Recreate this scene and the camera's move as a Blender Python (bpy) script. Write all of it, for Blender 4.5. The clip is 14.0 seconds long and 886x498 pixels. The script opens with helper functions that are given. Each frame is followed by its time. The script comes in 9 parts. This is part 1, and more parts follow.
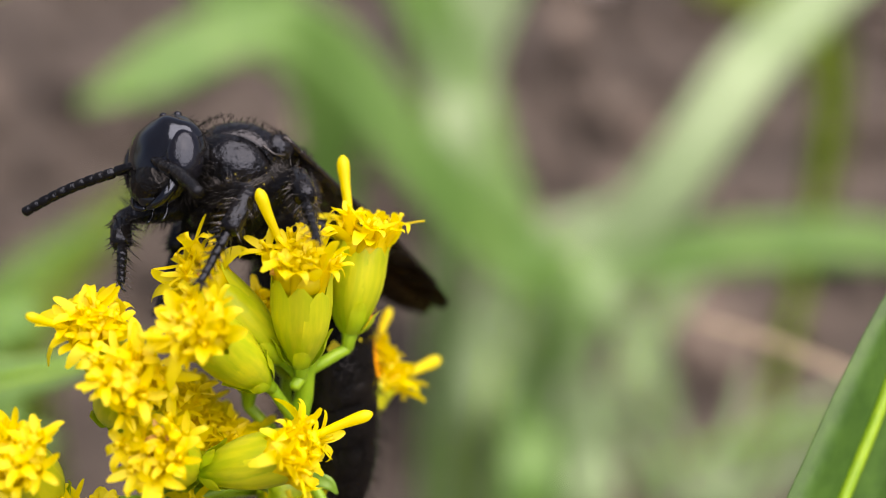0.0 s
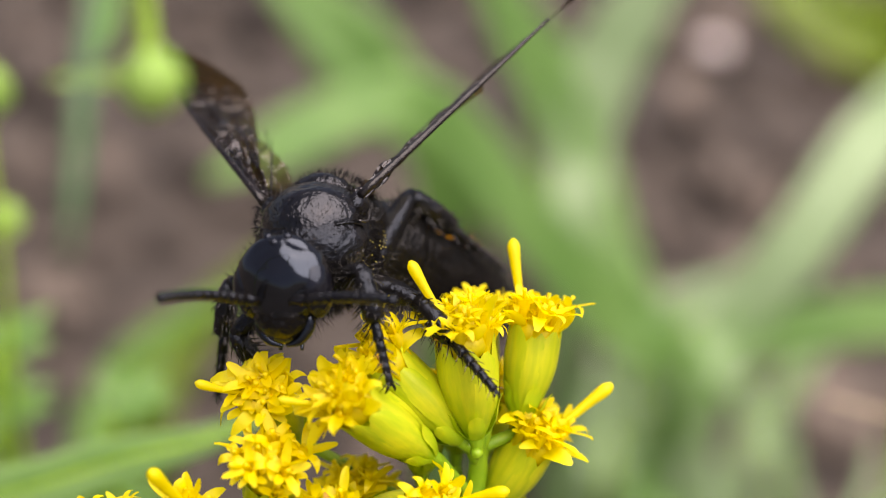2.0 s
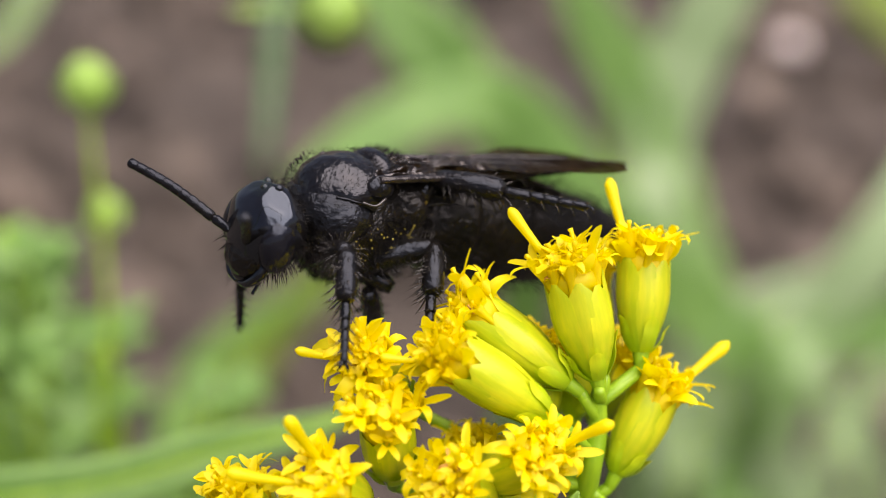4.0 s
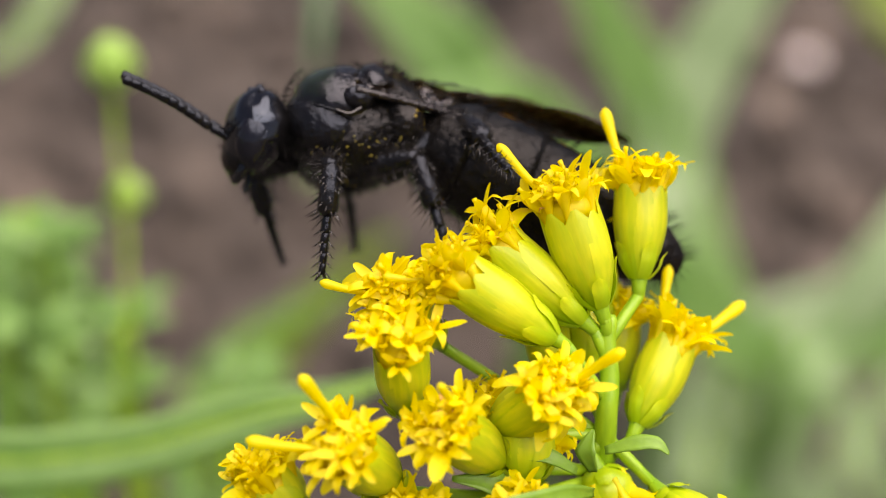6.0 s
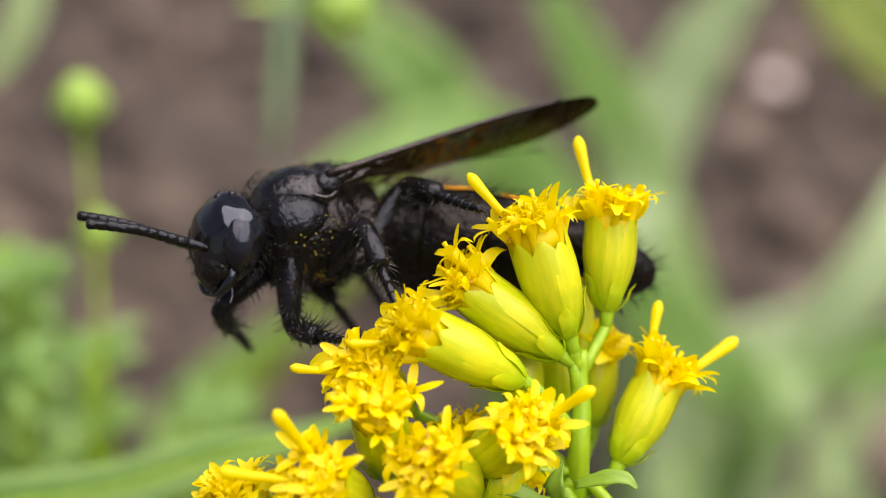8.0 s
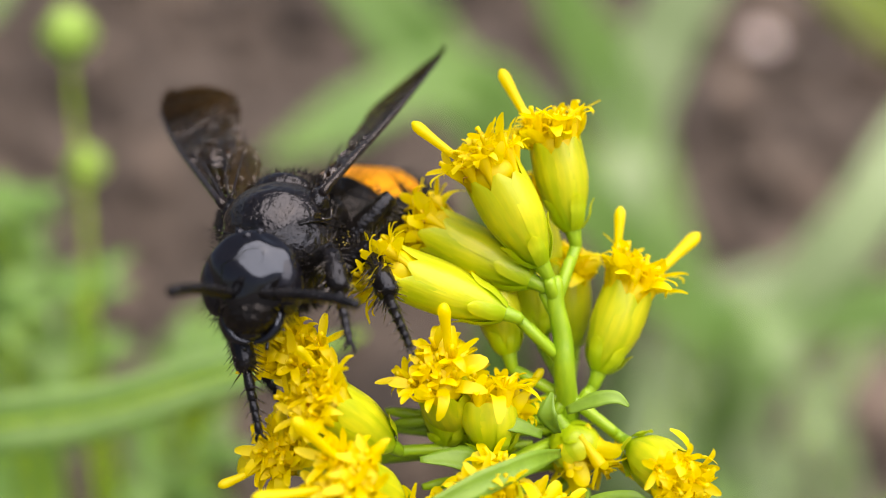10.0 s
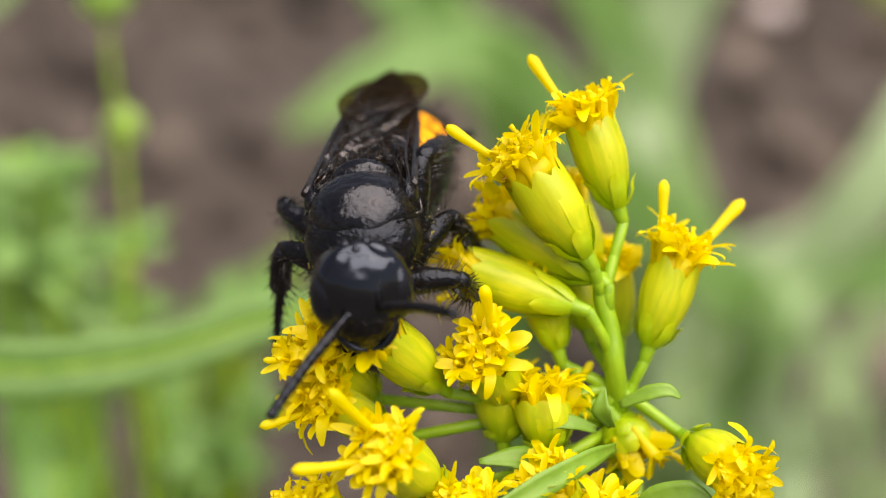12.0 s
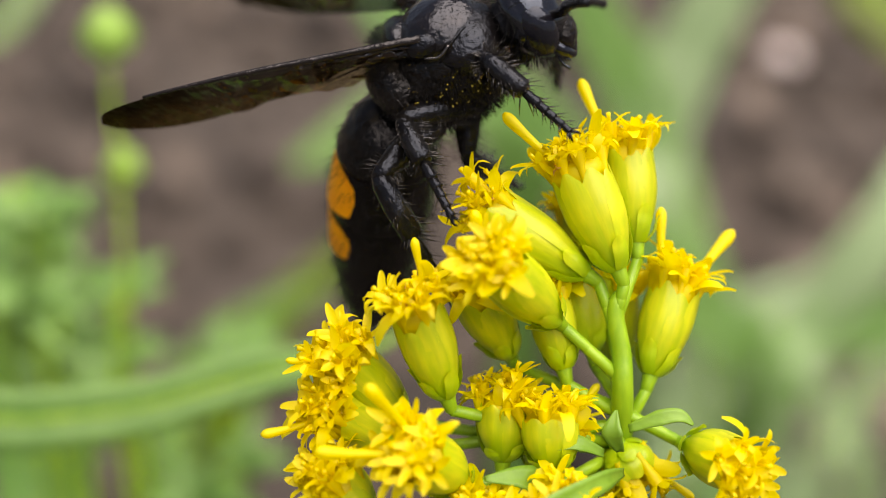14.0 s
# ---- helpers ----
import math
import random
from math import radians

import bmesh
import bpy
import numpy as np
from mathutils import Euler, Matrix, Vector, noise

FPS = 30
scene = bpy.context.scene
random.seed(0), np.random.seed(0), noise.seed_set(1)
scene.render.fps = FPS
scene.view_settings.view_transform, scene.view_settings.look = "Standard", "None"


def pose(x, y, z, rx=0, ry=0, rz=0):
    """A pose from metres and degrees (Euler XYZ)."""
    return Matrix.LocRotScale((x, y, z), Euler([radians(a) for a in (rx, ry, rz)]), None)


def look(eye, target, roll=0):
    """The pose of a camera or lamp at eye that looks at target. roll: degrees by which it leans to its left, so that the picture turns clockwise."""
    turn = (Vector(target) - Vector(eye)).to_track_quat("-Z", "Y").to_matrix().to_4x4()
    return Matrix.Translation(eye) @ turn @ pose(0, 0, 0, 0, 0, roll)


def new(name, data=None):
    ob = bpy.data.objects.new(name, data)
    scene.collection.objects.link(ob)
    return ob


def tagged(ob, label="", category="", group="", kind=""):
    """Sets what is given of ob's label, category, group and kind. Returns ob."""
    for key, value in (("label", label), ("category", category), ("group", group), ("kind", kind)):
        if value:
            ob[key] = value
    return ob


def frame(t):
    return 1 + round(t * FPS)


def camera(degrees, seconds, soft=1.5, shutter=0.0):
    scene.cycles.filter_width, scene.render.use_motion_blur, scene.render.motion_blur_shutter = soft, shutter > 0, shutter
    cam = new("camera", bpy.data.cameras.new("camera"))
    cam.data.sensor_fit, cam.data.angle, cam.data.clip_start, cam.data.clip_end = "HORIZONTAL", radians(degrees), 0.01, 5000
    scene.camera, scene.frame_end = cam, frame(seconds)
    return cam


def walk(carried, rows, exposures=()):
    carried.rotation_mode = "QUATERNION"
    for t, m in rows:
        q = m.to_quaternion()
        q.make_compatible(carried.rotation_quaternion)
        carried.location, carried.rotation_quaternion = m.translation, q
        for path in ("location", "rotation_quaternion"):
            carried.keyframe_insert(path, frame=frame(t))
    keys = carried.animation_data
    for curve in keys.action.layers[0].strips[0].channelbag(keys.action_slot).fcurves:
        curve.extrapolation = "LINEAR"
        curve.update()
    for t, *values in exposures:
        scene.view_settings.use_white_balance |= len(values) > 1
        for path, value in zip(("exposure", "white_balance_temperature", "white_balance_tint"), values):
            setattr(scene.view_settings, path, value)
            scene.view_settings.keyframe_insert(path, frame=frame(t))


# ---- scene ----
cam = camera(36, 14.0, soft=0.85)
cam.data.dof.use_dof = True
cam.data.dof.focus_distance = 0.0487
cam.data.dof.aperture_fstop = 28.0
walk(cam, [
    (0, pose(0.00414, 0.00081, 0.17173, 60.67, -2.92, -6.87)),
    (0.5, pose(0.00418, 0.00083, 0.17175, 61.02, -2.68, -5.68)),
    (1, pose(0.00428, 0.00089, 0.17177, 61.34, -1.96, -3.80)),
    (1.5, pose(0.00340, 0.00066, 0.17147, 62.29, -1.02, -3.50)),
    (2, pose(0.00337, 0.00102, 0.17205, 63.51, -0.68, -2.58)),
    (2.5, pose(0.00243, 0.00094, 0.17197, 63.76, 0.25, -1.90)),
    (3, pose(0.00152, 0.00093, 0.17189, 63.87, 0.39, -1.08)),
    (3.5, pose(0.00117, 0.00110, 0.17177, 63.54, 0.79, -0.33)),
    (6, pose(0.00006, -0.00014, 0.16854, 64.25, 0.43, 0.65)),
    (6.5, pose(-0.00028, 0.00018, 0.16958, 64.72, 0.39, 0.19)),
    (7, pose(-0.00013, -0.00001, 0.16983, 65.22, 0.54, -0.00)),
    (7.5, pose(0.00001, -0.00002, 0.16999, 65.38, 0.42, -0.09)),
    (8, pose(0.00039, -0.00020, 0.16981, 65.17, 0.30, -0.49)),
    (8.5, pose(0.00001, -0.00055, 0.16935, 64.63, -0.21, -0.23)),
    (9, pose(0.00079, -0.00111, 0.16901, 64.42, -0.43, -1.04)),
    (11.5, pose(-0.00162, -0.00220, 0.16601, 62.46, 1.20, -0.77)),
    (12, pose(-0.00202, -0.00357, 0.16620, 62.65, 1.44, -1.14)),
    (12.5, pose(-0.00151, -0.00313, 0.16603, 62.20, 1.23, -0.40)),
    (13, pose(-0.00145, -0.00269, 0.16599, 62.61, 1.70, 0.20)),
    (13.5, pose(-0.00157, -0.00260, 0.16598, 62.80, 1.33, 0.11)),
    (14, pose(-0.00134, -0.00167, 0.16690, 64.11, -0.00, -0.13)),
], exposures=[(0, 1.64, 7650, 25), (3.5, 1.68, 7500, 25), (6, 1.60, 7750, 25), (9, 1.63, 7800, 25), (11.5, 1.61, 7850, 21), (14, 1.62, 7850, 21)])

# ---- daylight: bright overcast sky with a weak, wide sun ----
SUN_EL, SUN_AZ = 68.0, 125.0
world = bpy.data.worlds.new("sky")
scene.world = world
world.use_nodes = True
wn = world.node_tree
sky = wn.nodes.new("ShaderNodeTexSky")
sky.sky_type = "NISHITA"
sky.sun_disc = False
sky.sun_elevation, sky.sun_rotation = radians(SUN_EL), radians(SUN_AZ)
sky.air_density, sky.dust_density, sky.ozone_density = 1.0, 2.5, 0.8
wn.links.new(sky.outputs[0], wn.nodes["Background"].inputs["Color"])
wn.nodes["Background"].inputs["Strength"].default_value = 0.035
sun = new("sun", bpy.data.lights.new("sun", "SUN"))
sun.data.energy, sun.data.angle, sun.data.color = 2.45, radians(92), (0.97, 0.98, 1.0)
_el, _az = radians(SUN_EL), radians(SUN_AZ)
_d = Vector((math.cos(_el) * math.sin(_az), math.cos(_el) * math.cos(_az), math.sin(_el)))
sun.matrix_world = look(_d * 3.0, (0, 0, 0))

# ---- materials ----
MM = 0.001


def surface(name, c1, c2, scale, rough=0.5, bump=0.0, bump_mm=0.05, fine=None, spec=0.5, trans=0.0, metal=0.0, sss=0.0, sss_mm=0.4, stretch=(1, 1, 1), vary=0.0):
    """A two-scale procedural material in object space; scale counts features per metre."""
    m = bpy.data.materials.new(name)
    m.use_nodes = True
    nt = m.node_tree
    bs = nt.nodes["Principled BSDF"]
    tc = nt.nodes.new("ShaderNodeTexCoord")
    mp = nt.nodes.new("ShaderNodeMapping")
    mp.inputs["Scale"].default_value = stretch
    nt.links.new(tc.outputs["Object"], mp.inputs["Vector"])
    n1 = nt.nodes.new("ShaderNodeTexNoise")
    n1.inputs["Scale"].default_value, n1.inputs["Detail"].default_value = scale, 5
    n2 = nt.nodes.new("ShaderNodeTexNoise")
    n2.inputs["Scale"].default_value, n2.inputs["Detail"].default_value = fine or scale * 7, 3
    for n in (n1, n2):
        nt.links.new(mp.outputs[0], n.inputs["Vector"])
    add = nt.nodes.new("ShaderNodeMath")
    add.operation = "MULTIPLY_ADD"
    add.inputs[1].default_value = 0.4
    nt.links.new(n2.outputs["Fac"], add.inputs[0])
    nt.links.new(n1.outputs["Fac"], add.inputs[2])
    ramp = nt.nodes.new("ShaderNodeValToRGB")
    ramp.color_ramp.elements[0].position, ramp.color_ramp.elements[1].position = 0.5, 0.95
    ramp.color_ramp.elements[0].color, ramp.color_ramp.elements[1].color = c1, c2
    nt.links.new(add.outputs[0], ramp.inputs["Fac"])
    col = ramp.outputs["Color"]
    if vary:
        oi = nt.nodes.new("ShaderNodeObjectInfo")
        mr = nt.nodes.new("ShaderNodeMapRange")
        mr.inputs["To Min"].default_value, mr.inputs["To Max"].default_value = 1 - vary, 1 + vary
        nt.links.new(oi.outputs["Random"], mr.inputs["Value"])
        hs = nt.nodes.new("ShaderNodeHueSaturation")
        nt.links.new(mr.outputs[0], hs.inputs["Value"])
        nt.links.new(col, hs.inputs["Color"])
        col = hs.outputs["Color"]
    nt.links.new(col, bs.inputs["Base Color"])
    bs.inputs["Roughness"].default_value = rough
    bs.inputs["Metallic"].default_value = metal
    bs.inputs["Specular IOR Level"].default_value = spec
    if sss:
        bs.inputs["Subsurface Weight"].default_value = sss
        bs.inputs["Subsurface Scale"].default_value = sss_mm * MM
        bs.inputs["Subsurface Radius"].default_value = (1.0, 0.8, 0.2)
    if bump:
        bp = nt.nodes.new("ShaderNodeBump")
        bp.inputs["Strength"].default_value, bp.inputs["Distance"].default_value = bump, bump_mm * MM
        nt.links.new(add.outputs[0], bp.inputs["Height"])
        nt.links.new(bp.outputs[0], bs.inputs["Normal"])
        nt.links.new(bp.outputs[0], bs.inputs["Coat Normal"])
    if trans:
        tl = nt.nodes.new("ShaderNodeBsdfTranslucent")
        nt.links.new(col, tl.inputs["Color"])
        mx = nt.nodes.new("ShaderNodeMixShader")
        mx.inputs[0].default_value = trans
        nt.links.new(bs.outputs[0], mx.inputs[1])
        nt.links.new(tl.outputs[0], mx.inputs[2])
        nt.links.new(mx.outputs[0], nt.nodes["Material Output"].inputs["Surface"])
    return m


def dusted(m, colour, scale, low, high):
    """Pollen caught in patches on a dark material."""
    nt = m.node_tree
    bs = nt.nodes["Principled BSDF"]
    tc = nt.nodes.new("ShaderNodeTexCoord")
    a = nt.nodes.new("ShaderNodeTexNoise")
    a.inputs["Scale"].default_value, a.inputs["Detail"].default_value = scale, 6
    a.inputs["Roughness"].default_value = 0.75
    nt.links.new(tc.outputs["Object"], a.inputs["Vector"])
    r = nt.nodes.new("ShaderNodeMapRange")
    r.inputs["From Min"].default_value, r.inputs["From Max"].default_value = low, high
    nt.links.new(a.outputs["Fac"], r.inputs["Value"])
    mx = nt.nodes.new("ShaderNodeMix")
    mx.data_type = "RGBA"
    nt.links.new(r.outputs[0], mx.inputs[0])
    nt.links.new(bs.inputs["Base Color"].links[0].from_socket, mx.inputs[6])
    mx.inputs[7].default_value = colour
    nt.links.new(mx.outputs[2], bs.inputs["Base Color"])
    return m


def greener_base(m, colour, length):
    """Bracts are greener where they join the stalk."""
    nt = m.node_tree
    tc = nt.nodes.new("ShaderNodeTexCoord")
    sp = nt.nodes.new("ShaderNodeSeparateXYZ")
    nt.links.new(tc.outputs["Object"], sp.inputs[0])
    nz = nt.nodes.new("ShaderNodeTexNoise")
    nz.inputs["Scale"].default_value = 900
    nt.links.new(tc.outputs["Object"], nz.inputs["Vector"])
    ad = nt.nodes.new("ShaderNodeMath")
    ad.operation = "MULTIPLY_ADD"
    ad.inputs[1].default_value = length * 0.9
    nt.links.new(nz.outputs["Fac"], ad.inputs[0])
    nt.links.new(sp.outputs["Z"], ad.inputs[2])
    r = nt.nodes.new("ShaderNodeMapRange")
    r.inputs["From Min"].default_value, r.inputs["From Max"].default_value = length * 0.38, length * 1.15
    nt.links.new(ad.outputs[0], r.inputs["Value"])
    users = [l.to_socket for l in nt.links if l.from_node.type == "HUE_SAT"]
    src = next(n for n in nt.nodes if n.type == "HUE_SAT").outputs["Color"]
    mx = nt.nodes.new("ShaderNodeMix")
    mx.data_type = "RGBA"
    mx.inputs[6].default_value = colour
    nt.links.new(r.outputs[0], mx.inputs[0])
    nt.links.new(src, mx.inputs[7])
    for u in users:
        nt.links.new(mx.outputs[2], u)
    return m


CHITIN = surface("black_chitin", (0.003, 0.003, 0.003, 1), (0.006, 0.0055, 0.0055, 1), 420, 0.12, 0.35, 0.10, 1500, spec=0.5)
_b = CHITIN.node_tree.nodes["Principled BSDF"]
_b.inputs["Specular Tint"].default_value = (0.66, 0.80, 1.0, 1)
_b.inputs["IOR"].default_value = 1.62
PUNCTURED = surface("punctured_gloss", (0.003, 0.003, 0.003, 1), (0.007, 0.006, 0.006, 1), 1100, 0.15, 0.9, 0.12, 4200, spec=0.5)
_b = PUNCTURED.node_tree.nodes["Principled BSDF"]
_b.inputs["Specular Tint"].default_value = (0.85, 0.9, 1.0, 1)
_b.inputs["Coat Weight"].default_value, _b.inputs["Coat Roughness"].default_value, _b.inputs["Coat IOR"].default_value = 0.0, 0.2, 1.6
LIMB = surface("dull_black_limb", (0.003, 0.003, 0.003, 1), (0.008, 0.007, 0.006, 1), 1100, 0.13, 1.0, 0.12, 5000, spec=0.3)
CHITIN_ROUGH = dusted(surface("punctured_chitin", (0.003, 0.003, 0.003, 1), (0.008, 0.007, 0.006, 1), 1000, 0.14, 1.0, 0.22, 4200, spec=0.24), (0.42, 0.30, 0.02, 1), 520, 0.60, 0.66)
ABDOMEN = surface("abdomen_chitin", (0.003, 0.003, 0.003, 1), (0.008, 0.007, 0.006, 1), 1400, 0.16, 1.0, 0.16, 4500, spec=0.15)
COLLAR = surface("collar_chitin", (0.003, 0.003, 0.003, 1), (0.007, 0.006, 0.006, 1), 1300, 0.2, 1.0, 0.16, 4500, spec=0.34)
SPINE = surface("grey_black_spine", (0.006, 0.006, 0.006, 1), (0.03, 0.028, 0.026, 1), 900, 0.25, spec=0.8)
ORANGE = surface("orange_band", (0.84, 0.31, 0.004, 1), (0.92, 0.41, 0.008, 1), 900, 0.45, 0.3, 0.03, spec=0.2)
HAIR = surface("black_hair", (0.002, 0.002, 0.002, 1), (0.008, 0.007, 0.006, 1), 700, 0.2, spec=0.16)
POLLEN = surface("pollen", (0.24, 0.19, 0.015, 1), (0.42, 0.34, 0.03, 1), 3000, 0.6)
EYE = surface("compound_eye", (0.004, 0.004, 0.006, 1), (0.010, 0.010, 0.012, 1), 900, 0.16, 0.6, 0.08, 3000, spec=0.4)
for _m in (EYE, COLLAR, LIMB):
    _m.node_tree.nodes["Principled BSDF"].inputs["Specular Tint"].default_value = (0.7, 0.82, 1.0, 1)
PETAL = surface("yellow_petal", (0.86, 0.745, 0.004, 1), (0.90, 0.82, 0.010, 1), 700, 0.5, 0.3, 0.04, 4000, trans=0.5, vary=0.08)
DISC = surface("golden_disc_floret", (0.86, 0.72, 0.004, 1), (0.90, 0.80, 0.010, 1), 900, 0.5, 0.3, 0.04, 5000, trans=0.5, vary=0.10)
WITHERED = surface("withered_floret", (0.55, 0.30, 0.04, 1), (0.78, 0.50, 0.16, 1), 900, 0.6, 0.4, 0.05, trans=0.2)
BRACT = surface("yellow_green_bract", (0.46, 0.59, 0.012, 1), (0.80, 0.80, 0.030, 1), 1300, 0.34, 0.6, 0.05, 5000, trans=0.34, vary=0.06, stretch=(1, 1, 0.16))
greener_base(BRACT, (0.36, 0.56, 0.012, 1), 0.0032)
STEM = surface("green_stem", (0.16, 0.34, 0.008, 1), (0.28, 0.48, 0.018, 1), 900, 0.42, 0.4, 0.06, 4000, trans=0.1, stretch=(1, 1, 0.3))
BROAD = surface("broad_leaf", (0.03, 0.10, 0.010, 1), (0.07, 0.18, 0.024, 1), 500, 0.42, 0.6, 0.1, 1600, trans=0.25)
LEAF = surface("goldenrod_leaf", (0.12, 0.27, 0.018, 1), (0.20, 0.38, 0.04, 1), 300, 0.42, 0.6, 0.1, 2500, trans=0.25)
GRASS = surface("grass_blade", (0.10, 0.25, 0.045, 1), (0.185, 0.36, 0.09, 1), 60, 0.45, 0.3, 0.1, 900, trans=0.3, stretch=(1, 1, 0.3))
GRASS_BRIGHT = surface("bright_green_leaf", (0.11, 0.30, 0.045, 1), (0.21, 0.44, 0.10, 1), 60, 0.45, 0.3, 0.1, 900, trans=0.3, stretch=(1, 1, 0.3))
GRASS_PALE = surface("pale_grass_blade", (0.205, 0.33, 0.145, 1), (0.315, 0.46, 0.24, 1), 60, 0.42, 0.3, 0.1, 900, trans=0.25)
GRASS_TEAL = surface("blue_green_leaf", (0.05, 0.14, 0.05, 1), (0.09, 0.2, 0.08, 1), 200, 0.45, 0.3, 0.1, 2000, trans=0.2)
GRASS_DARK = surface("olive_leaf", (0.08, 0.14, 0.005, 1), (0.15, 0.22, 0.01, 1), 120, 0.45, 0.3, 0.1, 1500, trans=0.3)
STRAW = surface("dry_straw", (0.30, 0.24, 0.15, 1), (0.45, 0.38, 0.26, 1), 120, 0.6, 0.3, 0.1)
BUD = surface("green_bud", (0.24, 0.46, 0.07, 1), (0.38, 0.60, 0.14, 1), 400, 0.45, 0.4, 0.1, trans=0.2)
SOIL = surface("damp_soil", (0.0155, 0.0125, 0.0098, 1), (0.088, 0.071, 0.056, 1), 14, 0.9, 0.8, 4.0, 160)
CRUMB = surface("soil_crumb", (0.014, 0.0112, 0.0088, 1), (0.115, 0.093, 0.074, 1), 40, 0.9, 0.6, 1.0, 400)
# pale colour stands for a highlight that blurs into a disc
BRIGHT_SPOT = surface("bright_spot", (0.5, 0.44, 0.42, 1), (0.68, 0.62, 0.6, 1), 60, 0.5, 0.3, 0.4, 500)

CLOD = surface("soil_clod", (0.013, 0.0105, 0.0084, 1), (0.125, 0.101, 0.081, 1), 30, 0.9, 0.6, 1.0, 300)
_nt = CLOD.node_tree
_g = _nt.nodes.new("ShaderNodeNewGeometry")
_h = _nt.nodes.new("ShaderNodeHueSaturation")
_m = _nt.nodes.new("ShaderNodeMapRange")
_m.inputs["To Min"].default_value, _m.inputs["To Max"].default_value = 0.3, 1.9
_nt.links.new(_g.outputs["Random Per Island"], _m.inputs["Value"])
_nt.links.new(_m.outputs[0], _h.inputs["Value"])
_nt.links.new(_nt.nodes["Principled BSDF"].inputs["Base Color"].links[0].from_socket, _h.inputs["Color"])
_nt.links.new(_h.outputs[0], _nt.nodes["Principled BSDF"].inputs["Base Color"])


def wing_material():
    m = surface("smoky_wing", (0.008, 0.0045, 0.0014, 1), (0.026, 0.015, 0.005, 1), 700, 0.24, 1.0, 0.9, 2400, stretch=(1, 0.5, 1))
    nt = m.node_tree
    bs = nt.nodes["Principled BSDF"]
    bs.inputs["Specular Tint"].default_value = (0.8, 0.84, 1.0, 1)
    bs.inputs["Coat IOR"].default_value, bs.inputs["Coat Roughness"].default_value = 1.9, 0.05
    for n in nt.nodes:
        if n.type == "TEX_NOISE":
            n.inputs["Detail"].default_value = 0.6
    # ridged and glossy towards the root, smooth and duller outside
    tc = nt.nodes.new("ShaderNodeTexCoord")
    sp = nt.nodes.new("ShaderNodeSeparateXYZ")
    nt.links.new(tc.outputs["Object"], sp.inputs[0])
    for socket, near, far in (("Specular IOR Level", 0.5, 0.04), ("Roughness", 0.05, 0.4), ("Coat Weight", 0.7, 0.0)):
        mr = nt.nodes.new("ShaderNodeMapRange")
        mr.inputs["From Min"].default_value, mr.inputs["From Max"].default_value = 0.0055, 0.0095
        mr.inputs["To Min"].default_value, mr.inputs["To Max"].default_value = near, far
        nt.links.new(sp.outputs["X"], mr.inputs["Value"])
        nt.links.new(mr.outputs[0], bs.inputs[socket])
    tr = nt.nodes.new("ShaderNodeBsdfTransparent")
    tr.inputs["Color"].default_value = (0.60, 0.44, 0.17, 1)
    mx = nt.nodes.new("ShaderNodeMixShader")
    mr = nt.nodes.new("ShaderNodeMapRange")
    mr.inputs["From Min"].default_value, mr.inputs["From Max"].default_value = 0.0006, 0.0024
    mr.inputs["To Min"].default_value, mr.inputs["To Max"].default_value = 0.04, 0.30
    ab = nt.nodes.new("ShaderNodeMath")
    ab.operation = "ABSOLUTE"
    nt.links.new(sp.outputs["Y"], ab.inputs[0])
    nt.links.new(ab.outputs[0], mr.inputs["Value"])
    nt.links.new(mr.outputs[0], mx.inputs[0])
    nt.links.new(bs.outputs[0], mx.inputs[1])
    nt.links.new(tr.outputs[0], mx.inputs[2])
    nt.links.new(mx.outputs[0], nt.nodes["Material Output"].inputs["Surface"])
    return m


WING = wing_material()
MEMBRANE = wing_material()
MEMBRANE.name = "pale_wing_membrane"
_mr = [n for n in MEMBRANE.node_tree.nodes if n.type == "MAP_RANGE"][-1]
_mr.inputs["To Min"].default_value, _mr.inputs["To Max"].default_value = 0.55, 0.6
next(n for n in MEMBRANE.node_tree.nodes if n.type == "BSDF_TRANSPARENT").inputs["Color"].default_value = (0.80, 0.70, 0.48, 1)
VEIN = surface("wing_vein", (0.006, 0.005, 0.005, 1), (0.016, 0.013, 0.012, 1), 1300, 0.2, 1.0, 0.12, 4200, spec=0.4)


# ---- mesh helpers ----
def mesh_of(name, bm, mat, smooth=True):
    me = bpy.data.meshes.new(name)
    bmesh.ops.recalc_face_normals(bm, faces=bm.faces)
    bm.normal_update()
    bm.to_mesh(me)
    bm.free()
    me.materials.append(mat)
    if smooth:
        me.polygons.foreach_set("use_smooth", [True] * len(me.polygons))
    return me


def part(name, bm, mat, parent, label="", smooth=True):
    """Links a bmesh as one mesh object under a thing or under a part."""
    ob = new(name, bm if isinstance(bm, bpy.types.Mesh) else mesh_of(name, bm, mat, smooth))
    ob.parent = parent
    if label:
        ob["label"] = label
    return ob


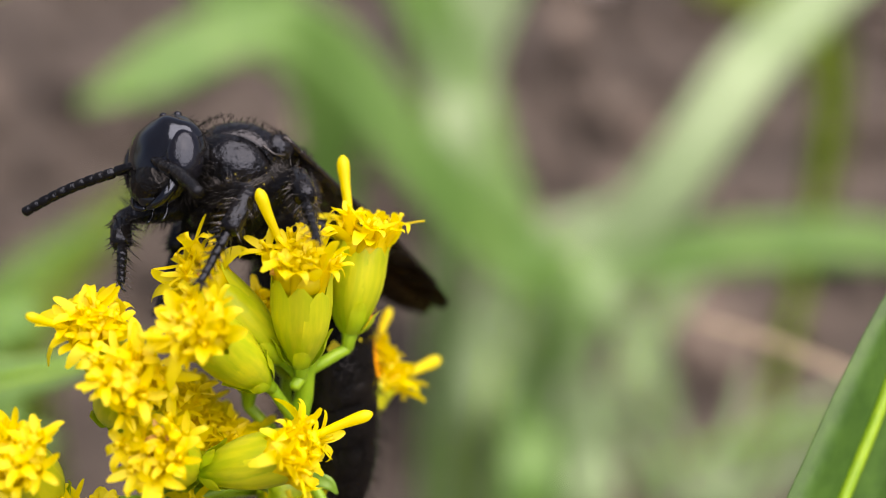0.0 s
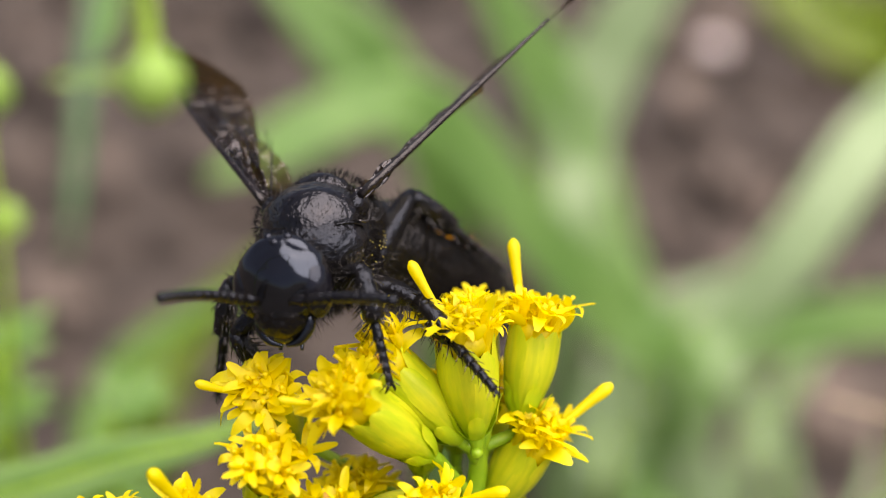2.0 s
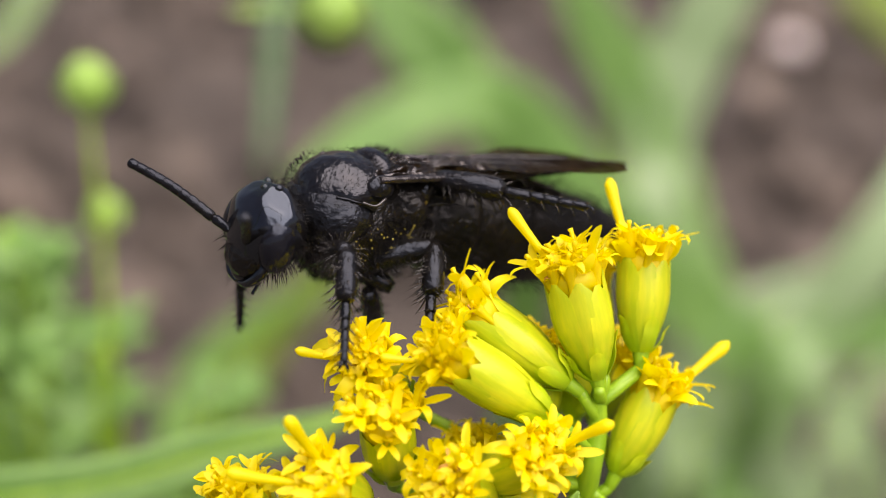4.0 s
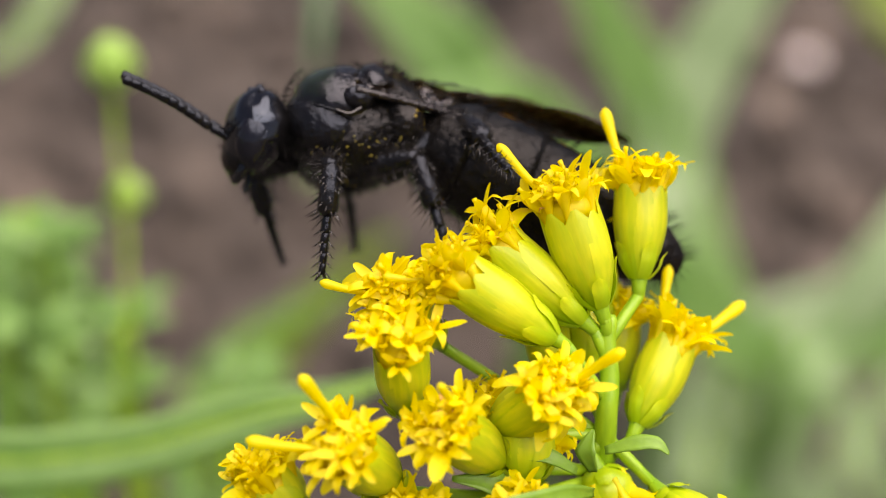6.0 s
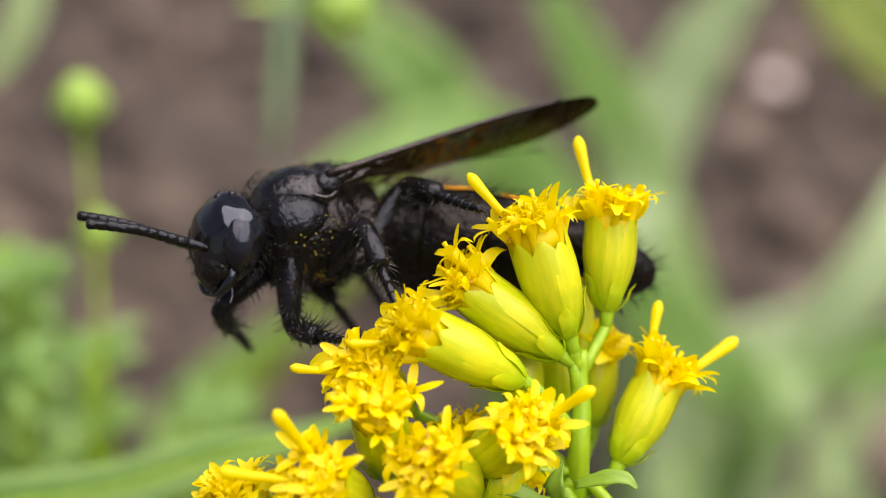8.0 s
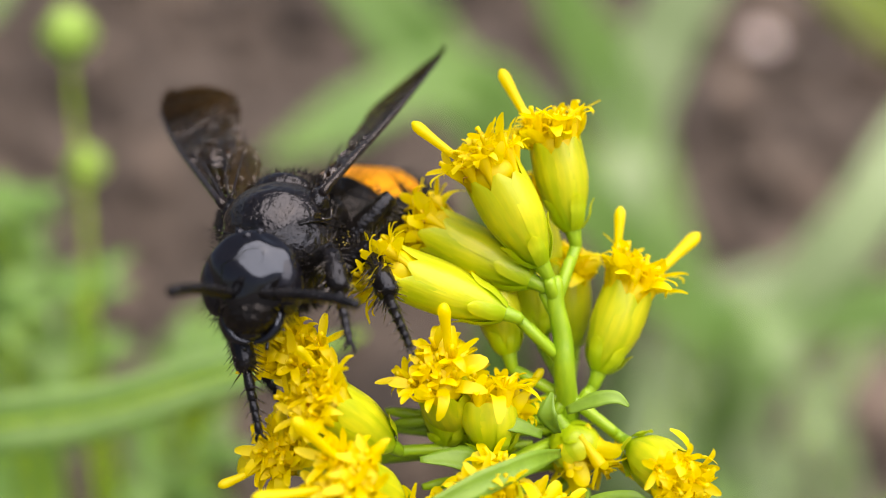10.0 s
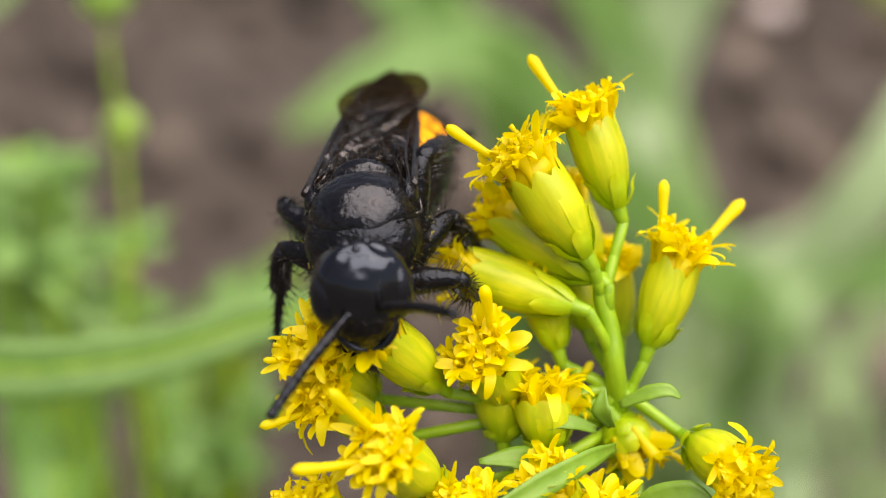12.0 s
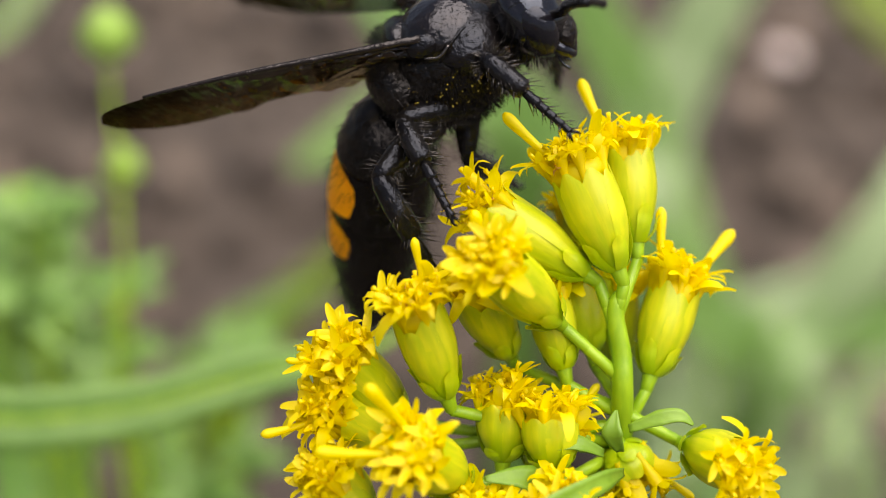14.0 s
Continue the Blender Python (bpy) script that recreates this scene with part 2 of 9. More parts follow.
def tube(bm, pts, radii, segs=8, cap=True):
    """A tube through points, with a radius at each."""
    pts = [Vector(p) for p in pts]
    rings = []
    prev = None
    for i, p in enumerate(pts):
        d = (pts[min(i + 1, len(pts) - 1)] - pts[max(i - 1, 0)]).normalized()
        ref = prev if prev is not None else (Vector((0, 0, 1)) if abs(d.z) < 0.9 else Vector((1, 0, 0)))
        x = (ref - d * ref.dot(d)).normalized()
        prev = x
        y = d.cross(x)
        rings.append([bm.verts.new(p + (x * math.cos(a) + y * math.sin(a)) * radii[i]) for a in (2 * math.pi * k / segs for k in range(segs))])
    for a, b in zip(rings, rings[1:]):
        for k in range(segs):
            bm.faces.new((a[k], a[(k + 1) % segs], b[(k + 1) % segs], b[k]))
    if cap:
        bm.faces.new(rings[0][::-1])
        bm.faces.new(rings[-1])
    return bm


def smooth_line(pts, n):
    """Catmull-Rom through points."""
    p = [Vector(q) for q in pts]
    p = [p[0] * 2 - p[1]] + p + [p[-1] * 2 - p[-2]]
    out = []
    for i in range(1, len(p) - 2):
        for k in range(n):
            t = k / n
            a, b, c, d = p[i - 1], p[i], p[i + 1], p[i + 2]
            out.append(0.5 * (2 * b + (c - a) * t + (2 * a - 5 * b + 4 * c - d) * t * t + (3 * b - a - 3 * c + d) * t ** 3))
    out.append(p[-2].copy())
    return out


def ball(centre, radii, u=20, v=14, rough=0.0, seed=0.0, bm=None):
    bm = bm or bmesh.new()
    c, r = Vector(centre), Vector(radii)
    grid = []
    for j in range(1, v):
        th = math.pi * j / v
        ring = []
        for i in range(u):
            ph = 2 * math.pi * i / u
            d = Vector((math.sin(th) * math.cos(ph), math.sin(th) * math.sin(ph), math.cos(th)))
            k = 1 + rough * noise.noise(d * 2.3 + Vector((seed, 0, 0)))
            ring.append(bm.verts.new(c + Vector((d.x * r.x, d.y * r.y, d.z * r.z)) * k))
        grid.append(ring)
    top, bot = bm.verts.new(c + Vector((0, 0, r.z))), bm.verts.new(c - Vector((0, 0, r.z)))
    for a, b in zip(grid, grid[1:]):
        for i in range(u):
            bm.faces.new((a[i], b[i], b[(i + 1) % u], a[(i + 1) % u]))
    for i in range(u):
        bm.faces.new((top, grid[0][i], grid[0][(i + 1) % u]))
        bm.faces.new((bot, grid[-1][(i + 1) % u], grid[-1][i]))
    return bm


def lathe_x(profile, sy=1.0, sz=1.0, segs=28, z0=0.0, bm=None):
    """A shell of revolution about x: rows of (x, radius[, z shift])."""
    bm = bm or bmesh.new()
    rings = []
    for row in profile:
        x, r = row[0], row[1]
        dz = row[2] if len(row) > 2 else z0
        rings.append([bm.verts.new((x, r * sy * math.cos(2 * math.pi * k / segs), r * sz * math.sin(2 * math.pi * k / segs) + dz)) for k in range(segs)])
    for a, b in zip(rings, rings[1:]):
        for k in range(segs):
            bm.faces.new((a[k], b[k], b[(k + 1) % segs], a[(k + 1) % segs]))
    bm.faces.new(rings[0])
    bm.faces.new(rings[-1][::-1])
    return bm


def hair(bm, p, d, length, thick):
    """One bristle: a thin bent three-sided cone."""
    d = d.normalized()
    x = d.orthogonal().normalized()
    y = d.cross(x)
    mid = p + d * length * 0.55 + Vector((0, 0, -0.06)) * length
    tip = p + d * length + Vector((0, 0, -0.22)) * length
    a = [bm.verts.new(p + (x * math.cos(q) + y * math.sin(q)) * thick) for q in (0, 2.1, 4.2)]
    b = [bm.verts.new(mid + (x * math.cos(q) + y * math.sin(q)) * thick * 0.6) for q in (0, 2.1, 4.2)]
    t = bm.verts.new(tip)
    for k in range(3):
        bm.faces.new((a[k], a[(k + 1) % 3], b[(k + 1) % 3], b[k]))
        bm.faces.new((b[k], b[(k + 1) % 3], t))


def scaled(bm):
    bmesh.ops.scale(bm, vec=(MM, MM, MM), verts=bm.verts)
    return bm


def ribbon(pts, widths, fold=0.2, thick=0.00015, n=8, face=(0, -1, 0.4), twist=0.0):
    """A leaf blade: a gently folded strip along a line, with thickness."""
    bm = bmesh.new()
    line = smooth_line(pts, n)
    m = len(line)
    tops, unders = [], []
    for i, p in enumerate(line):
        d = (line[min(i + 1, m - 1)] - line[max(i - 1, 0)]).normalized()
        f = Vector(face)
        f = (f - d * f.dot(d)).normalized()
        f = Matrix.Rotation(twist * i / m, 3, d) @ f
        s = d.cross(f)
        u = i / (m - 1) * (len(widths) - 1)
        k = min(int(u), len(widths) - 2)
        w = (widths[k] + (widths[k + 1] - widths[k]) * (u - k)) / 2
        row, low = [], []
        for q in (-1, -0.5, 0, 0.5, 1):
            v = p + s * q * w + f * (abs(q) * fold * w)
            row.append(bm.verts.new(v))
            low.append(bm.verts.new(v - f * thick))
        tops.append(row)
        unders.append(low)
    for i in range(m - 1):
        for k in range(4):
            bm.faces.new((tops[i][k], tops[i][k + 1], tops[i + 1][k + 1], tops[i + 1][k]))
            bm.faces.new((unders[i][k + 1], unders[i][k], unders[i + 1][k], unders[i + 1][k + 1]))
        bm.faces.new((tops[i][0], tops[i + 1][0], unders[i + 1][0], unders[i][0]))
        bm.faces.new((tops[i + 1][4], tops[i][4], unders[i][4], unders[i + 1][4]))
    bm.faces.new((tops[0] + unders[0][::-1])[::-1])
    bm.faces.new(tops[-1] + unders[-1][::-1])
    return bm


# ---- ground ----
GROUND = -0.2197


def build_ground():
    bm = bmesh.new()
    xs = [-400, -60, -10, -3, -1.3] + [-1.15 + 0.05 * i for i in range(47)] + [1.3, 3, 10, 60, 400]
    ys = [-400, -60, -10, -3, -0.8, -0.3] + [0.06 * i for i in range(46)] + [3.2, 5, 10, 60, 400]
    grid = [[bm.verts.new((x, y, 0.006 * noise.noise(Vector((x * 9, y * 9, 0))) + 0.003 * noise.noise(Vector((x * 31, y * 31, 4))) if abs(x) < 2 and -1 < y < 3 else 0.0)) for x in xs] for y in ys]
    for j in range(len(ys) - 1):
        for i in range(len(xs) - 1):
            bm.faces.new((grid[j][i], grid[j][i + 1], grid[j + 1][i + 1], grid[j + 1][i]))
    ob = new("ground", mesh_of("ground", bm, SOIL))
    ob.location.z = GROUND
    tagged(ob, "bare grey-brown crumbly garden soil", "ground", kind="structure")


def crumb_field(name, count, lo, hi, mat, label, category, seed, area=(-1.1, 1.1, 0.15, 2.6)):
    rnd = random.Random(seed)
    verts, faces = [], []
    base = bmesh.new()
    bmesh.ops.create_icosphere(base, subdivisions=1, radius=1)
    bv = [v.co.copy() for v in base.verts]
    bf = [[v.index for v in f.verts] for f in base.faces]
    base.free()
    for _ in range(count):
        r = lo + (hi - lo) * rnd.random() ** 3
        x, y = rnd.uniform(area[0], area[1]), rnd.uniform(area[2], area[3])
        z = 0.006 * noise.noise(Vector((x * 9, y * 9, 0))) + r * 0.3
        rot = Euler((rnd.uniform(0, 6), rnd.uniform(0, 6), rnd.uniform(0, 6))).to_matrix()
        sc = Vector((1, rnd.uniform(0.6, 1), rnd.uniform(0.5, 0.9)))
        o = len(verts)
        for v in bv:
            w = rot @ Vector((v.x * sc.x, v.y * sc.y, v.z * sc.z))
            k = r * (1 + 0.35 * noise.noise(w * 1.7 + Vector((x * 50, y * 50, 0))))
            verts.append((x + w.x * k, y + w.y * k, z + w.z * k))
        faces += [[o + i for i in f] for f in bf]
    me = bpy.data.meshes.new(name)
    me.from_pydata(verts, [], faces)
    me.materials.append(mat)
    ob = tagged(new(name, me), label, category, kind="stuff")
    ob.location.z = GROUND


# ---- background vegetation ----
def grass_leaf(name, pts, widths, mat, label, face=(0, -1, 0.5), fold=0.25, parent=None, twist=0.0):
    ob = part(name, ribbon(pts, widths, fold, 0.0002, 8, face, twist), mat, parent)
    if parent is None:
        tagged(ob, label, "leaf")
    return ob


def lone_leaf(name, piece, root, pts, widths, mat, label, face, fold, twist):
    ob = new(name)
    ob.location = root
    tagged(ob, label, name)
    o = Vector(root)
    pts = [Vector(p) - o for p in pts]
    leaf = part(piece, ribbon(pts, widths, fold, 0.00006, 8, face, twist), mat, ob)
    rib = smooth_line(pts, 6)
    w = max(widths)
    bm = bmesh.new()
    off = Vector(face).normalized() * 0.0001
    tube(bm, [p + off for p in rib], [w * (0.045 if i < len(rib) * 0.7 else 0.06) for i in range(len(rib))], 6)
    part("midrib", bm, STEM if mat is not STRAW else STRAW, leaf)



clump = new("grass_clump")
tagged(clump, "clump of broad pale green grass blades arching over the soil", "grass")
clump.location = (0.0792, 0.2858, -0.2197)
_ob = grass_leaf("blade", [(0.1836, 0.3585, 0.0666), (0.1537, 0.3381, 0.0570), (0.1263, 0.3137, 0.0460), (0.1065, 0.2985, 0.0248), (0.0893, 0.2934, 0.0032), (0.0812, 0.2826, -0.0168), (0.0812, 0.2918, -0.1183), (0.0812, 0.2964, -0.2243)], [0.0085, 0.0149, 0.0163, 0.0156, 0.0136, 0.0071, 0.0057], GRASS_PALE, "", (0, -1, 0.5), 0.25, clump, 0)
_ob.matrix_parent_inverse = Matrix.Translation(-clump.location)
_ob["label"] = "pale grey-green blade"
_ob = grass_leaf("blade", [(0.1815, 0.2817, 0.0045), (0.1587, 0.2875, 0.0089), (0.1332, 0.2904, 0.0080), (0.1077, 0.2916, 0.0043), (0.0907, 0.2904, -0.0017), (0.0819, 0.2826, -0.0168), (0.0819, 0.2918, -0.1183), (0.0819, 0.2964, -0.2243)], [0.0044, 0.0122, 0.0136, 0.0129, 0.0115, 0.0085, 0.0057], GRASS, "", (0, -1, 0.5), 0.25, clump, 0)
_ob.matrix_parent_inverse = Matrix.Translation(-clump.location)
_ob = grass_leaf("blade", [(-0.0331, 0.2661, 0.0565), (-0.0204, 0.2700, 0.0614), (-0.0034, 0.2789, 0.0669), (0.0111, 0.2875, 0.0662), (0.0237, 0.2898, 0.0549), (0.0398, 0.2861, 0.0340), (0.0601, 0.2858, 0.0110), (0.0778, 0.2858, -0.0122), (0.0778, 0.2950, -0.1160), (0.0778, 0.2996, -0.2243)], [0.0025, 0.0124, 0.0120, 0.0131, 0.0143, 0.0147, 0.0124, 0.0071], GRASS, "", (0, -1, 0.5), 0.25, clump, 0)
_ob.matrix_parent_inverse = Matrix.Translation(-clump.location)
_ob = grass_leaf("blade", [(0.0594, 0.4130, 0.0395), (0.0670, 0.3896, 0.0151), (0.0748, 0.3670, -0.0120), (0.0865, 0.3500, -0.0380), (0.0932, 0.3355, -0.0612), (0.0932, 0.3447, -0.1406), (0.0932, 0.3493, -0.2243)], [0.0069, 0.0138, 0.0129, 0.0103, 0.0085, 0.0051], GRASS, "", (0, -1, 0.5), 0.25, clump, 0)
_ob.matrix_parent_inverse = Matrix.Translation(-clump.location)
_ob = grass_leaf("blade", [(0.0992, 0.3171, -0.0000), (0.0920, 0.3061, -0.0111), (0.0799, 0.2944, -0.0249), (0.0730, 0.2829, -0.0456), (0.0713, 0.2725, -0.0638), (0.0713, 0.2817, -0.1417), (0.0713, 0.2863, -0.2243)], [0.0044, 0.0129, 0.0156, 0.0149, 0.0129, 0.0085], GRASS, "", (0, -1, 0.5), 0.25, clump, 0)
_ob.matrix_parent_inverse = Matrix.Translation(-clump.location)
_ob = grass_leaf("blade", [(0.0821, 0.3243, -0.0373), (0.0900, 0.3135, -0.0536), (0.0932, 0.3033, -0.0702), (0.0948, 0.2948, -0.0842), (0.0948, 0.3040, -0.1519), (0.0948, 0.3086, -0.2243)], [0.0097, 0.0145, 0.0145, 0.0129, 0.0080], GRASS_PALE, "", (0, -1, 0.5), 0.25, clump, 0)
_ob.matrix_parent_inverse = Matrix.Translation(-clump.location)
tuft = new("grass_tuft")
tagged(tuft, "tuft of thin pale green grass blades on the soil", "grass")
tuft.location = (0.1445, 0.3289, -0.2197)
_ob = grass_leaf("blade", [(0.0973, 0.3445, -0.0679), (0.1118, 0.3394, -0.0776), (0.1252, 0.3337, -0.0934), (0.1337, 0.3263, -0.1132), (0.1337, 0.3355, -0.1663), (0.1337, 0.3401, -0.2243)], [0.0018, 0.0046, 0.0055, 0.0046, 0.0037], GRASS_PALE, "", (0, -1, 0.5), 0.25, tuft, 0)
_ob.matrix_parent_inverse = Matrix.Translation(-tuft.location)
_ob = grass_leaf("blade", [(0.1985, 0.3390, -0.0769), (0.1787, 0.3401, -0.0794), (0.1590, 0.3367, -0.0900), (0.1461, 0.3249, -0.1125), (0.1461, 0.3341, -0.1661), (0.1461, 0.3387, -0.2243)], [0.0018, 0.0046, 0.0055, 0.0046, 0.0037], GRASS_PALE, "", (0, -1, 0.5), 0.25, tuft, 0)
_ob.matrix_parent_inverse = Matrix.Translation(-tuft.location)
_ob = grass_leaf("blade", [(0.1610, 0.3569, -0.0778), (0.1567, 0.3479, -0.0895), (0.1477, 0.3376, -0.0996), (0.1426, 0.3254, -0.1125), (0.1426, 0.3346, -0.1661), (0.1426, 0.3392, -0.2243)], [0.0018, 0.0046, 0.0055, 0.0046, 0.0037], GRASS_PALE, "", (0, -1, 0.5), 0.25, tuft, 0)
_ob.matrix_parent_inverse = Matrix.Translation(-tuft.location)
_ob = grass_leaf("blade", [(0.1252, 0.3394, -0.0564), (0.1281, 0.3341, -0.0739), (0.1353, 0.3298, -0.0930), (0.1408, 0.3256, -0.1127), (0.1408, 0.3348, -0.1661), (0.1408, 0.3394, -0.2243)], [0.0018, 0.0046, 0.0055, 0.0046, 0.0037], GRASS_PALE, "", (0, -1, 0.5), 0.25, tuft, 0)
_ob.matrix_parent_inverse = Matrix.Translation(-tuft.location)
_ob = grass_leaf("blade", [(0.1859, 0.3318, -0.1008), (0.1714, 0.3325, -0.1031), (0.1578, 0.3293, -0.1070), (0.1498, 0.3238, -0.1137), (0.1498, 0.3330, -0.1668), (0.1498, 0.3376, -0.2243)], [0.0018, 0.0046, 0.0055, 0.0046, 0.0037], GRASS_PALE, "", (0, -1, 0.5), 0.25, tuft, 0)
_ob.matrix_parent_inverse = Matrix.Translation(-tuft.location)
_ob = grass_leaf("blade", [(0.1109, 0.3360, -0.0927), (0.1222, 0.3330, -0.0996), (0.1318, 0.3293, -0.1086), (0.1371, 0.3240, -0.1160), (0.1371, 0.3332, -0.1680), (0.1371, 0.3378, -0.2243)], [0.0018, 0.0046, 0.0055, 0.0046, 0.0037], GRASS_PALE, "", (0, -1, 0.5), 0.25, tuft, 0)
_ob.matrix_parent_inverse = Matrix.Translation(-tuft.location)
_ob = grass_leaf("blade", [(0.2036, 0.3247, -0.0907), (0.1859, 0.3302, -0.0856), (0.1670, 0.3302, -0.0941), (0.1516, 0.3226, -0.1153), (0.1516, 0.3318, -0.1675), (0.1516, 0.3364, -0.2243)], [0.0018, 0.0046, 0.0055, 0.0046, 0.0037], GRASS_PALE, "", (0, -1, 0.5), 0.25, tuft, 0)
_ob.matrix_parent_inverse = Matrix.Translation(-tuft.location)
weed_clump = new("weed_clump")
tagged(weed_clump, "tall green weed with forked broad leaves", "weed")
weed_clump.location = (0.0568, 0.3406, -0.2197)
_ob = grass_leaf("blade", [(0.0318, 0.3657, 0.0777), (0.0414, 0.3624, 0.0597), (0.0511, 0.3588, 0.0413), (0.0568, 0.3516, 0.0206), (0.0575, 0.3381, -0.0076), (0.0575, 0.3473, -0.1137), (0.0575, 0.3519, -0.2243)], [0.0092, 0.0168, 0.0168, 0.0122, 0.0092, 0.0062], GRASS, "", (0, -1, 0.5), 0.25, weed_clump, 0)
_ob.matrix_parent_inverse = Matrix.Translation(-weed_clump.location)
_ob = grass_leaf("blade", [(0.0881, 0.3682, 0.0811), (0.0752, 0.3654, 0.0648), (0.0654, 0.3617, 0.0469), (0.0594, 0.3544, 0.0264), (0.0559, 0.3381, -0.0076), (0.0559, 0.3473, -0.1137), (0.0559, 0.3519, -0.2243)], [0.0092, 0.0184, 0.0198, 0.0138, 0.0092, 0.0062], GRASS_PALE, "", (0, -1, 0.5), 0.25, weed_clump, 0)
_ob.matrix_parent_inverse = Matrix.Translation(-weed_clump.location)
_ob = grass_leaf("blade", [(-0.0294, 0.3877, 0.0726), (-0.0101, 0.3795, 0.0549), (0.0063, 0.3758, 0.0356), (0.0228, 0.3716, 0.0105), (0.0228, 0.3808, -0.1045), (0.0228, 0.3854, -0.2243)], [0.0097, 0.0244, 0.0212, 0.0161, 0.0064], GRASS, "", (0, -1, 0.5), 0.25, weed_clump, 0)
_ob.matrix_parent_inverse = Matrix.Translation(-weed_clump.location)
lone_leaf("weed", "leaf", (0.2227, 0.4669, -0.2197), [(0.1222, 0.4579, 0.0662), (0.1378, 0.4462, 0.0520), (0.1551, 0.4347, 0.0379), (0.1827, 0.4439, 0.0241), (0.2227, 0.4669, -0.0339), (0.2227, 0.4669, -0.2243)], [0.0039, 0.0285, 0.0324, 0.0172, 0.0057], GRASS_DARK, "broad dark olive leaf of a weed beside the clump", (0, -1, 0.5), 0.25, 0)
lone_leaf("grass", "blade", (-0.0443, 0.0695, -0.2197), [(-0.0035, 0.0735, 0.1245), (-0.0076, 0.0711, 0.1242), (-0.0125, 0.0690, 0.1242), (-0.0191, 0.0673, 0.1230), (-0.0252, 0.0660, 0.1229), (-0.0310, 0.0657, 0.1226), (-0.0443, 0.0695, 0.1131), (-0.0443, 0.0695, 0.0831), (-0.0443, 0.0695, -0.0500), (-0.0443, 0.0695, -0.2237)], [0.0004, 0.0019, 0.0031, 0.0035, 0.0037, 0.0035, 0.0023, 0.0023, 0.0023], GRASS, "long bright green grass blade leaning over the soil", (0, -1, 0.5), 0.25, 0)
lone_leaf("grass", "blade", (-0.0395, 0.1034, -0.2197), [(-0.0440, 0.1241, 0.1130), (-0.0418, 0.1186, 0.1044), (-0.0408, 0.1137, 0.0942), (-0.0403, 0.1096, 0.0857), (-0.0395, 0.1034, 0.0729), (-0.0395, 0.1034, 0.0000), (-0.0395, 0.1034, -0.2237)], [0.0062, 0.0098, 0.0108, 0.0100, 0.0070, 0.0070, 0.0070], GRASS_BRIGHT, "wide upright green grass blade", (0, -1, 0.5), 0.25, 0)
lone_leaf("grass", "blade", (-0.1462, 0.3385, -0.2197), [(-0.1124, 0.3079, 0.0687), (-0.1018, 0.3116, 0.0759), (-0.0949, 0.3185, 0.0901), (-0.0977, 0.3266, 0.1069), (-0.1343, 0.3330, 0.0952), (-0.1462, 0.3247, 0.0515), (-0.1462, 0.3339, -0.0842), (-0.1462, 0.3385, -0.2243)], [0.0039, 0.0080, 0.0074, 0.0060, 0.0053], GRASS_PALE, "thin pale grass blade", (0, -1, 0.5), 0.25, 0)
lone_leaf("straw", "stalk", (0.0610, 0.0797, -0.2197), [(0.0384, 0.0910, 0.1137), (0.0433, 0.0884, 0.1134), (0.0489, 0.0853, 0.1124), (0.0556, 0.0822, 0.1101), (0.0610, 0.0797, 0.1083), (0.0610, 0.0797, 0.0783), (0.0610, 0.0797, 0.0000), (0.0610, 0.0797, -0.2237)], [0.0004, 0.0007, 0.0008, 0.0008, 0.0008, 0.0008, 0.0008, 0.0008], STRAW, "dry tan straw stalk leaning over the soil", (0, -1, 0.5), 0.25, 0)
lone_leaf("grass", "blade", (0.2091, 0.2946, -0.2197), [(0.1077, 0.2994, -0.0736), (0.1334, 0.3013, -0.0647), (0.1560, 0.3010, -0.0598), (0.1850, 0.2992, -0.0562), (0.2091, 0.2946, -0.0585), (0.2091, 0.2946, -0.2243)], [0.0016, 0.0048, 0.0057, 0.0048, 0.0032], GRASS, "thin drooping green grass blade", (0, -1, 0.5), 0.25, 0)
lone_leaf("grass", "blade", (-0.0754, 0.4064, -0.2197), [(-0.0239, 0.4232, -0.0304), (-0.0448, 0.4158, -0.0481), (-0.0639, 0.4071, -0.0672), (-0.0754, 0.3926, -0.0939), (-0.0754, 0.4018, -0.1569), (-0.0754, 0.4064, -0.2243)], [0.0050, 0.0145, 0.0160, 0.0135, 0.0075], GRASS_DARK, "soft green grass blade standing far behind", (0, -1, 0.5), 0.25, 0)
lone_leaf("grass", "blade", (-0.0897, 0.3730, -0.2197), [(-0.0368, 0.3880, -0.0334), (-0.0623, 0.3822, -0.0444), (-0.0823, 0.3732, -0.0624), (-0.0897, 0.3592, -0.0916), (-0.0897, 0.3684, -0.1558), (-0.0897, 0.3730, -0.2243)], [0.0025, 0.0105, 0.0130, 0.0105, 0.0070], GRASS, "soft green grass blade standing far behind", (0, -1, 0.5), 0.25, 0)
lone_leaf("grass", "blade", (-0.0926, 0.4091, -0.2197), [(-0.0775, 0.4123, -0.0872), (-0.0860, 0.4038, -0.1052), (-0.0926, 0.3953, -0.1231), (-0.0926, 0.4045, -0.1714), (-0.0926, 0.4091, -0.2243)], [0.0120, 0.0179, 0.0179, 0.0120], GRASS_DARK, "short dark green grass blade", (0, -1, 0.5), 0.25, 0)
lone_leaf("grass", "blade", (0.1161, 0.3504, -0.2197), [(0.1526, 0.3749, -0.0375), (0.1345, 0.3658, -0.0566), (0.1235, 0.3581, -0.0725), (0.1161, 0.3504, -0.0885), (0.1161, 0.3504, -0.2243)], [0.0030, 0.0100, 0.0100, 0.0080, 0.0060], GRASS_PALE, "soft green grass blade behind the goldenrod", (0, -1, 0.5), 0.25, 0)
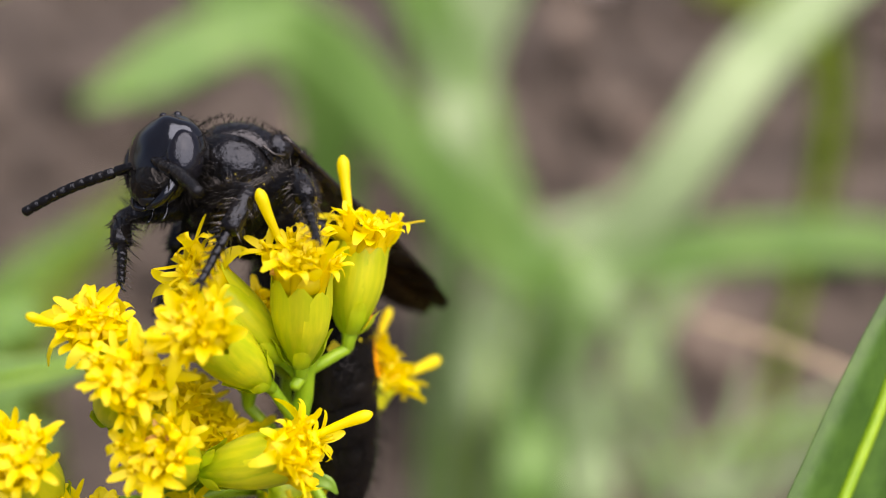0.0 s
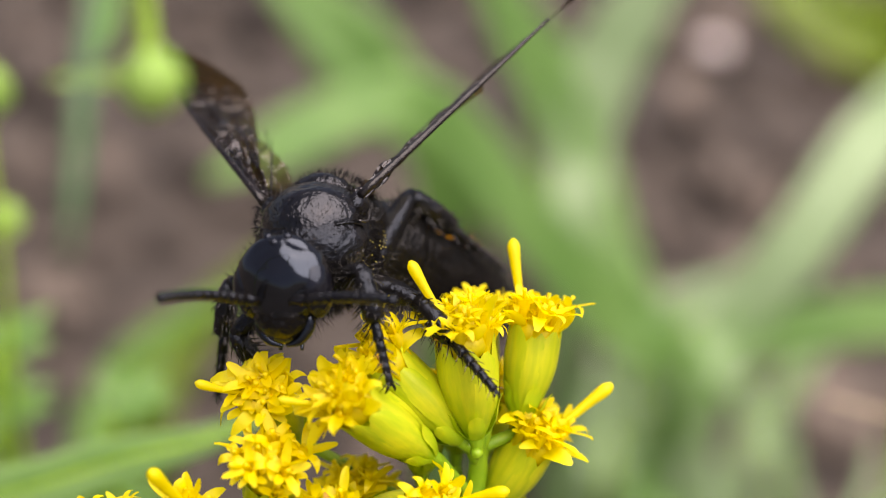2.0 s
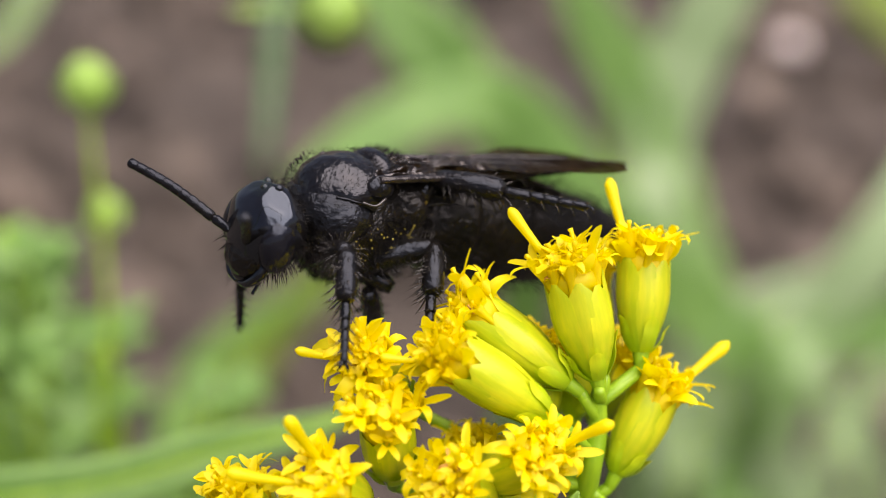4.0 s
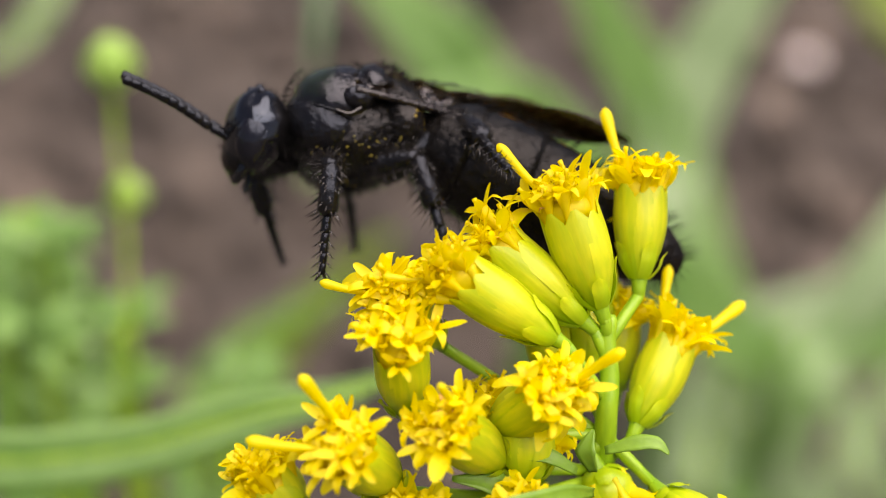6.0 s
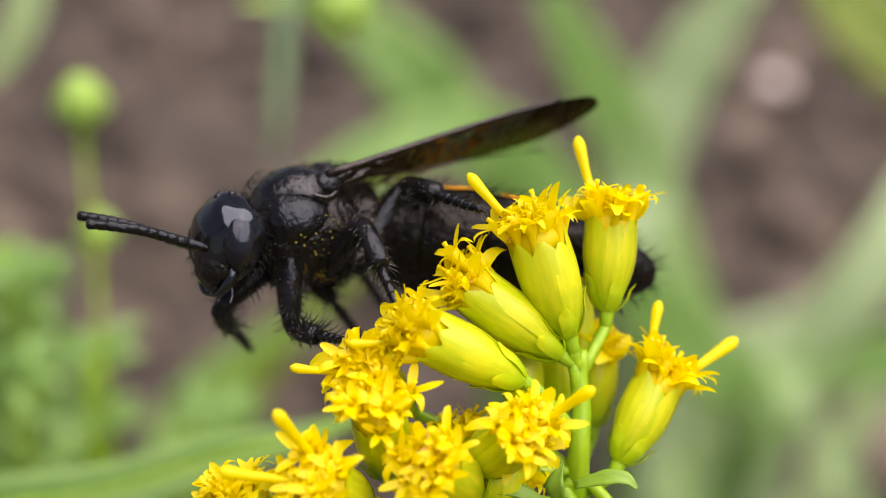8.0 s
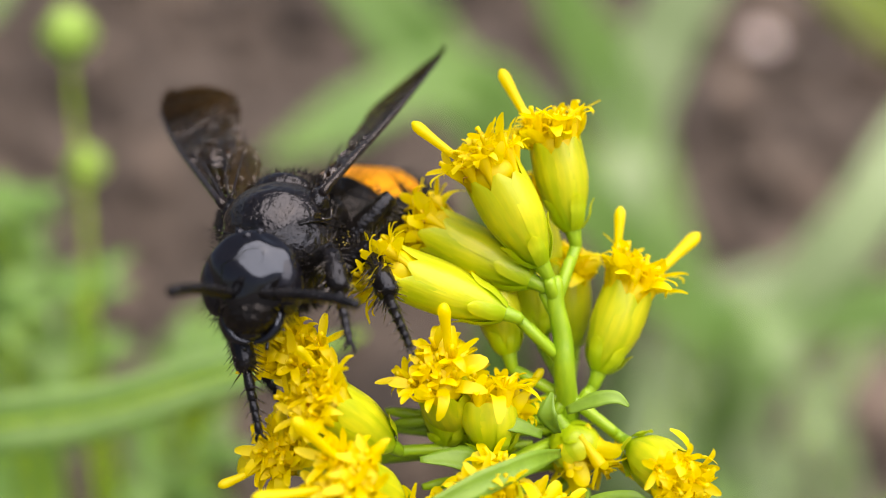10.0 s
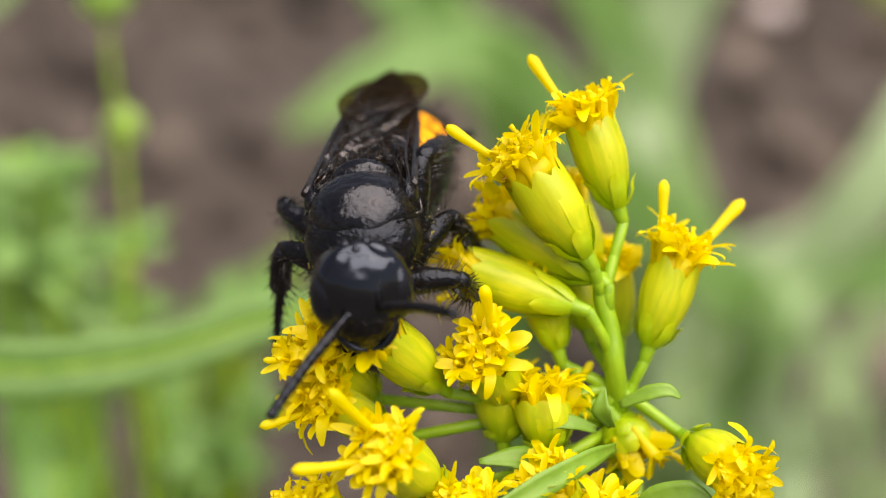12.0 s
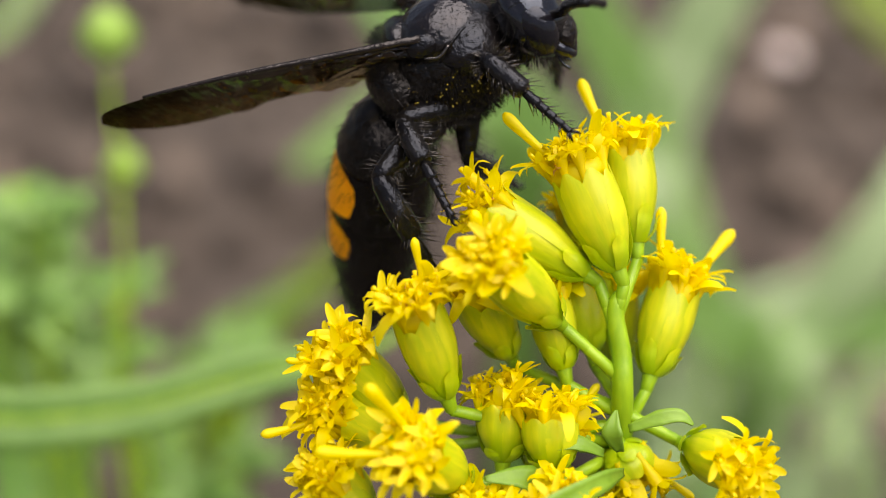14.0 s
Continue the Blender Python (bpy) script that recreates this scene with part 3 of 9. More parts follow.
lone_leaf("grass", "blade", (0.1286, 0.3486, -0.2197), [(0.1043, 0.3711, -0.0468), (0.1166, 0.3646, -0.0597), (0.1252, 0.3565, -0.0757), (0.1286, 0.3486, -0.0917), (0.1286, 0.3486, -0.2243)], [0.0027, 0.0090, 0.0090, 0.0072, 0.0054], GRASS_PALE, "soft green grass blade behind the goldenrod", (0, -1, 0.5), 0.25, 0)
lone_leaf("grass", "blade", (0.0885, 0.3494, -0.2197), [(0.0777, 0.3731, -0.0434), (0.0836, 0.3652, -0.0594), (0.0869, 0.3573, -0.0755), (0.0885, 0.3494, -0.0915), (0.0885, 0.3494, -0.2243)], [0.0050, 0.0160, 0.0165, 0.0140, 0.0100], GRASS_PALE, "soft green grass blade behind the goldenrod", (0, -1, 0.5), 0.25, 0)
lone_leaf("grass", "blade", (0.0911, 0.4489, -0.2197), [(0.1748, 0.4758, -0.0700), (0.1440, 0.4680, -0.0854), (0.1111, 0.4600, -0.1010), (0.0955, 0.4466, -0.1286), (0.0911, 0.4351, -0.1523), (0.0911, 0.4443, -0.1859), (0.0911, 0.4489, -0.2243)], [0.0131, 0.0329, 0.0329, 0.0262, 0.0218], GRASS_PALE, "pale grass blade standing far behind", (0, -1, 0.5), 0.25, 0)
lone_leaf("weed", "leaf", (0.0213, 0.0345, -0.2197), [(0.0322, 0.0463, 0.1484), (0.0310, 0.0453, 0.1464), (0.0292, 0.0434, 0.1438), (0.0275, 0.0413, 0.1408), (0.0256, 0.0391, 0.1377), (0.0240, 0.0370, 0.1347), (0.0229, 0.0353, 0.1315), (0.0223, 0.0335, 0.1283), (0.0218, 0.0340, 0.1230), (0.0215, 0.0343, 0.1150), (0.0213, 0.0345, 0.0950), (0.0213, 0.0345, 0.0300), (0.0213, 0.0345, -0.0900), (0.0213, 0.0345, -0.2237)], [0.0004, 0.0024, 0.0042, 0.0055, 0.0059, 0.0055, 0.0040, 0.0020, 0.0009, 0.0009, 0.0009, 0.0009, 0.0009, 0.0009], BROAD, "broad dark green leaf with a pale midrib", (0.25, -1, 0.2), 0.12, 0)
def bud_weed(label, place, stem, heads):
    """A weed with round green buds on a thin stem."""
    ob = new("weed")
    ob.location = place
    tagged(ob, label, "weed")
    bm = bmesh.new()
    line = smooth_line(stem, 8)
    tube(bm, line, [0.13 * max(r for _, r in heads)] * len(line), 8)
    part("stem", bm, STEM, ob)
    for i, (p, r) in enumerate(heads):
        bm = ball(p, (r * 0.9, r * 0.9, r * 1.15), 18, 12, 0.12, i * 3.0)
        bud = part("bud", bm, BUD, ob, "round green bud")
        for k in range(7):
            a = 2 * math.pi * k / 7
            o = Vector((math.cos(a), math.sin(a), 0))
            c = Vector(p)
            bm = ribbon([c + o * r * 0.35 - Vector((0, 0, r * 0.98)), c + o * r * 1.0 - Vector((0, 0, r * 0.4)), c + o * r * 1.02 + Vector((0, 0, r * 0.5))], [r * 0.3, r * 0.75, r * 0.15], 0.1, 0.00008, 4, o)
            part("sepal", bm, BUD, bud)
    return ob


bud_weed("thin green weed with two round green buds", (-0.0294, 0.0997, -0.2197), [(0.0001, 0.0092, 0.3514), (0.0001, 0.0083, 0.3460), (0.0004, 0.0072, 0.3401), (0.0005, 0.0040, 0.3299), (0.0000, 0.0000, 0.3148), (0.0000, 0.0000, 0.1574), (0.0000, 0.0000, -0.0040)], [((0.0001, 0.0098, 0.3527), 0.00203), ((-0.0001, 0.0107, 0.3404), 0.00159)])
bud_weed("tall green weed with a round bud high up", (0.0693, 0.3903, -0.2197), [(-0.0154, 0.0750, 0.2401), (-0.0113, 0.0639, 0.2190), (-0.0048, 0.0439, 0.1799), (0.0000, 0.0000, 0.0943), (0.0000, 0.0000, 0.0471), (0.0000, 0.0000, -0.0046)], [((-0.0154, 0.0782, 0.2466), 0.0092)])
def leafy_weed(label, place, count, spread_x, spread_y, height, size, seed):
    """A bushy weed: thin branching stems with many small leaflets."""
    rnd = random.Random(seed)
    ob = new("weed")
    ob.location = place
    tagged(ob, label, "weed")
    for k in range(count):
        top = Vector((rnd.uniform(-1, 1) * spread_x, rnd.uniform(-1, 1) * spread_y, height - size * rnd.uniform(0.0, 6.5)))
        bm = bmesh.new()
        line = smooth_line([(0.15 * top.x, 0.15 * top.y, -0.002), (0.35 * top.x, 0.35 * top.y, top.z * 0.6), (0.8 * top.x, 0.8 * top.y, top.z - 2.2 * size), top], 6)
        tube(bm, line, [0.0008 - 0.0005 * i / len(line) for i in range(len(line))], 6)
        twig = part("twig", bm, STEM, ob)
        for j in range(10):
            p = line[-1 - j // 2]
            a = rnd.uniform(0, 6.28)
            d = Vector((math.cos(a), math.sin(a), rnd.uniform(-0.2, 0.6))) * size * rnd.uniform(0.6, 1.2)
            bm = ribbon([p, p + d * 0.5 + Vector((0, 0, size * 0.12)), p + d], [size * 0.06, size * 0.34, size * 0.03], 0.2, 0.0001, 4, (0, -0.6, 1))
            part("leaflet", bm, GRASS, twig)
    return ob


leafy_weed("bushy green weed with many small soft leaflets", (-0.0289, 0.1052, -0.2197), 9, 0.0090, 0.0042, 0.3384, 0.0061, 5)
leafy_weed("bushy green weed with many small soft leaflets", (-0.0384, 0.1142, -0.2197), 7, 0.0064, 0.0042, 0.3370, 0.0058, 8)
near_weed = new("weed")
near_weed.location = (-0.0518, 0.0217, 0.0000)
tagged(near_weed, "arching weed with a hanging blue-green leaf and a green bud", "weed")
_bm = bmesh.new()
_line = smooth_line([(0.0495, 0.0076, 0.1659), (0.0530, 0.0130, 0.1710), (0.0430, 0.0110, 0.1760), (0.0230, 0.0080, 0.1690), (0.0040, 0.0040, 0.1350), (0.0020, 0.0020, 0.0665), (0.0010, 0.0010, -0.0500), (0.0000, 0.0000, -0.2237)], 8)
tube(_bm, _line, [0.0003 + 0.0006 * i / len(_line) for i in range(len(_line))], 8)
part("stem", _bm, STEM, near_weed)
part("leaf", ribbon([(0.0489, 0.0042, 0.1602), (0.0490, 0.0046, 0.1611), (0.0491, 0.0052, 0.1621), (0.0492, 0.0058, 0.1632), (0.0495, 0.0076, 0.1659)], [0.00005, 0.00022, 0.00034, 0.0004, 0.0003], 0.2, 0.0001, 6), GRASS_TEAL, near_weed, "hanging blue-green leaf")
_p = Vector((0.0500, 0.0091, 0.1622))
_bud = part("bud", ball(_p, (0.00074, 0.00074, 0.00076), 16, 12, 0.15), BUD, near_weed, "round green bud")
_bm = bmesh.new()
tube(_bm, smooth_line([_p + Vector((0, 0, 0.0006)), (0.0498, 0.0100, 0.1640), (0.0495, 0.0098, 0.1659), (0.0495, 0.0076, 0.1659)], 5), [0.00022] * 16, 8)
part("bud_stalk", _bm, STEM, near_weed)
part("sepal", ribbon([_p, (0.0486, 0.0091, 0.1623), (0.0477, 0.0091, 0.1622)], [0.0003, 0.0004, 0.00005], 0.2, 0.0001, 5), BUD, _bud)
part("leaf", ribbon([(0.0490, 0.0083, 0.1630), (0.0492, 0.0087, 0.1637), (0.0493, 0.0093, 0.1650), (0.0495, 0.0076, 0.1659)], [0.0001, 0.0006, 0.0007, 0.0003], 0.2, 0.0001, 6), GRASS_BRIGHT, near_weed, "bright green leaf")

build_ground()
crumb_field("soil_crumbs", 6000, 0.003, 0.02, CRUMB, "loose grey-brown soil crumbs on the ground", "soil", 3)
crumb_field("soil_clods", 1100, 0.010, 0.042, CLOD, "larger dark and pale soil clods and chips on the ground", "soil", 9, (-0.9, 0.9, 0.28, 2.3))
# added pale ball, a stand-in for the out-of-focus highlight at upper right
_bm = ball((0, 0, 0.007), (0.016, 0.014, 0.009), 18, 12, 0.2, 4.0)
_ob = tagged(new("pebble", mesh_of("pebble", _bm, BRIGHT_SPOT)), "small pale ball standing in for a blurred bright highlight over the soil", "pebble")
_ob.location = (0.3048, 1.1711, -0.2177)


# ---- goldenrod ----
def petal_mesh(name, length, width, curl, seed):
    """A ray petal from the origin along +x, curling up or down at its tip."""
    rnd = random.Random(seed)
    bm = bmesh.new()
    n = 9
    rows = []
    for i in range(n):
        u = i / (n - 1)
        w = width * (0.55 + 0.75 * math.sin(math.pi * min(1, u * 0.85 + 0.12)) ** 0.8) * (1 if u < 0.9 else 0.55)
        a = curl * u * u
        x, z = length * u * math.cos(a * 0.7), length * u * math.sin(a)
        row = []
        for q in (-1, -0.5, 0, 0.5, 1):
            row.append(bm.verts.new((x, q * w * 0.5, z + abs(q) * w * 0.16 + 0.02 * rnd.uniform(-1, 1))))
        rows.append(row)
    for a, b in zip(rows, rows[1:]):
        for k in range(4):
            bm.faces.new((a[k], a[k + 1], b[k + 1], b[k]))
    return mesh_of(name, scaled(bm), PETAL)


def disc_mesh(name, seed):
    """A disc floret: a slim tube along +z that flares into five short recurved lobes, with a style."""
    rnd = random.Random(seed)
    bm = bmesh.new()
    h = rnd.uniform(1.1, 1.5)
    tube(bm, [(0, 0, 0), (0, 0, h * 0.45), (0, 0, h * 0.75), (0, 0, h)], [0.12, 0.15, 0.23, 0.26], 10, cap=False)
    for k in range(5):
        a = 2 * math.pi * k / 5 + rnd.uniform(-0.25, 0.25)
        r = Vector((math.cos(a), math.sin(a), 0))
        s = Vector((-r.y, r.x, 0))
        reach, curl = rnd.uniform(0.5, 0.98), rnd.uniform(0.1, 2.1)
        rows = []
        for f, wd in ((0.0, 0.14), (0.25, 0.17), (0.5, 0.155), (0.75, 0.11), (0.92, 0.06), (1.0, 0.012)):
            bend = 1.25 - curl * f
            x = 0.2 + reach * (f * 0.75 + 0.15 * math.sin(f * 2.5))
            z = h - 0.03 + reach * 0.75 * f * math.sin(bend)
            rows.append([bm.verts.new(r * x + s * wd * q + Vector((0, 0, z - 0.05 * (1 - abs(q))))) for q in (-1, 0, 1)])
        for a0, a1 in zip(rows, rows[1:]):
            for q in (0, 1):
                bm.faces.new((a0[q], a0[q + 1], a1[q + 1], a1[q]))
    tube(bm, [(0, 0, h * 0.7), (0.03, 0, h + 0.2), (0.1, 0.02, h + 0.36)], [0.06, 0.07, 0.1], 6)
    return mesh_of(name, scaled(bm), DISC)


def cup_radius(u, r0, r1, r2):
    """A slim cone at the stalk that fills out towards the upper third and hardly narrows at the mouth."""
    s = min(1.0, u / 0.68)
    low = r0 + (r1 - r0) * math.sin(math.pi / 2 * s) ** 0.95
    return low if u < 0.68 else r1 + (r2 - r1) * ((u - 0.68) / 0.32) ** 1.3


def bract_mesh(name, length, width, r0, r1, r2, lift=0.03, spread_max=0.55):
    """One long overlapping bract of the cup, hugging a vase profile about +z."""
    bm = bmesh.new()
    n = 10
    rows = []
    for i in range(n):
        u = i / (n - 1)
        r = cup_radius(u, r0, r1, r2)
        half = width * (0.82 + 0.18 * math.sin(math.pi * u)) * (1.0 if u < 0.78 else 1 - 0.8 * ((u - 0.78) / 0.22) ** 2.0)
        row = []
        for q in (-1, -0.5, 0, 0.5, 1):
            a = q * min(half / max(r, 0.25), spread_max)
            rr = r + 0.012 * (1 - q * q) + lift - 0.02 * abs(q) ** 3
            row.append(bm.verts.new((rr * math.cos(a), rr * math.sin(a), u * length)))
        rows.append(row)
    for a, b in zip(rows, rows[1:]):
        for k in range(4):
            bm.faces.new((a[k], a[k + 1], b[k + 1], b[k]))
    return mesh_of(name, scaled(bm), BRACT)


PETALS = [petal_mesh("petal", 0.92 + 0.11 * i, 0.42 + 0.06 * (i % 3), (-0.9, 0.25, -0.35, 0.6, -1.3, -0.1)[i], 40 + i) for i in range(6)]
SPIKE = mesh_of("petal", scaled(tube(bmesh.new(), smooth_line([(-0.3, 0, 0), (0.5, 0, 0.02), (1.2, 0.03, 0.06), (1.75, 0.03, 0.1), (2.05, 0.02, 0.13)], 3),
    [0.11, 0.11, 0.11, 0.115, 0.12, 0.13, 0.14, 0.155, 0.17, 0.18, 0.17, 0.13, 0.05], 10)), PETAL)
DISCS = [disc_mesh("disc_floret", 60 + i) for i in range(8)]
DISC_OLD = disc_mesh("disc_floret", 91)
DISC_OLD.materials[0] = WITHERED


stalks = []


def floret(parent, length, node, reach, seed, spikes=(), rays=8, discs=20, wide=1.0, old=0):
    """A flower head: cup of bracts, rays, disc florets, a neck and a two-piece stalk that meets the stem at node. Base at the origin, opening along +z. Lengths in mm."""
    rnd = random.Random(seed)
    ob = new("flower_head")
    ob.parent = parent
    L = length * 0.84
    r0, r1, r2 = 0.30, 0.98 * wide, 0.95 * wide
    bm = bmesh.new()
    prof = []
    for i in range(6):
        u = 0.10 * i / 5
        prof.append(((0, 0, u * L * 0.97), cup_radius(u, r0, r1, r2)))
    tube(bm, [p for p, r in prof], [r * 0.985 for p, r in prof], 24)
    part("cup", scaled(bm), BRACT, ob, "yellow-green cup")
    inner = [bract_mesh("bract", L * (0.97, 0.92)[q], 0.62, r0, r1, r2, (0.02, 0.04)[q], 0.62) for q in (0, 1)]
    outer = bract_mesh("bract", L * 0.34, 0.30, r0 + 0.03, r1 * 0.80, r2 * 1.03, 0.055, 0.6)
    for k in range(8):
        b = part("bract", inner[k % 2], None, ob)
        b.matrix_basis = pose(0, 0, 0, 0, 0, 45 * k + rnd.uniform(-6, 6))
        b.scale = (1, 1, rnd.uniform(0.86, 1.04))
    for k in range(5):
        b = part("bract", outer, None, ob)
        b.matrix_basis = pose(0, 0, 0, 0, 0, 72 * k + rnd.uniform(-15, 15))
        b.scale = (1, 1, rnd.uniform(0.75, 1.1))
    bm = ball((0, 0, L - 0.55), (0.92 * wide, 0.92 * wide, 0.7), 16, 10, 0.12, seed * 0.37)
    part("receptacle", scaled(bm), DISC, ob, "packed yellow florets")
    rim = discs * 5 // 9
    for k in range(discs):
        rr = (0.80 if k < rim else 0.62 * math.sqrt((k - rim + 0.4) / (discs - rim))) * wide
        a = 2 * math.pi * (k + 0.3 * rnd.random()) / rim if k < rim else k * 2.4
        faded = k >= discs - old
        d = part("disc_floret", DISC_OLD if faded else rnd.choice(DISCS), None, ob)
        rise = L - 0.92 + rnd.uniform(-0.25, 0.2) + (0.0 if k < rim else 0.25)
        d.matrix_basis = Matrix.Translation((rr * math.cos(a) * MM, rr * math.sin(a) * MM, rise * MM)) @ pose(0, 0, 0, 0, 0, math.degrees(a)) @ pose(0, 0, 0, 0, 9 * rr + rnd.uniform(-8, 14), rnd.uniform(0, 70))
        d.scale = (0.6,) * 3 if faded else (rnd.uniform(0.8, 1.12),) * 3
    for k in range(rays):
        a = 360 * k / rays + rnd.uniform(-12, 12)
        d = part("petal", rnd.choice(PETALS), None, ob)
        d.matrix_basis = pose(0, 0, (L - 0.22 + rnd.uniform(-0.2, 0.25)) * MM, 0, 0, a) @ pose(0.80 * wide * MM, 0, 0, 0, -rnd.uniform(18, 82), 0) @ pose(0, 0, 0, rnd.uniform(-55, 55))
        d.scale = (rnd.uniform(0.7, 1.02),) * 3
    for az, el, ln in spikes:
        d = part("petal", SPIKE, None, ob, "rolled upright ray petal")
        d.matrix_basis = pose(0, 0, (L - 0.1) * MM, 0, 0, az) @ pose(0.66 * MM, 0, 0.2 * MM, 0, -el, 0)
        d.scale = (ln,) * 3
    bm = bmesh.new()
    tube(bm, [(0, 0, 0.3), (0, 0, 0.05), (0, 0, -0.3), (0, 0, -0.6), (0, 0, -0.72)], [0.36, 0.34, 0.27, 0.24, 0.12], 10)
    part("neck", scaled(bm), STEM, ob, "green neck")
    pieces = []
    for k in (0, 1):
        bm = bmesh.new()
        rad = (0.225, 0.24)[k]
        tube(bm, [(0, 0, 0.1), (0, 0, 0), (0, 0, -reach * 0.5), (0, 0, -reach * 0.9), (0, 0, -reach)], [rad * 0.6, rad, rad, rad * 0.9, rad * 0.5], 10)
        pieces.append(part("stalk", scaled(bm), STEM, parent, "slender green stalk"))
    stalks.append((ob, Vector(node) * MM, pieces))
    return ob


goldenrod = new("goldenrod")
goldenrod.location = (0.00788, 0.04640, 0.00000)
tagged(goldenrod, "goldenrod stem topped by many small bright yellow flower heads", "flower")
_bm = bmesh.new()
_line = smooth_line([(0, 0, -6.6), (0, 0, -3), (0, 0, 0), (0.12, 0.56, 1.27), (0.04, 1.13, 2.54), (0.23, 1.49, 3.38)], 6)
tube(_bm, _line, [0.50 - 0.22 * i / len(_line) if i < len(_line) - 3 else (0.27, 0.22, 0.12)[i - len(_line) + 3] for i in range(len(_line))], 14)
upper_stem = part("upper_stem", scaled(_bm), STEM, goldenrod, "ridged bright green upper stem")
stem_segments = []
for _i, _len in enumerate((0.0522, 0.0582, 0.0626, 0.0654, 0.0654, 0.0626)):
    _bm = bmesh.new()
    tube(_bm, [(0, 0, 0.3 * MM), (0, 0, -_len / 2), (0, 0, -_len)], [(0.52 + 0.08 * _i) * MM, (0.55 + 0.08 * _i) * MM, (0.58 + 0.08 * _i) * MM], 14)
    stem_segments.append(part("stem", _bm, STEM, goldenrod))
part("leaf", scaled(ribbon([(-0.71, -2.66, -1.50), (-1.80, -4.00, -0.60), (-3.78, -5.24, -0.25), (-6.11, -6.12, -0.45)], [0.3, 0.7, 0.9, 0.5], 0.25, 0.06, 6, (0, -1, 0.6))), LEAF, upper_stem, "small green leaf")
part("leaf", scaled(ribbon([(-0.24, -1.65, -0.44), (0.81, -1.91, 0.04), (1.51, -2.08, 0.13), (1.94, -2.27, -0.19)], [0.3, 0.6, 0.5, 0.1], 0.25, 0.06, 6, (0, -0.6, 1))), LEAF, upper_stem, "small green leaf")
part("leaf", scaled(ribbon([(-0.68, -2.12, -1.01), (-0.97, -2.08, -0.16), (-0.70, -1.59, 0.43)], [0.3, 0.8, 0.1], 0.25, 0.06, 6, (-0.6, -1, 0.2))), LEAF, upper_stem, "small green leaf")
part("leaf", scaled(ribbon([(-0.82, -4.06, -3.96), (0.31, -4.12, -3.14), (1.49, -4.49, -2.83), (2.22, -5.13, -2.94)], [0.5, 1.1, 1.0, 0.2], 0.25, 0.06, 6, (0, -0.8, 1))), LEAF, upper_stem, "small green leaf")
part("leaf", scaled(ribbon([(-2.68, -2.56, -2.80), (-4.12, -2.58, -1.25), (-5.73, -2.77, -0.75)], [0.4, 1.0, 0.2], 0.25, 0.06, 6, (0, -0.6, 1))), LEAF, upper_stem, "small green leaf")
part("leaf", scaled(ribbon([(-1.25, -1.96, -1.11), (-2.21, -2.03, -0.43), (-3.07, -2.24, -0.36)], [0.3, 0.6, 0.1], 0.25, 0.06, 6, (0, -0.6, 1))), LEAF, upper_stem, "small green leaf")
heads = {}
heads["A"] = floret(goldenrod, 4.46, (0.05, 1.09, 2.44), 1.88, 100, ((150, 68, 1.35),), 11, 13, 1, 0)
heads["B"] = floret(goldenrod, 5.17, (0.04, 1.13, 2.54), 0.99, 107, ((160, 62, 1.25),), 11, 13, 1.12, 2)
heads["C"] = floret(goldenrod, 4.39, (0.00, 0.00, -2.08), 1.46, 114, ((25, 55, 1.45), (170, 70, 1.2)), 11, 13, 1, 0)
heads["D"] = floret(goldenrod, 4.54, (0.00, 0.00, -0.85), 3.70, 121, ((30, 72, 1.3),), 11, 13, 1, 0)
heads["I"] = floret(goldenrod, 4.60, (0.00, 0.00, -2.46), 4.16, 128, ((30, 75, 0.9),), 11, 13, 1, 2)
heads["F"] = floret(goldenrod, 5.43, (0.09, 0.78, 1.76), 1.42, 135, (), 11, 11, 1, 2)
heads["P"] = floret(goldenrod, 5.55, (0.04, 0.17, 0.39), 2.14, 142, ((200, 60, 0.9),), 11, 13, 1, 0)
heads["G"] = floret(goldenrod, 4.64, (0.00, 0.00, -2.77), 7.10, 149, ((200, 45, 0.7),), 11, 13, 1, 0)
heads["H"] = floret(goldenrod, 4.19, (0.00, 0.00, -1.46), 6.62, 156, ((180, 45, 1.0),), 14, 13, 0.85, 0)
heads["E"] = floret(goldenrod, 4.45, (0.00, 0.00, -4.02), 6.37, 163, ((90, 70, 1.4), (180, 45, 1.35)), 14, 14, 1.05, 0)
heads["K"] = floret(goldenrod, 3.47, (0.00, 0.00, -0.92), 2.37, 170, (), 11, 11, 1, 0)
steady_heads = {}
steady_heads["J"] = floret(goldenrod, 3.41, (0.00, 0.00, -1.00), 2.74, 400, (), 10, 11, 0.85)
steady_heads["J2"] = floret(goldenrod, 4.53, (0.05, 0.23, 0.52), 3.01, 407, (), 10, 11, 0.85)
steady_heads["L1"] = floret(goldenrod, 2.91, (0.00, 0.00, -3.83), 5.04, 414, (), 10, 11, 1.05)
steady_heads["L2"] = floret(goldenrod, 2.31, (0.00, 0.00, -3.92), 3.82, 421, ((20, 60, 0.9),), 10, 11, 1.05)
steady_heads["L5"] = floret(goldenrod, 2.56, (0.00, 0.00, -2.77), 3.82, 428, (), 10, 11, 1.05)
steady_heads["M1"] = floret(goldenrod, 2.63, (0.00, 0.00, -4.48), 5.28, 435, (), 10, 11, 1)
steady_heads["M2"] = floret(goldenrod, 1.65, (0.00, 0.00, -1.00), 0.78, 442, ((20, 60, 0.9),), 10, 11, 1)
steady_heads["M3"] = floret(goldenrod, 2.33, (0.00, 0.00, -5.31), 5.99, 449, (), 10, 11, 1)
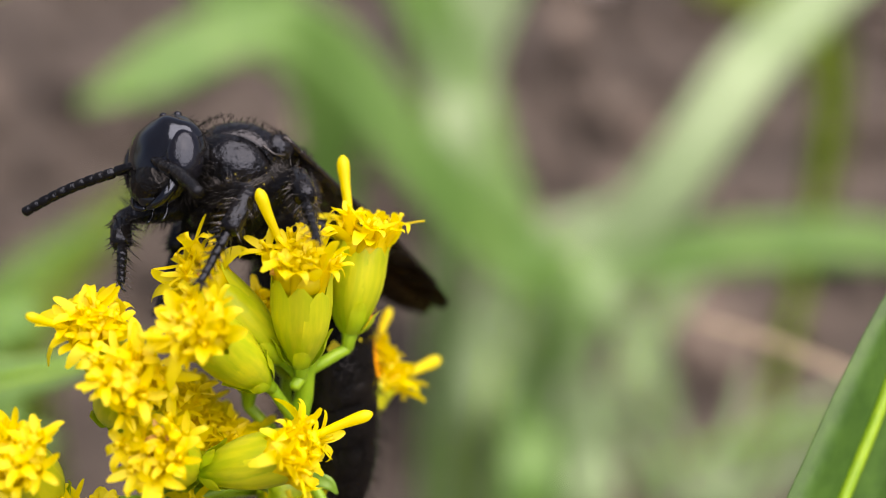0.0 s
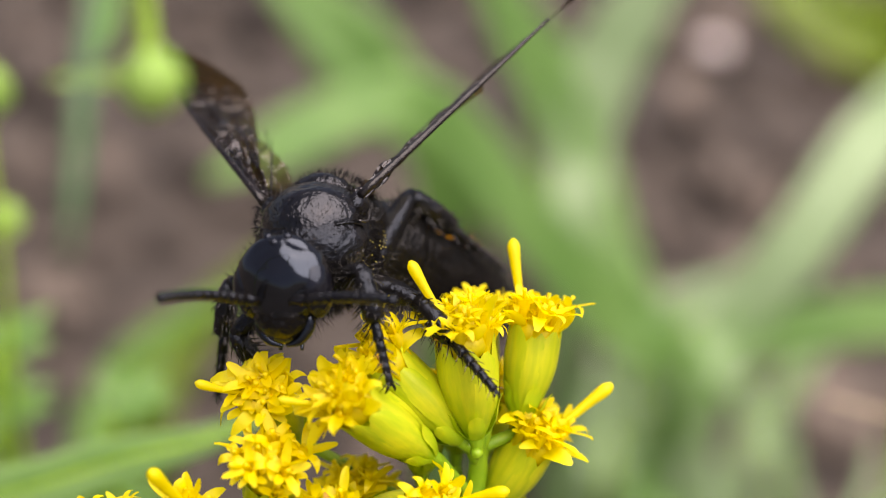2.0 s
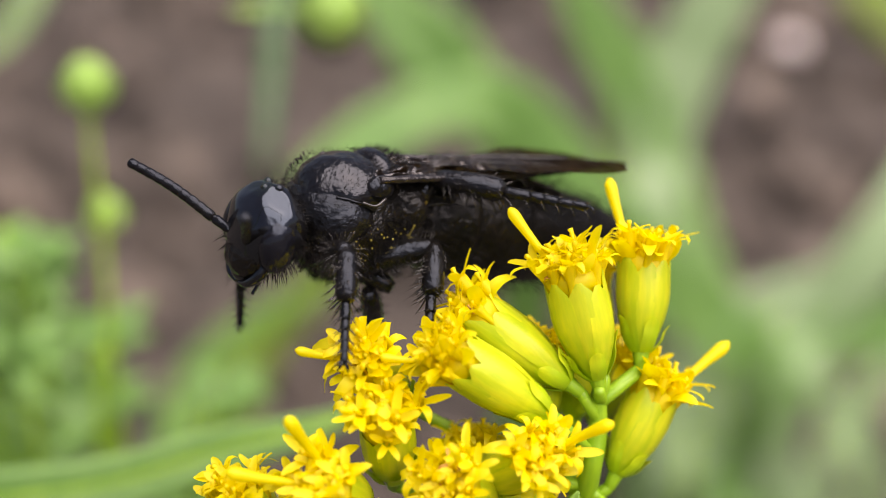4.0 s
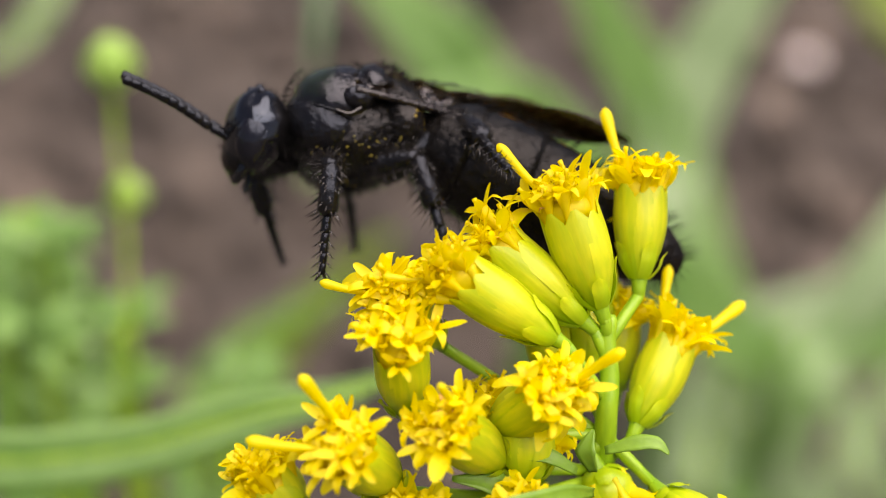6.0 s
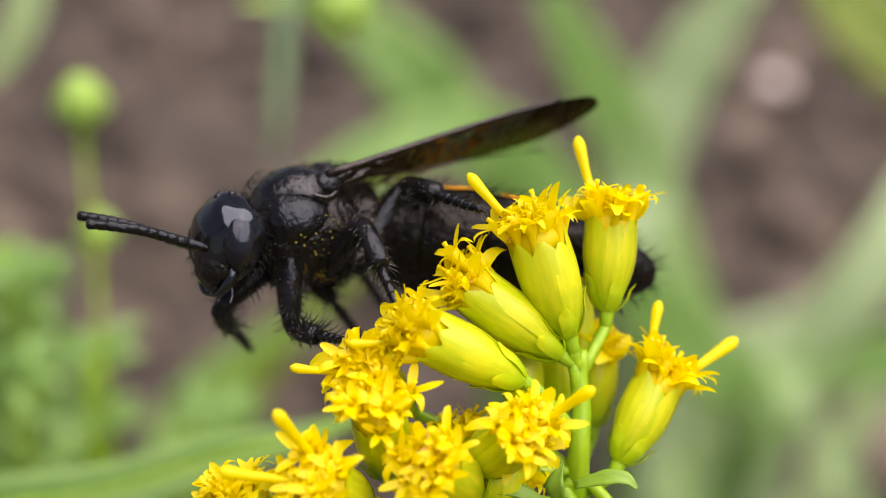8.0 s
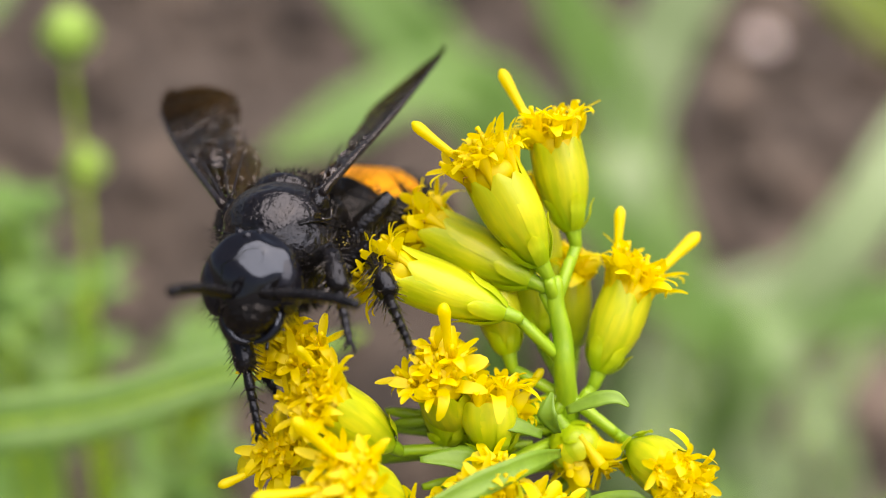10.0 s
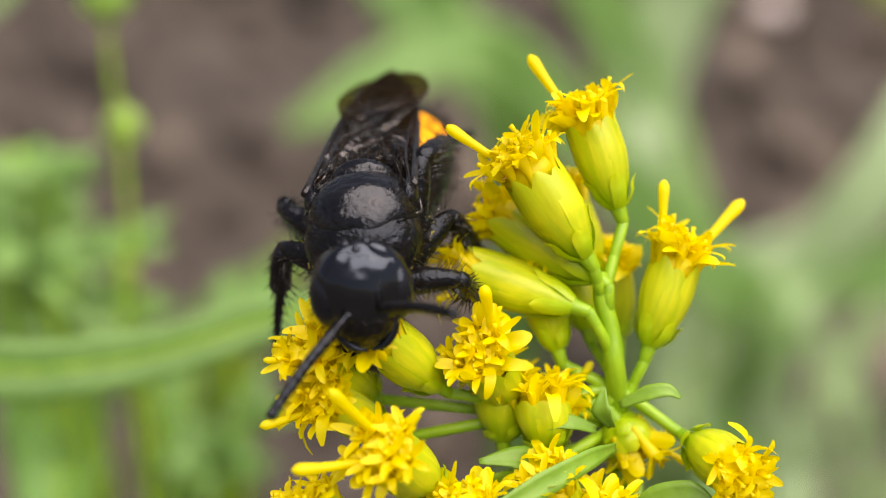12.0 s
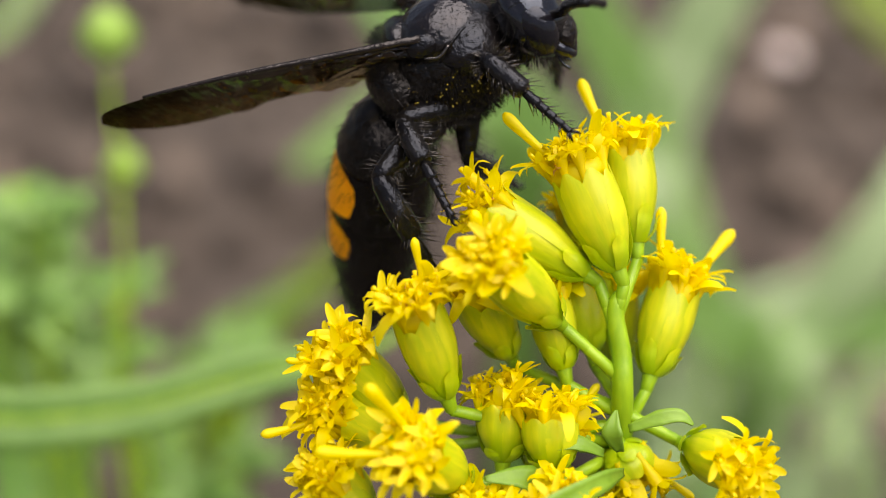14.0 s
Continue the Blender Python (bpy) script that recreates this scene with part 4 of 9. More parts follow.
steady_heads["M4"] = floret(goldenrod, 2.64, (0.00, 0.00, -5.40), 9.96, 456, (), 10, 11, 1)
steady_heads["M5"] = floret(goldenrod, 2.47, (0.00, 0.00, -5.77), 5.29, 463, (), 10, 11, 1)
steady_heads["L3"] = floret(goldenrod, 3.42, (0.00, 0.00, -1.08), 2.30, 470, (), 10, 11, 0.85)
steady_heads["L4"] = floret(goldenrod, 3.07, (0.00, 0.00, -0.54), 2.01, 477, (), 10, 11, 0.85)


# ---- wasp ----
def spread(count, seed):
    """Even directions over a sphere."""
    rnd = random.Random(seed)
    for i in range(count):
        z = 1 - 2 * (i + 0.5) / count
        a = i * 2.39996 + rnd.uniform(-0.3, 0.3)
        r = math.sqrt(1 - z * z)
        yield Vector((r * math.cos(a), r * math.sin(a), z)), rnd


def furred(name, centre, radii, count, seed, length, thick, parent, keep, lean=(-0.25, 0, 0)):
    bm = bmesh.new()
    c, r = Vector(centre), Vector(radii)
    for d, rnd in spread(count, seed):
        if not keep(d):
            continue
        p = c + Vector((d.x * r.x, d.y * r.y, d.z * r.z)) * 0.97
        n = Vector((d.x / r.x, d.y / r.y, d.z / r.z)).normalized()
        n = n + Vector(lean) + Vector((rnd.uniform(-1, 1), rnd.uniform(-1, 1), rnd.uniform(-1, 1))) * 0.35
        hair(bm, p, n, length * rnd.uniform(0.5, 1.25), thick)
    return tagged(part(name, scaled(bm), HAIR, parent, "short stiff black hairs"), kind="stuff")


def build_head(wasp):
    bm = ball((1.15, 0, -0.45), (1.25, 1.74, 1.70), 56, 40, 0.06, 3.0)
    for v in bm.verts:
        if v.co.z < -0.5:
            v.co.y *= 1 - 0.2 * (-0.5 - v.co.z)
            v.co.x += 0.16 * (-0.5 - v.co.z)
    head = part("head", scaled(bm), CHITIN, wasp, "glossy rounded black head")
    for s in (1, -1):
        part("eye", scaled(ball((1.35, s * 1.165, -0.6), (0.76, 0.62, 1.1), 24, 18)), EYE, head, "dark compound eye")
    for p in ((1.5, 0, 1.12), (1.15, 0.36, 1.2), (1.15, -0.36, 1.2)):
        part("ocellus", scaled(ball(p, (0.17, 0.17, 0.15), 14, 10)), EYE, head)
    bm = ball((1.86, 0, -1.42), (0.60, 0.98, 0.86), 26, 16, 0.06, 5.0)
    part("clypeus", scaled(bm), CHITIN_ROUGH, head)
    part("labrum", scaled(ball((1.86, 0, -2.08), (0.34, 0.5, 0.36), 16, 10)), CHITIN, head)
    for s in (1, -1):
        bm = bmesh.new()
        line = smooth_line([(1.5, s * 0.85, -1.4), (1.72, s * 0.86, -1.9), (1.9, s * 0.55, -2.32), (1.95, s * 0.06, -2.48)], 6)
        tube(bm, line, [0.27 - 0.2 * (k / (len(line) - 1)) ** 1.6 for k in range(len(line))], 10)
        part("mandible", scaled(bm), CHITIN, head, "curved black mandible")
        bm = bmesh.new()
        tube(bm, [(2.0, s * 0.38, -0.72), (2.25, s * 0.42, -0.75)], [0.26, 0.22], 12)
        part("antenna_socket", scaled(bm), CHITIN, head)
        bm = bmesh.new()
        tube(bm, smooth_line([(1.35, s * 0.3, -2.0), (1.35, s * 0.4, -2.5), (1.5, s * 0.4, -2.85)], 4), [0.07] * 9, 6)
        part("palp", scaled(bm), CHITIN, head)
    furred("hair", (1.15, 0, -0.5), (1.25, 1.78, 1.72), 800, 5, 0.5, 0.014, head, lambda d: d.z < -0.25 or d.x < -0.1, (0.1, 0, -0.3))
    return head


def build_antenna(head):
    """Scape and ten tight joints along +x, as one jointed rod."""
    bm = bmesh.new()
    pts, rad = [(0, 0, 0), (0.15, 0, 0), (0.85, 0, 0.04), (0.93, 0, 0.04)], [0.1, 0.15, 0.2, 0.12]
    x, ln = 0.96, 0.37
    for k in range(10):
        for f, q in ((0.0, 0.175), (0.12, 0.2), (0.8, 0.212), (0.97, 0.18)):
            u = (k + f) / 10
            pts.append((x + ln * (k + f), 0, 0.04 + 0.13 * math.sin(math.pi * u)))
            rad.append(q * (1.0 - 0.1 * u) * (0.75 if k == 9 and f > 0.9 else 1))
    tube(bm, pts, rad, 12)
    return part("antenna", scaled(bm), LIMB, head, "thick jointed black antenna")


def build_thorax(wasp):
    part("pleuron", scaled(ball((-0.2, 0, -0.55), (2.55, 2.05, 2.15), 36, 24, 0.07, 1.0)), CHITIN_ROUGH, wasp, "dark hairy side of the thorax dusted with yellow pollen")
    part("pronotum", scaled(ball((0.75, 0, -0.02), (1.68, 2.12, 1.5), 40, 26, 0.025, 2.0)), COLLAR, wasp, "smooth black collar")
    part("mesonotum", scaled(ball((0.15, 0, 0.76), (1.8, 1.9, 1.38), 40, 26, 0.04, 4.0)), PUNCTURED, wasp, "shiny black punctured back plate")
    part("scutellum", scaled(ball((-1.2, 0, 1.35), (0.68, 1.2, 0.78), 24, 14, 0.04, 6.0)), PUNCTURED, wasp)
    part("metanotum", scaled(ball((-1.85, 0, 1.0), (0.5, 1.15, 0.6), 24, 14, 0.04, 7.0)), CHITIN_ROUGH, wasp)
    part("propodeum", scaled(ball((-2.1, 0, -0.25), (1.2, 1.95, 1.7), 28, 18, 0.05, 8.0)), CHITIN_ROUGH, wasp)
    for s in (1, -1):
        part("tegula", scaled(ball((-0.35, s * 1.72, 1.12), (0.62, 0.36, 0.5), 20, 14, 0.05, 2.0)), COLLAR, wasp, "rounded black wing-base plate")
        bm = bmesh.new()
        # the rear rim of the collar, where it meets the back plate
        edge = []
        for k in range(18):
            x = 1.35 - 1.75 * k / 17
            q = math.sqrt(1 - ((x - 0.75) / 1.68) ** 2)
            rim = [(x, 2.12 * q * math.cos(radians(a)), 1.5 * q * math.sin(radians(a)) - 0.02) for a in range(88, 0, -2)]
            edge.append(next((p for p in rim if ((p[0] - 0.15) / 1.8) ** 2 + (p[1] / 1.9) ** 2 + ((p[2] - 0.76) / 1.38) ** 2 > 1), rim[-1]))
        tube(bm, smooth_line([(x, s * y * 1.01, z + 0.02) for x, y, z in edge[::3]], 5), [0.055] * 26, 8)
        part("collar_edge", scaled(bm), LIMB, wasp)
        bm = bmesh.new()
        tube(bm, smooth_line([(0.6, s * 2.0, 0.8), (0.1, s * 2.12, 0.62), (-0.4, s * 2.05, 0.8)], 5), [0.06] * 11, 8)
        part("groove_ridge", scaled(bm), SPINE, wasp)
    part("waist", scaled(lathe_x([(-3.1, 0.45, -0.7), (-2.8, 0.5, -0.7), (-2.3, 0.7, -0.6)], 1, 1, 18)), CHITIN, wasp)
    rnd = random.Random(77)
    bm = bmesh.new()
    for cx, cz, n, sx in ((1.15, -0.8, 10, 0.25), (0.9, -1.5, 8, 0.3), (-0.55, -0.55, 8, 0.4), (-0.6, -1.05, 8, 0.4), (-1.8, -0.9, 26, 0.22), (0.3, -0.9, 12, 0.6)):
        for s in (1, -1):
            for _ in range(n):
                x, z = cx + rnd.gauss(0, sx), cz + rnd.gauss(0, sx)
                k = 1 - ((x + 0.2) / 2.5) ** 2 - ((z + 0.4) / 1.95) ** 2
                if k < 0.02:
                    continue
                y = s * (2.05 * math.sqrt(k) + rnd.uniform(0.02, 0.38))
                q = rnd.uniform(0.02, 0.055)
                o = Vector((x, y, z))
                t = [bm.verts.new(o + Vector(d) * q) for d in ((1, 0, 0), (-0.4, 0.9, 0), (-0.4, -0.9, 0), (0, 0, 1), (0, 0, -1))]
                for a, b in ((0, 1), (1, 2), (2, 0)):
                    bm.faces.new((t[a], t[b], t[3]))
                    bm.faces.new((t[b], t[a], t[4]))
    tagged(part("pollen", scaled(bm), POLLEN, wasp, "yellow pollen grains caught in the hairs"), kind="stuff")
    furred("hair", (-0.2, 0, -0.5), (2.5, 2.1, 2.2), 5000, 11, 0.40, 0.018, wasp, lambda d: d.z < 0.25 or d.x < -0.75, (-0.1, 0, -0.15))
    furred("hair", (0.3, 0, 0.8), (2.0, 2.05, 1.55), 2000, 12, 0.22, 0.016, wasp, lambda d: d.z > -0.1 and (abs(d.y) > 0.6 or d.x < -0.4 or d.x > 0.55), (-0.2, 0, 0.2))
    furred("hair", (-1.6, 0, 0.45), (1.3, 1.8, 1.55), 1500, 13, 0.40, 0.018, wasp, lambda d: d.z > -0.1, (-0.4, 0, 0.2))


ABD = [(0.0, 0.75), (-0.4, 1.45), (-0.9, 1.85), (-1.9, 2.14), (-3.0, 2.24), (-4.2, 2.26), (-5.4, 2.2), (-6.6, 2.02), (-7.8, 1.8), (-9.0, 1.52), (-10.0, 1.16), (-10.7, 0.74), (-11.0, 0.35)]


def abd_r(x):
    for (x0, a), (x1, b) in zip(ABD, ABD[1:]):
        if x0 >= x >= x1:
            return a + (b - a) * (x0 - x) / (x0 - x1)
    return 0.1


def abd_dz(x):
    return -0.010 * x * x * 0.55


def longer(bm):
    bmesh.ops.scale(bm, vec=(1.07 * MM, MM, MM), verts=bm.verts)
    return bm


def build_abdomen(wasp):
    cuts = [0.0, -2.1, -4.5, -6.6, -8.2, -9.5, -11.0]
    bm = lathe_x([(x, abd_r(x) * 0.9, abd_dz(x)) for x in [-0.35 * i for i in range(31)]], 1.06, 0.94)
    abdomen = part("abdomen", longer(bm), ABDOMEN, wasp, "black abdomen with two broad orange bands")
    for i, (a, b) in enumerate(zip(cuts, cuts[1:])):
        n = 9
        prof = []
        for k in range(n + 1):
            u = k / n
            x = a + (b - 0.12 - a) * u
            x = max(x, -11.0)
            prof.append((x, abd_r(x) * (0.955 + 0.055 * u - (0.03 if k == n else 0)), abd_dz(x)))
        part("segment", longer(lathe_x(prof, 1.06, 0.94, 40)), ABDOMEN, abdomen)
    # orange bands on the second and third segments, notched at the front edge
    for x0, x1 in ((-2.12, -4.42), (-4.6, -6.5)):
        bm = bmesh.new()
        cols, rows = 44, 10
        grid = []
        for i in range(cols + 1):
            ang = radians(20 + 140 * i / cols)
            edge = math.sin(math.pi * i / cols) ** 0.22
            notch = 0.14 * max(0, math.cos((ang - math.pi / 2) * 5)) + 0.2 * abs(math.cos(ang)) + 0.12 * noise.noise(Vector((ang * 6, x0, 0)))
            mid = (x0 + x1) / 2
            xa, xb = mid + (x0 - mid) * edge * (1 - notch * 0.5), mid + (x1 - mid) * edge * (1 - 0.12 * abs(noise.noise(Vector((ang * 7, x1, 0)))))
            col = []
            for j in range(rows + 1):
                x = xa + (xb - xa) * j / rows
                seg_a = cuts[1] if x0 > -4.5 else cuts[2]
                seg_b = (cuts[2] if x0 > -4.5 else cuts[3]) - 0.12
                u = (x - seg_a) / (seg_b - seg_a)
                r = abd_r(x) * (0.955 + 0.055 * u) + 0.03
                col.append(bm.verts.new((x, r * 1.06 * math.cos(ang), r * 0.94 * math.sin(ang) + abd_dz(x))))
            grid.append(col)
        for p, q in zip(grid, grid[1:]):
            for j in range(rows):
                bm.faces.new((p[j], p[j + 1], q[j + 1], q[j]))
        part("band", longer(bm), ORANGE, abdomen, "bright orange band")
    bm = bmesh.new()
    rnd = random.Random(21)
    for x in [-0.3 - 0.107 * i for i in range(100)]:
        dense = any(abs(x - c) < 0.2 for c in cuts)
        for _ in range(30 if dense else 12):
            a = rnd.uniform(0, 2 * math.pi)
            if 0.5 < a < 2.6 and rnd.random() < 0.5:
                continue
            r = abd_r(x) * 0.99
            n = Vector((-0.9 if dense else -0.7, math.cos(a), math.sin(a)))
            hair(bm, Vector((x, r * 1.06 * math.cos(a), r * 0.94 * math.sin(a) + abd_dz(x))), n, rnd.uniform(0.4, 0.95), 0.016)
    part("hair", longer(bm), HAIR, abdomen, "black fringe hairs")
    return abdomen


def wing_outline(u, width, hind):
    """Leading and trailing offset across the span at fraction u."""
    if hind:
        lead = 0.10 * width * math.sin(math.pi * u)
        trail = width * (0.12 + 0.88 * math.sin(math.pi * min(1, u * 0.92 + 0.04)) ** 0.7) * (1 if u < 0.9 else 1 - (u - 0.9) * 5)
    else:
        lead = 0.07 * width * math.sin(math.pi * u) - 0.32 * width * (1 - math.sqrt(max(0.0, 1 - (max(0.0, u - 0.72) / 0.28) ** 2)))
        trail = width * (0.13 + 0.87 * math.sin(math.pi / 2 * min(1, u / 0.78)) ** 1.6)
        if u > 0.66:
            trail = 0.32 * width + (trail - 0.32 * width) * math.sqrt(max(0.0, 1 - ((u - 0.66) / 0.34) ** 2))
    return lead, trail


def wing_sheet(length, width, hind, side, x0=0.0, y0=0.0, z0=0.0):
    bm = bmesh.new()
    nu, nv = 64, 24
    grid = []
    for i in range(nu + 1):
        u = i / nu
        lead, trail = wing_outline(u, width, hind)
        col = []
        for j in range(nv + 1):
            v = j / nv
            y = lead - (lead + trail) * v
            inner = max(0.0, 1 - u / 0.68)
            z = 0.2 * math.sin(v * 15.0 + u * 3) * inner * (0.5 + v) - 0.25 * u * u * v + 0.10 * math.sin(u * 46 + v * 9) * inner ** 0.5 * v + 0.02 * math.sin(u * 22 + v * 5) * v
            col.append(bm.verts.new((x0 + length * u, side * (y0 + y), z0 + z)))
        grid.append(col)
    for a, b in zip(grid, grid[1:]):
        for j in range(nv):
            bm.faces.new((a[j], a[j + 1], b[j + 1], b[j]))
    bmesh.ops.solidify(bm, geom=list(bm.faces), thickness=0.03)
    return bm


def build_wing(wasp, side):
    wing = part("wing", scaled(wing_sheet(12.6, 3.1, False, side)), WING, wasp, "smoky brown-black glossy forewing")
    part("hind_wing", scaled(wing_sheet(6.6, 1.9, True, side, 0.2, -0.45, -0.12)), MEMBRANE, wing, "smoky hind wing")
    lines = [([(0, 0.0), (3, 0.12), (6, 0.25), (8.2, 0.22), (10.5, 0.05)], 0.26, 0.10), ([(0, -0.12), (3, -0.25), (5.4, -0.1), (7.6, 0.15)], 0.12, 0.06),
             ([(0.2, -0.3), (2.6, -0.85), (4.6, -1.2), (7.0, -1.6), (9.0, -2.2)], 0.09, 0.03), ([(0.2, -0.4), (2.2, -1.3), (4.4, -2.3)], 0.08, 0.04),
             ([(5.0, -0.1), (5.6, -0.8), (6.4, -1.4)], 0.07, 0.05), ([(7.2, 0.1), (7.2, -0.7), (7.8, -1.8)], 0.06, 0.04), ([(3.4, -1.0), (4.0, -1.9), (5.2, -2.4)], 0.06, 0.04),
             ([(5.6, -0.7), (7.2, -0.75), (9.6, -0.6)], 0.06, 0.03)]
    for pts, ra, rb in lines:
        bm = bmesh.new()
        line = smooth_line([(x, side * y, 0.05) for x, y in pts], 5)
        tube(bm, line, [(ra + (rb - ra) * i / (len(line) - 1)) * 0.62 for i in range(len(line))], 7)
        part("vein", scaled(bm), VEIN, wing)
    return wing


def build_leg(wasp, which, side):
    """Thigh keyed at the hip, lower leg keyed at the knee; both run along +x, bulging to +z."""
    a, b = {"1": (2.5, 4.0), "2": (2.8, 4.6), "3": (3.4, 5.8)}[which]
    fat = {"1": 0.95, "2": 1.02, "3": 1.1}[which]
    rnd = random.Random(int(which) * 7 + side)
    bm = bmesh.new()
    tube(bm, [(-0.5, 0, 0.1), (0, 0, 0), (0.3 * a, 0, 0.08), (0.65 * a, 0, 0.06), (0.93 * a, 0, 0.02), (a + 0.1, 0, 0)], [0.42 * fat, 0.52 * fat, 0.56 * fat, 0.48 * fat, 0.34 * fat, 0.24 * fat], 14)
    thigh = part("thigh", scaled(bm), LIMB, wasp, "stout glossy black thigh")
    bm = bmesh.new()
    for _ in range(200):
        x = rnd.uniform(0, a)
        q = rnd.uniform(0, 6.28)
        hair(bm, Vector((x, 0.42 * fat * math.cos(q), 0.42 * fat * math.sin(q))), Vector((0.5, math.cos(q), math.sin(q))), rnd.uniform(0.3, 0.65), 0.017)
    tagged(part("hair", scaled(bm), SPINE, thigh), kind="stuff")
    t = b * 0.46
    bm = bmesh.new()
    tube(bm, [(-0.1, 0, 0), (0.12 * t, 0, 0.02), (0.5 * t, 0, 0.05), (0.9 * t, 0, 0.04), (t, 0, 0.02)], [0.24 * fat, 0.37 * fat, 0.42 * fat, 0.42 * fat, 0.27 * fat], 12)
    shin = part("shin", scaled(bm), LIMB, wasp, "black spiny shin")
    bm = spines = bmesh.new()
    for k in range(70):
        x = rnd.uniform(0.1, 1.0) * t
        q = rnd.uniform(0, 6.28)
        hair(bm, Vector((x, 0.26 * fat * math.cos(q), 0.26 * fat * math.sin(q))), Vector((0.75, math.cos(q), math.sin(q))), rnd.uniform(0.35, 0.8), 0.034)
    for q in (-0.5, 0.5):
        hair(bm, Vector((t * 0.97, 0, -0.1)), Vector((0.9, q, -0.5)), 0.9, 0.05)
    seg = (b - t) / 5.2
    x = t
    for k in range(5):
        ln = seg * (1.6 if k == 0 else 0.9)
        bm = bmesh.new()
        r = 0.20 * fat * (1 - 0.07 * k)
        tube(bm, [(x - 0.04, 0, 0.02), (x + 0.15 * ln, 0, 0.02), (x + 0.85 * ln, 0, 0.0), (x + ln, 0, 0)], [r * 0.8, r * 0.92, r * 1.06, r * 0.9], 10)
        for q in (0.8, 2.3, -0.8, -2.3, 0, 3.1):
            hair(spines, Vector((x + ln * 0.85, r * math.cos(q), r * math.sin(q))), Vector((0.9, math.cos(q), math.sin(q))), 0.42, 0.026)
        part("tarsus", scaled(bm), LIMB, shin)
        x += ln
    part("spine", scaled(spines), SPINE, shin, "stiff black spines")["kind"] = "stuff"
    for s in (1, -1):
        bm = bmesh.new()
        tube(bm, smooth_line([(x - 0.08, 0, 0), (x + 0.15, s * 0.14, 0.0), (x + 0.28, s * 0.2, -0.14)], 3), [0.07, 0.065, 0.06, 0.055, 0.05, 0.035, 0.02], 6)
        part("claw", scaled(bm), LIMB, shin)
    return thigh, shin


wasp = new("wasp")
tagged(wasp, "black hairy wasp with orange-banded abdomen and smoky wings on goldenrod", "wasp")
build_thorax(wasp)
wasp_head = build_head(wasp)
antenna_l, antenna_r = build_antenna(wasp_head), build_antenna(wasp_head)
wasp_abdomen = build_abdomen(wasp)
wing_l, wing_r = build_wing(wasp, -1), build_wing(wasp, 1)
legs = {(w, s): build_leg(wasp, w, s) for w in "123" for s in (1, -1)}


def aim(p, q):
    """A pose at p whose -z axis points to q."""
    return Matrix.Translation(p) @ (p - q).to_track_quat("Z", "Y").to_matrix().to_4x4()


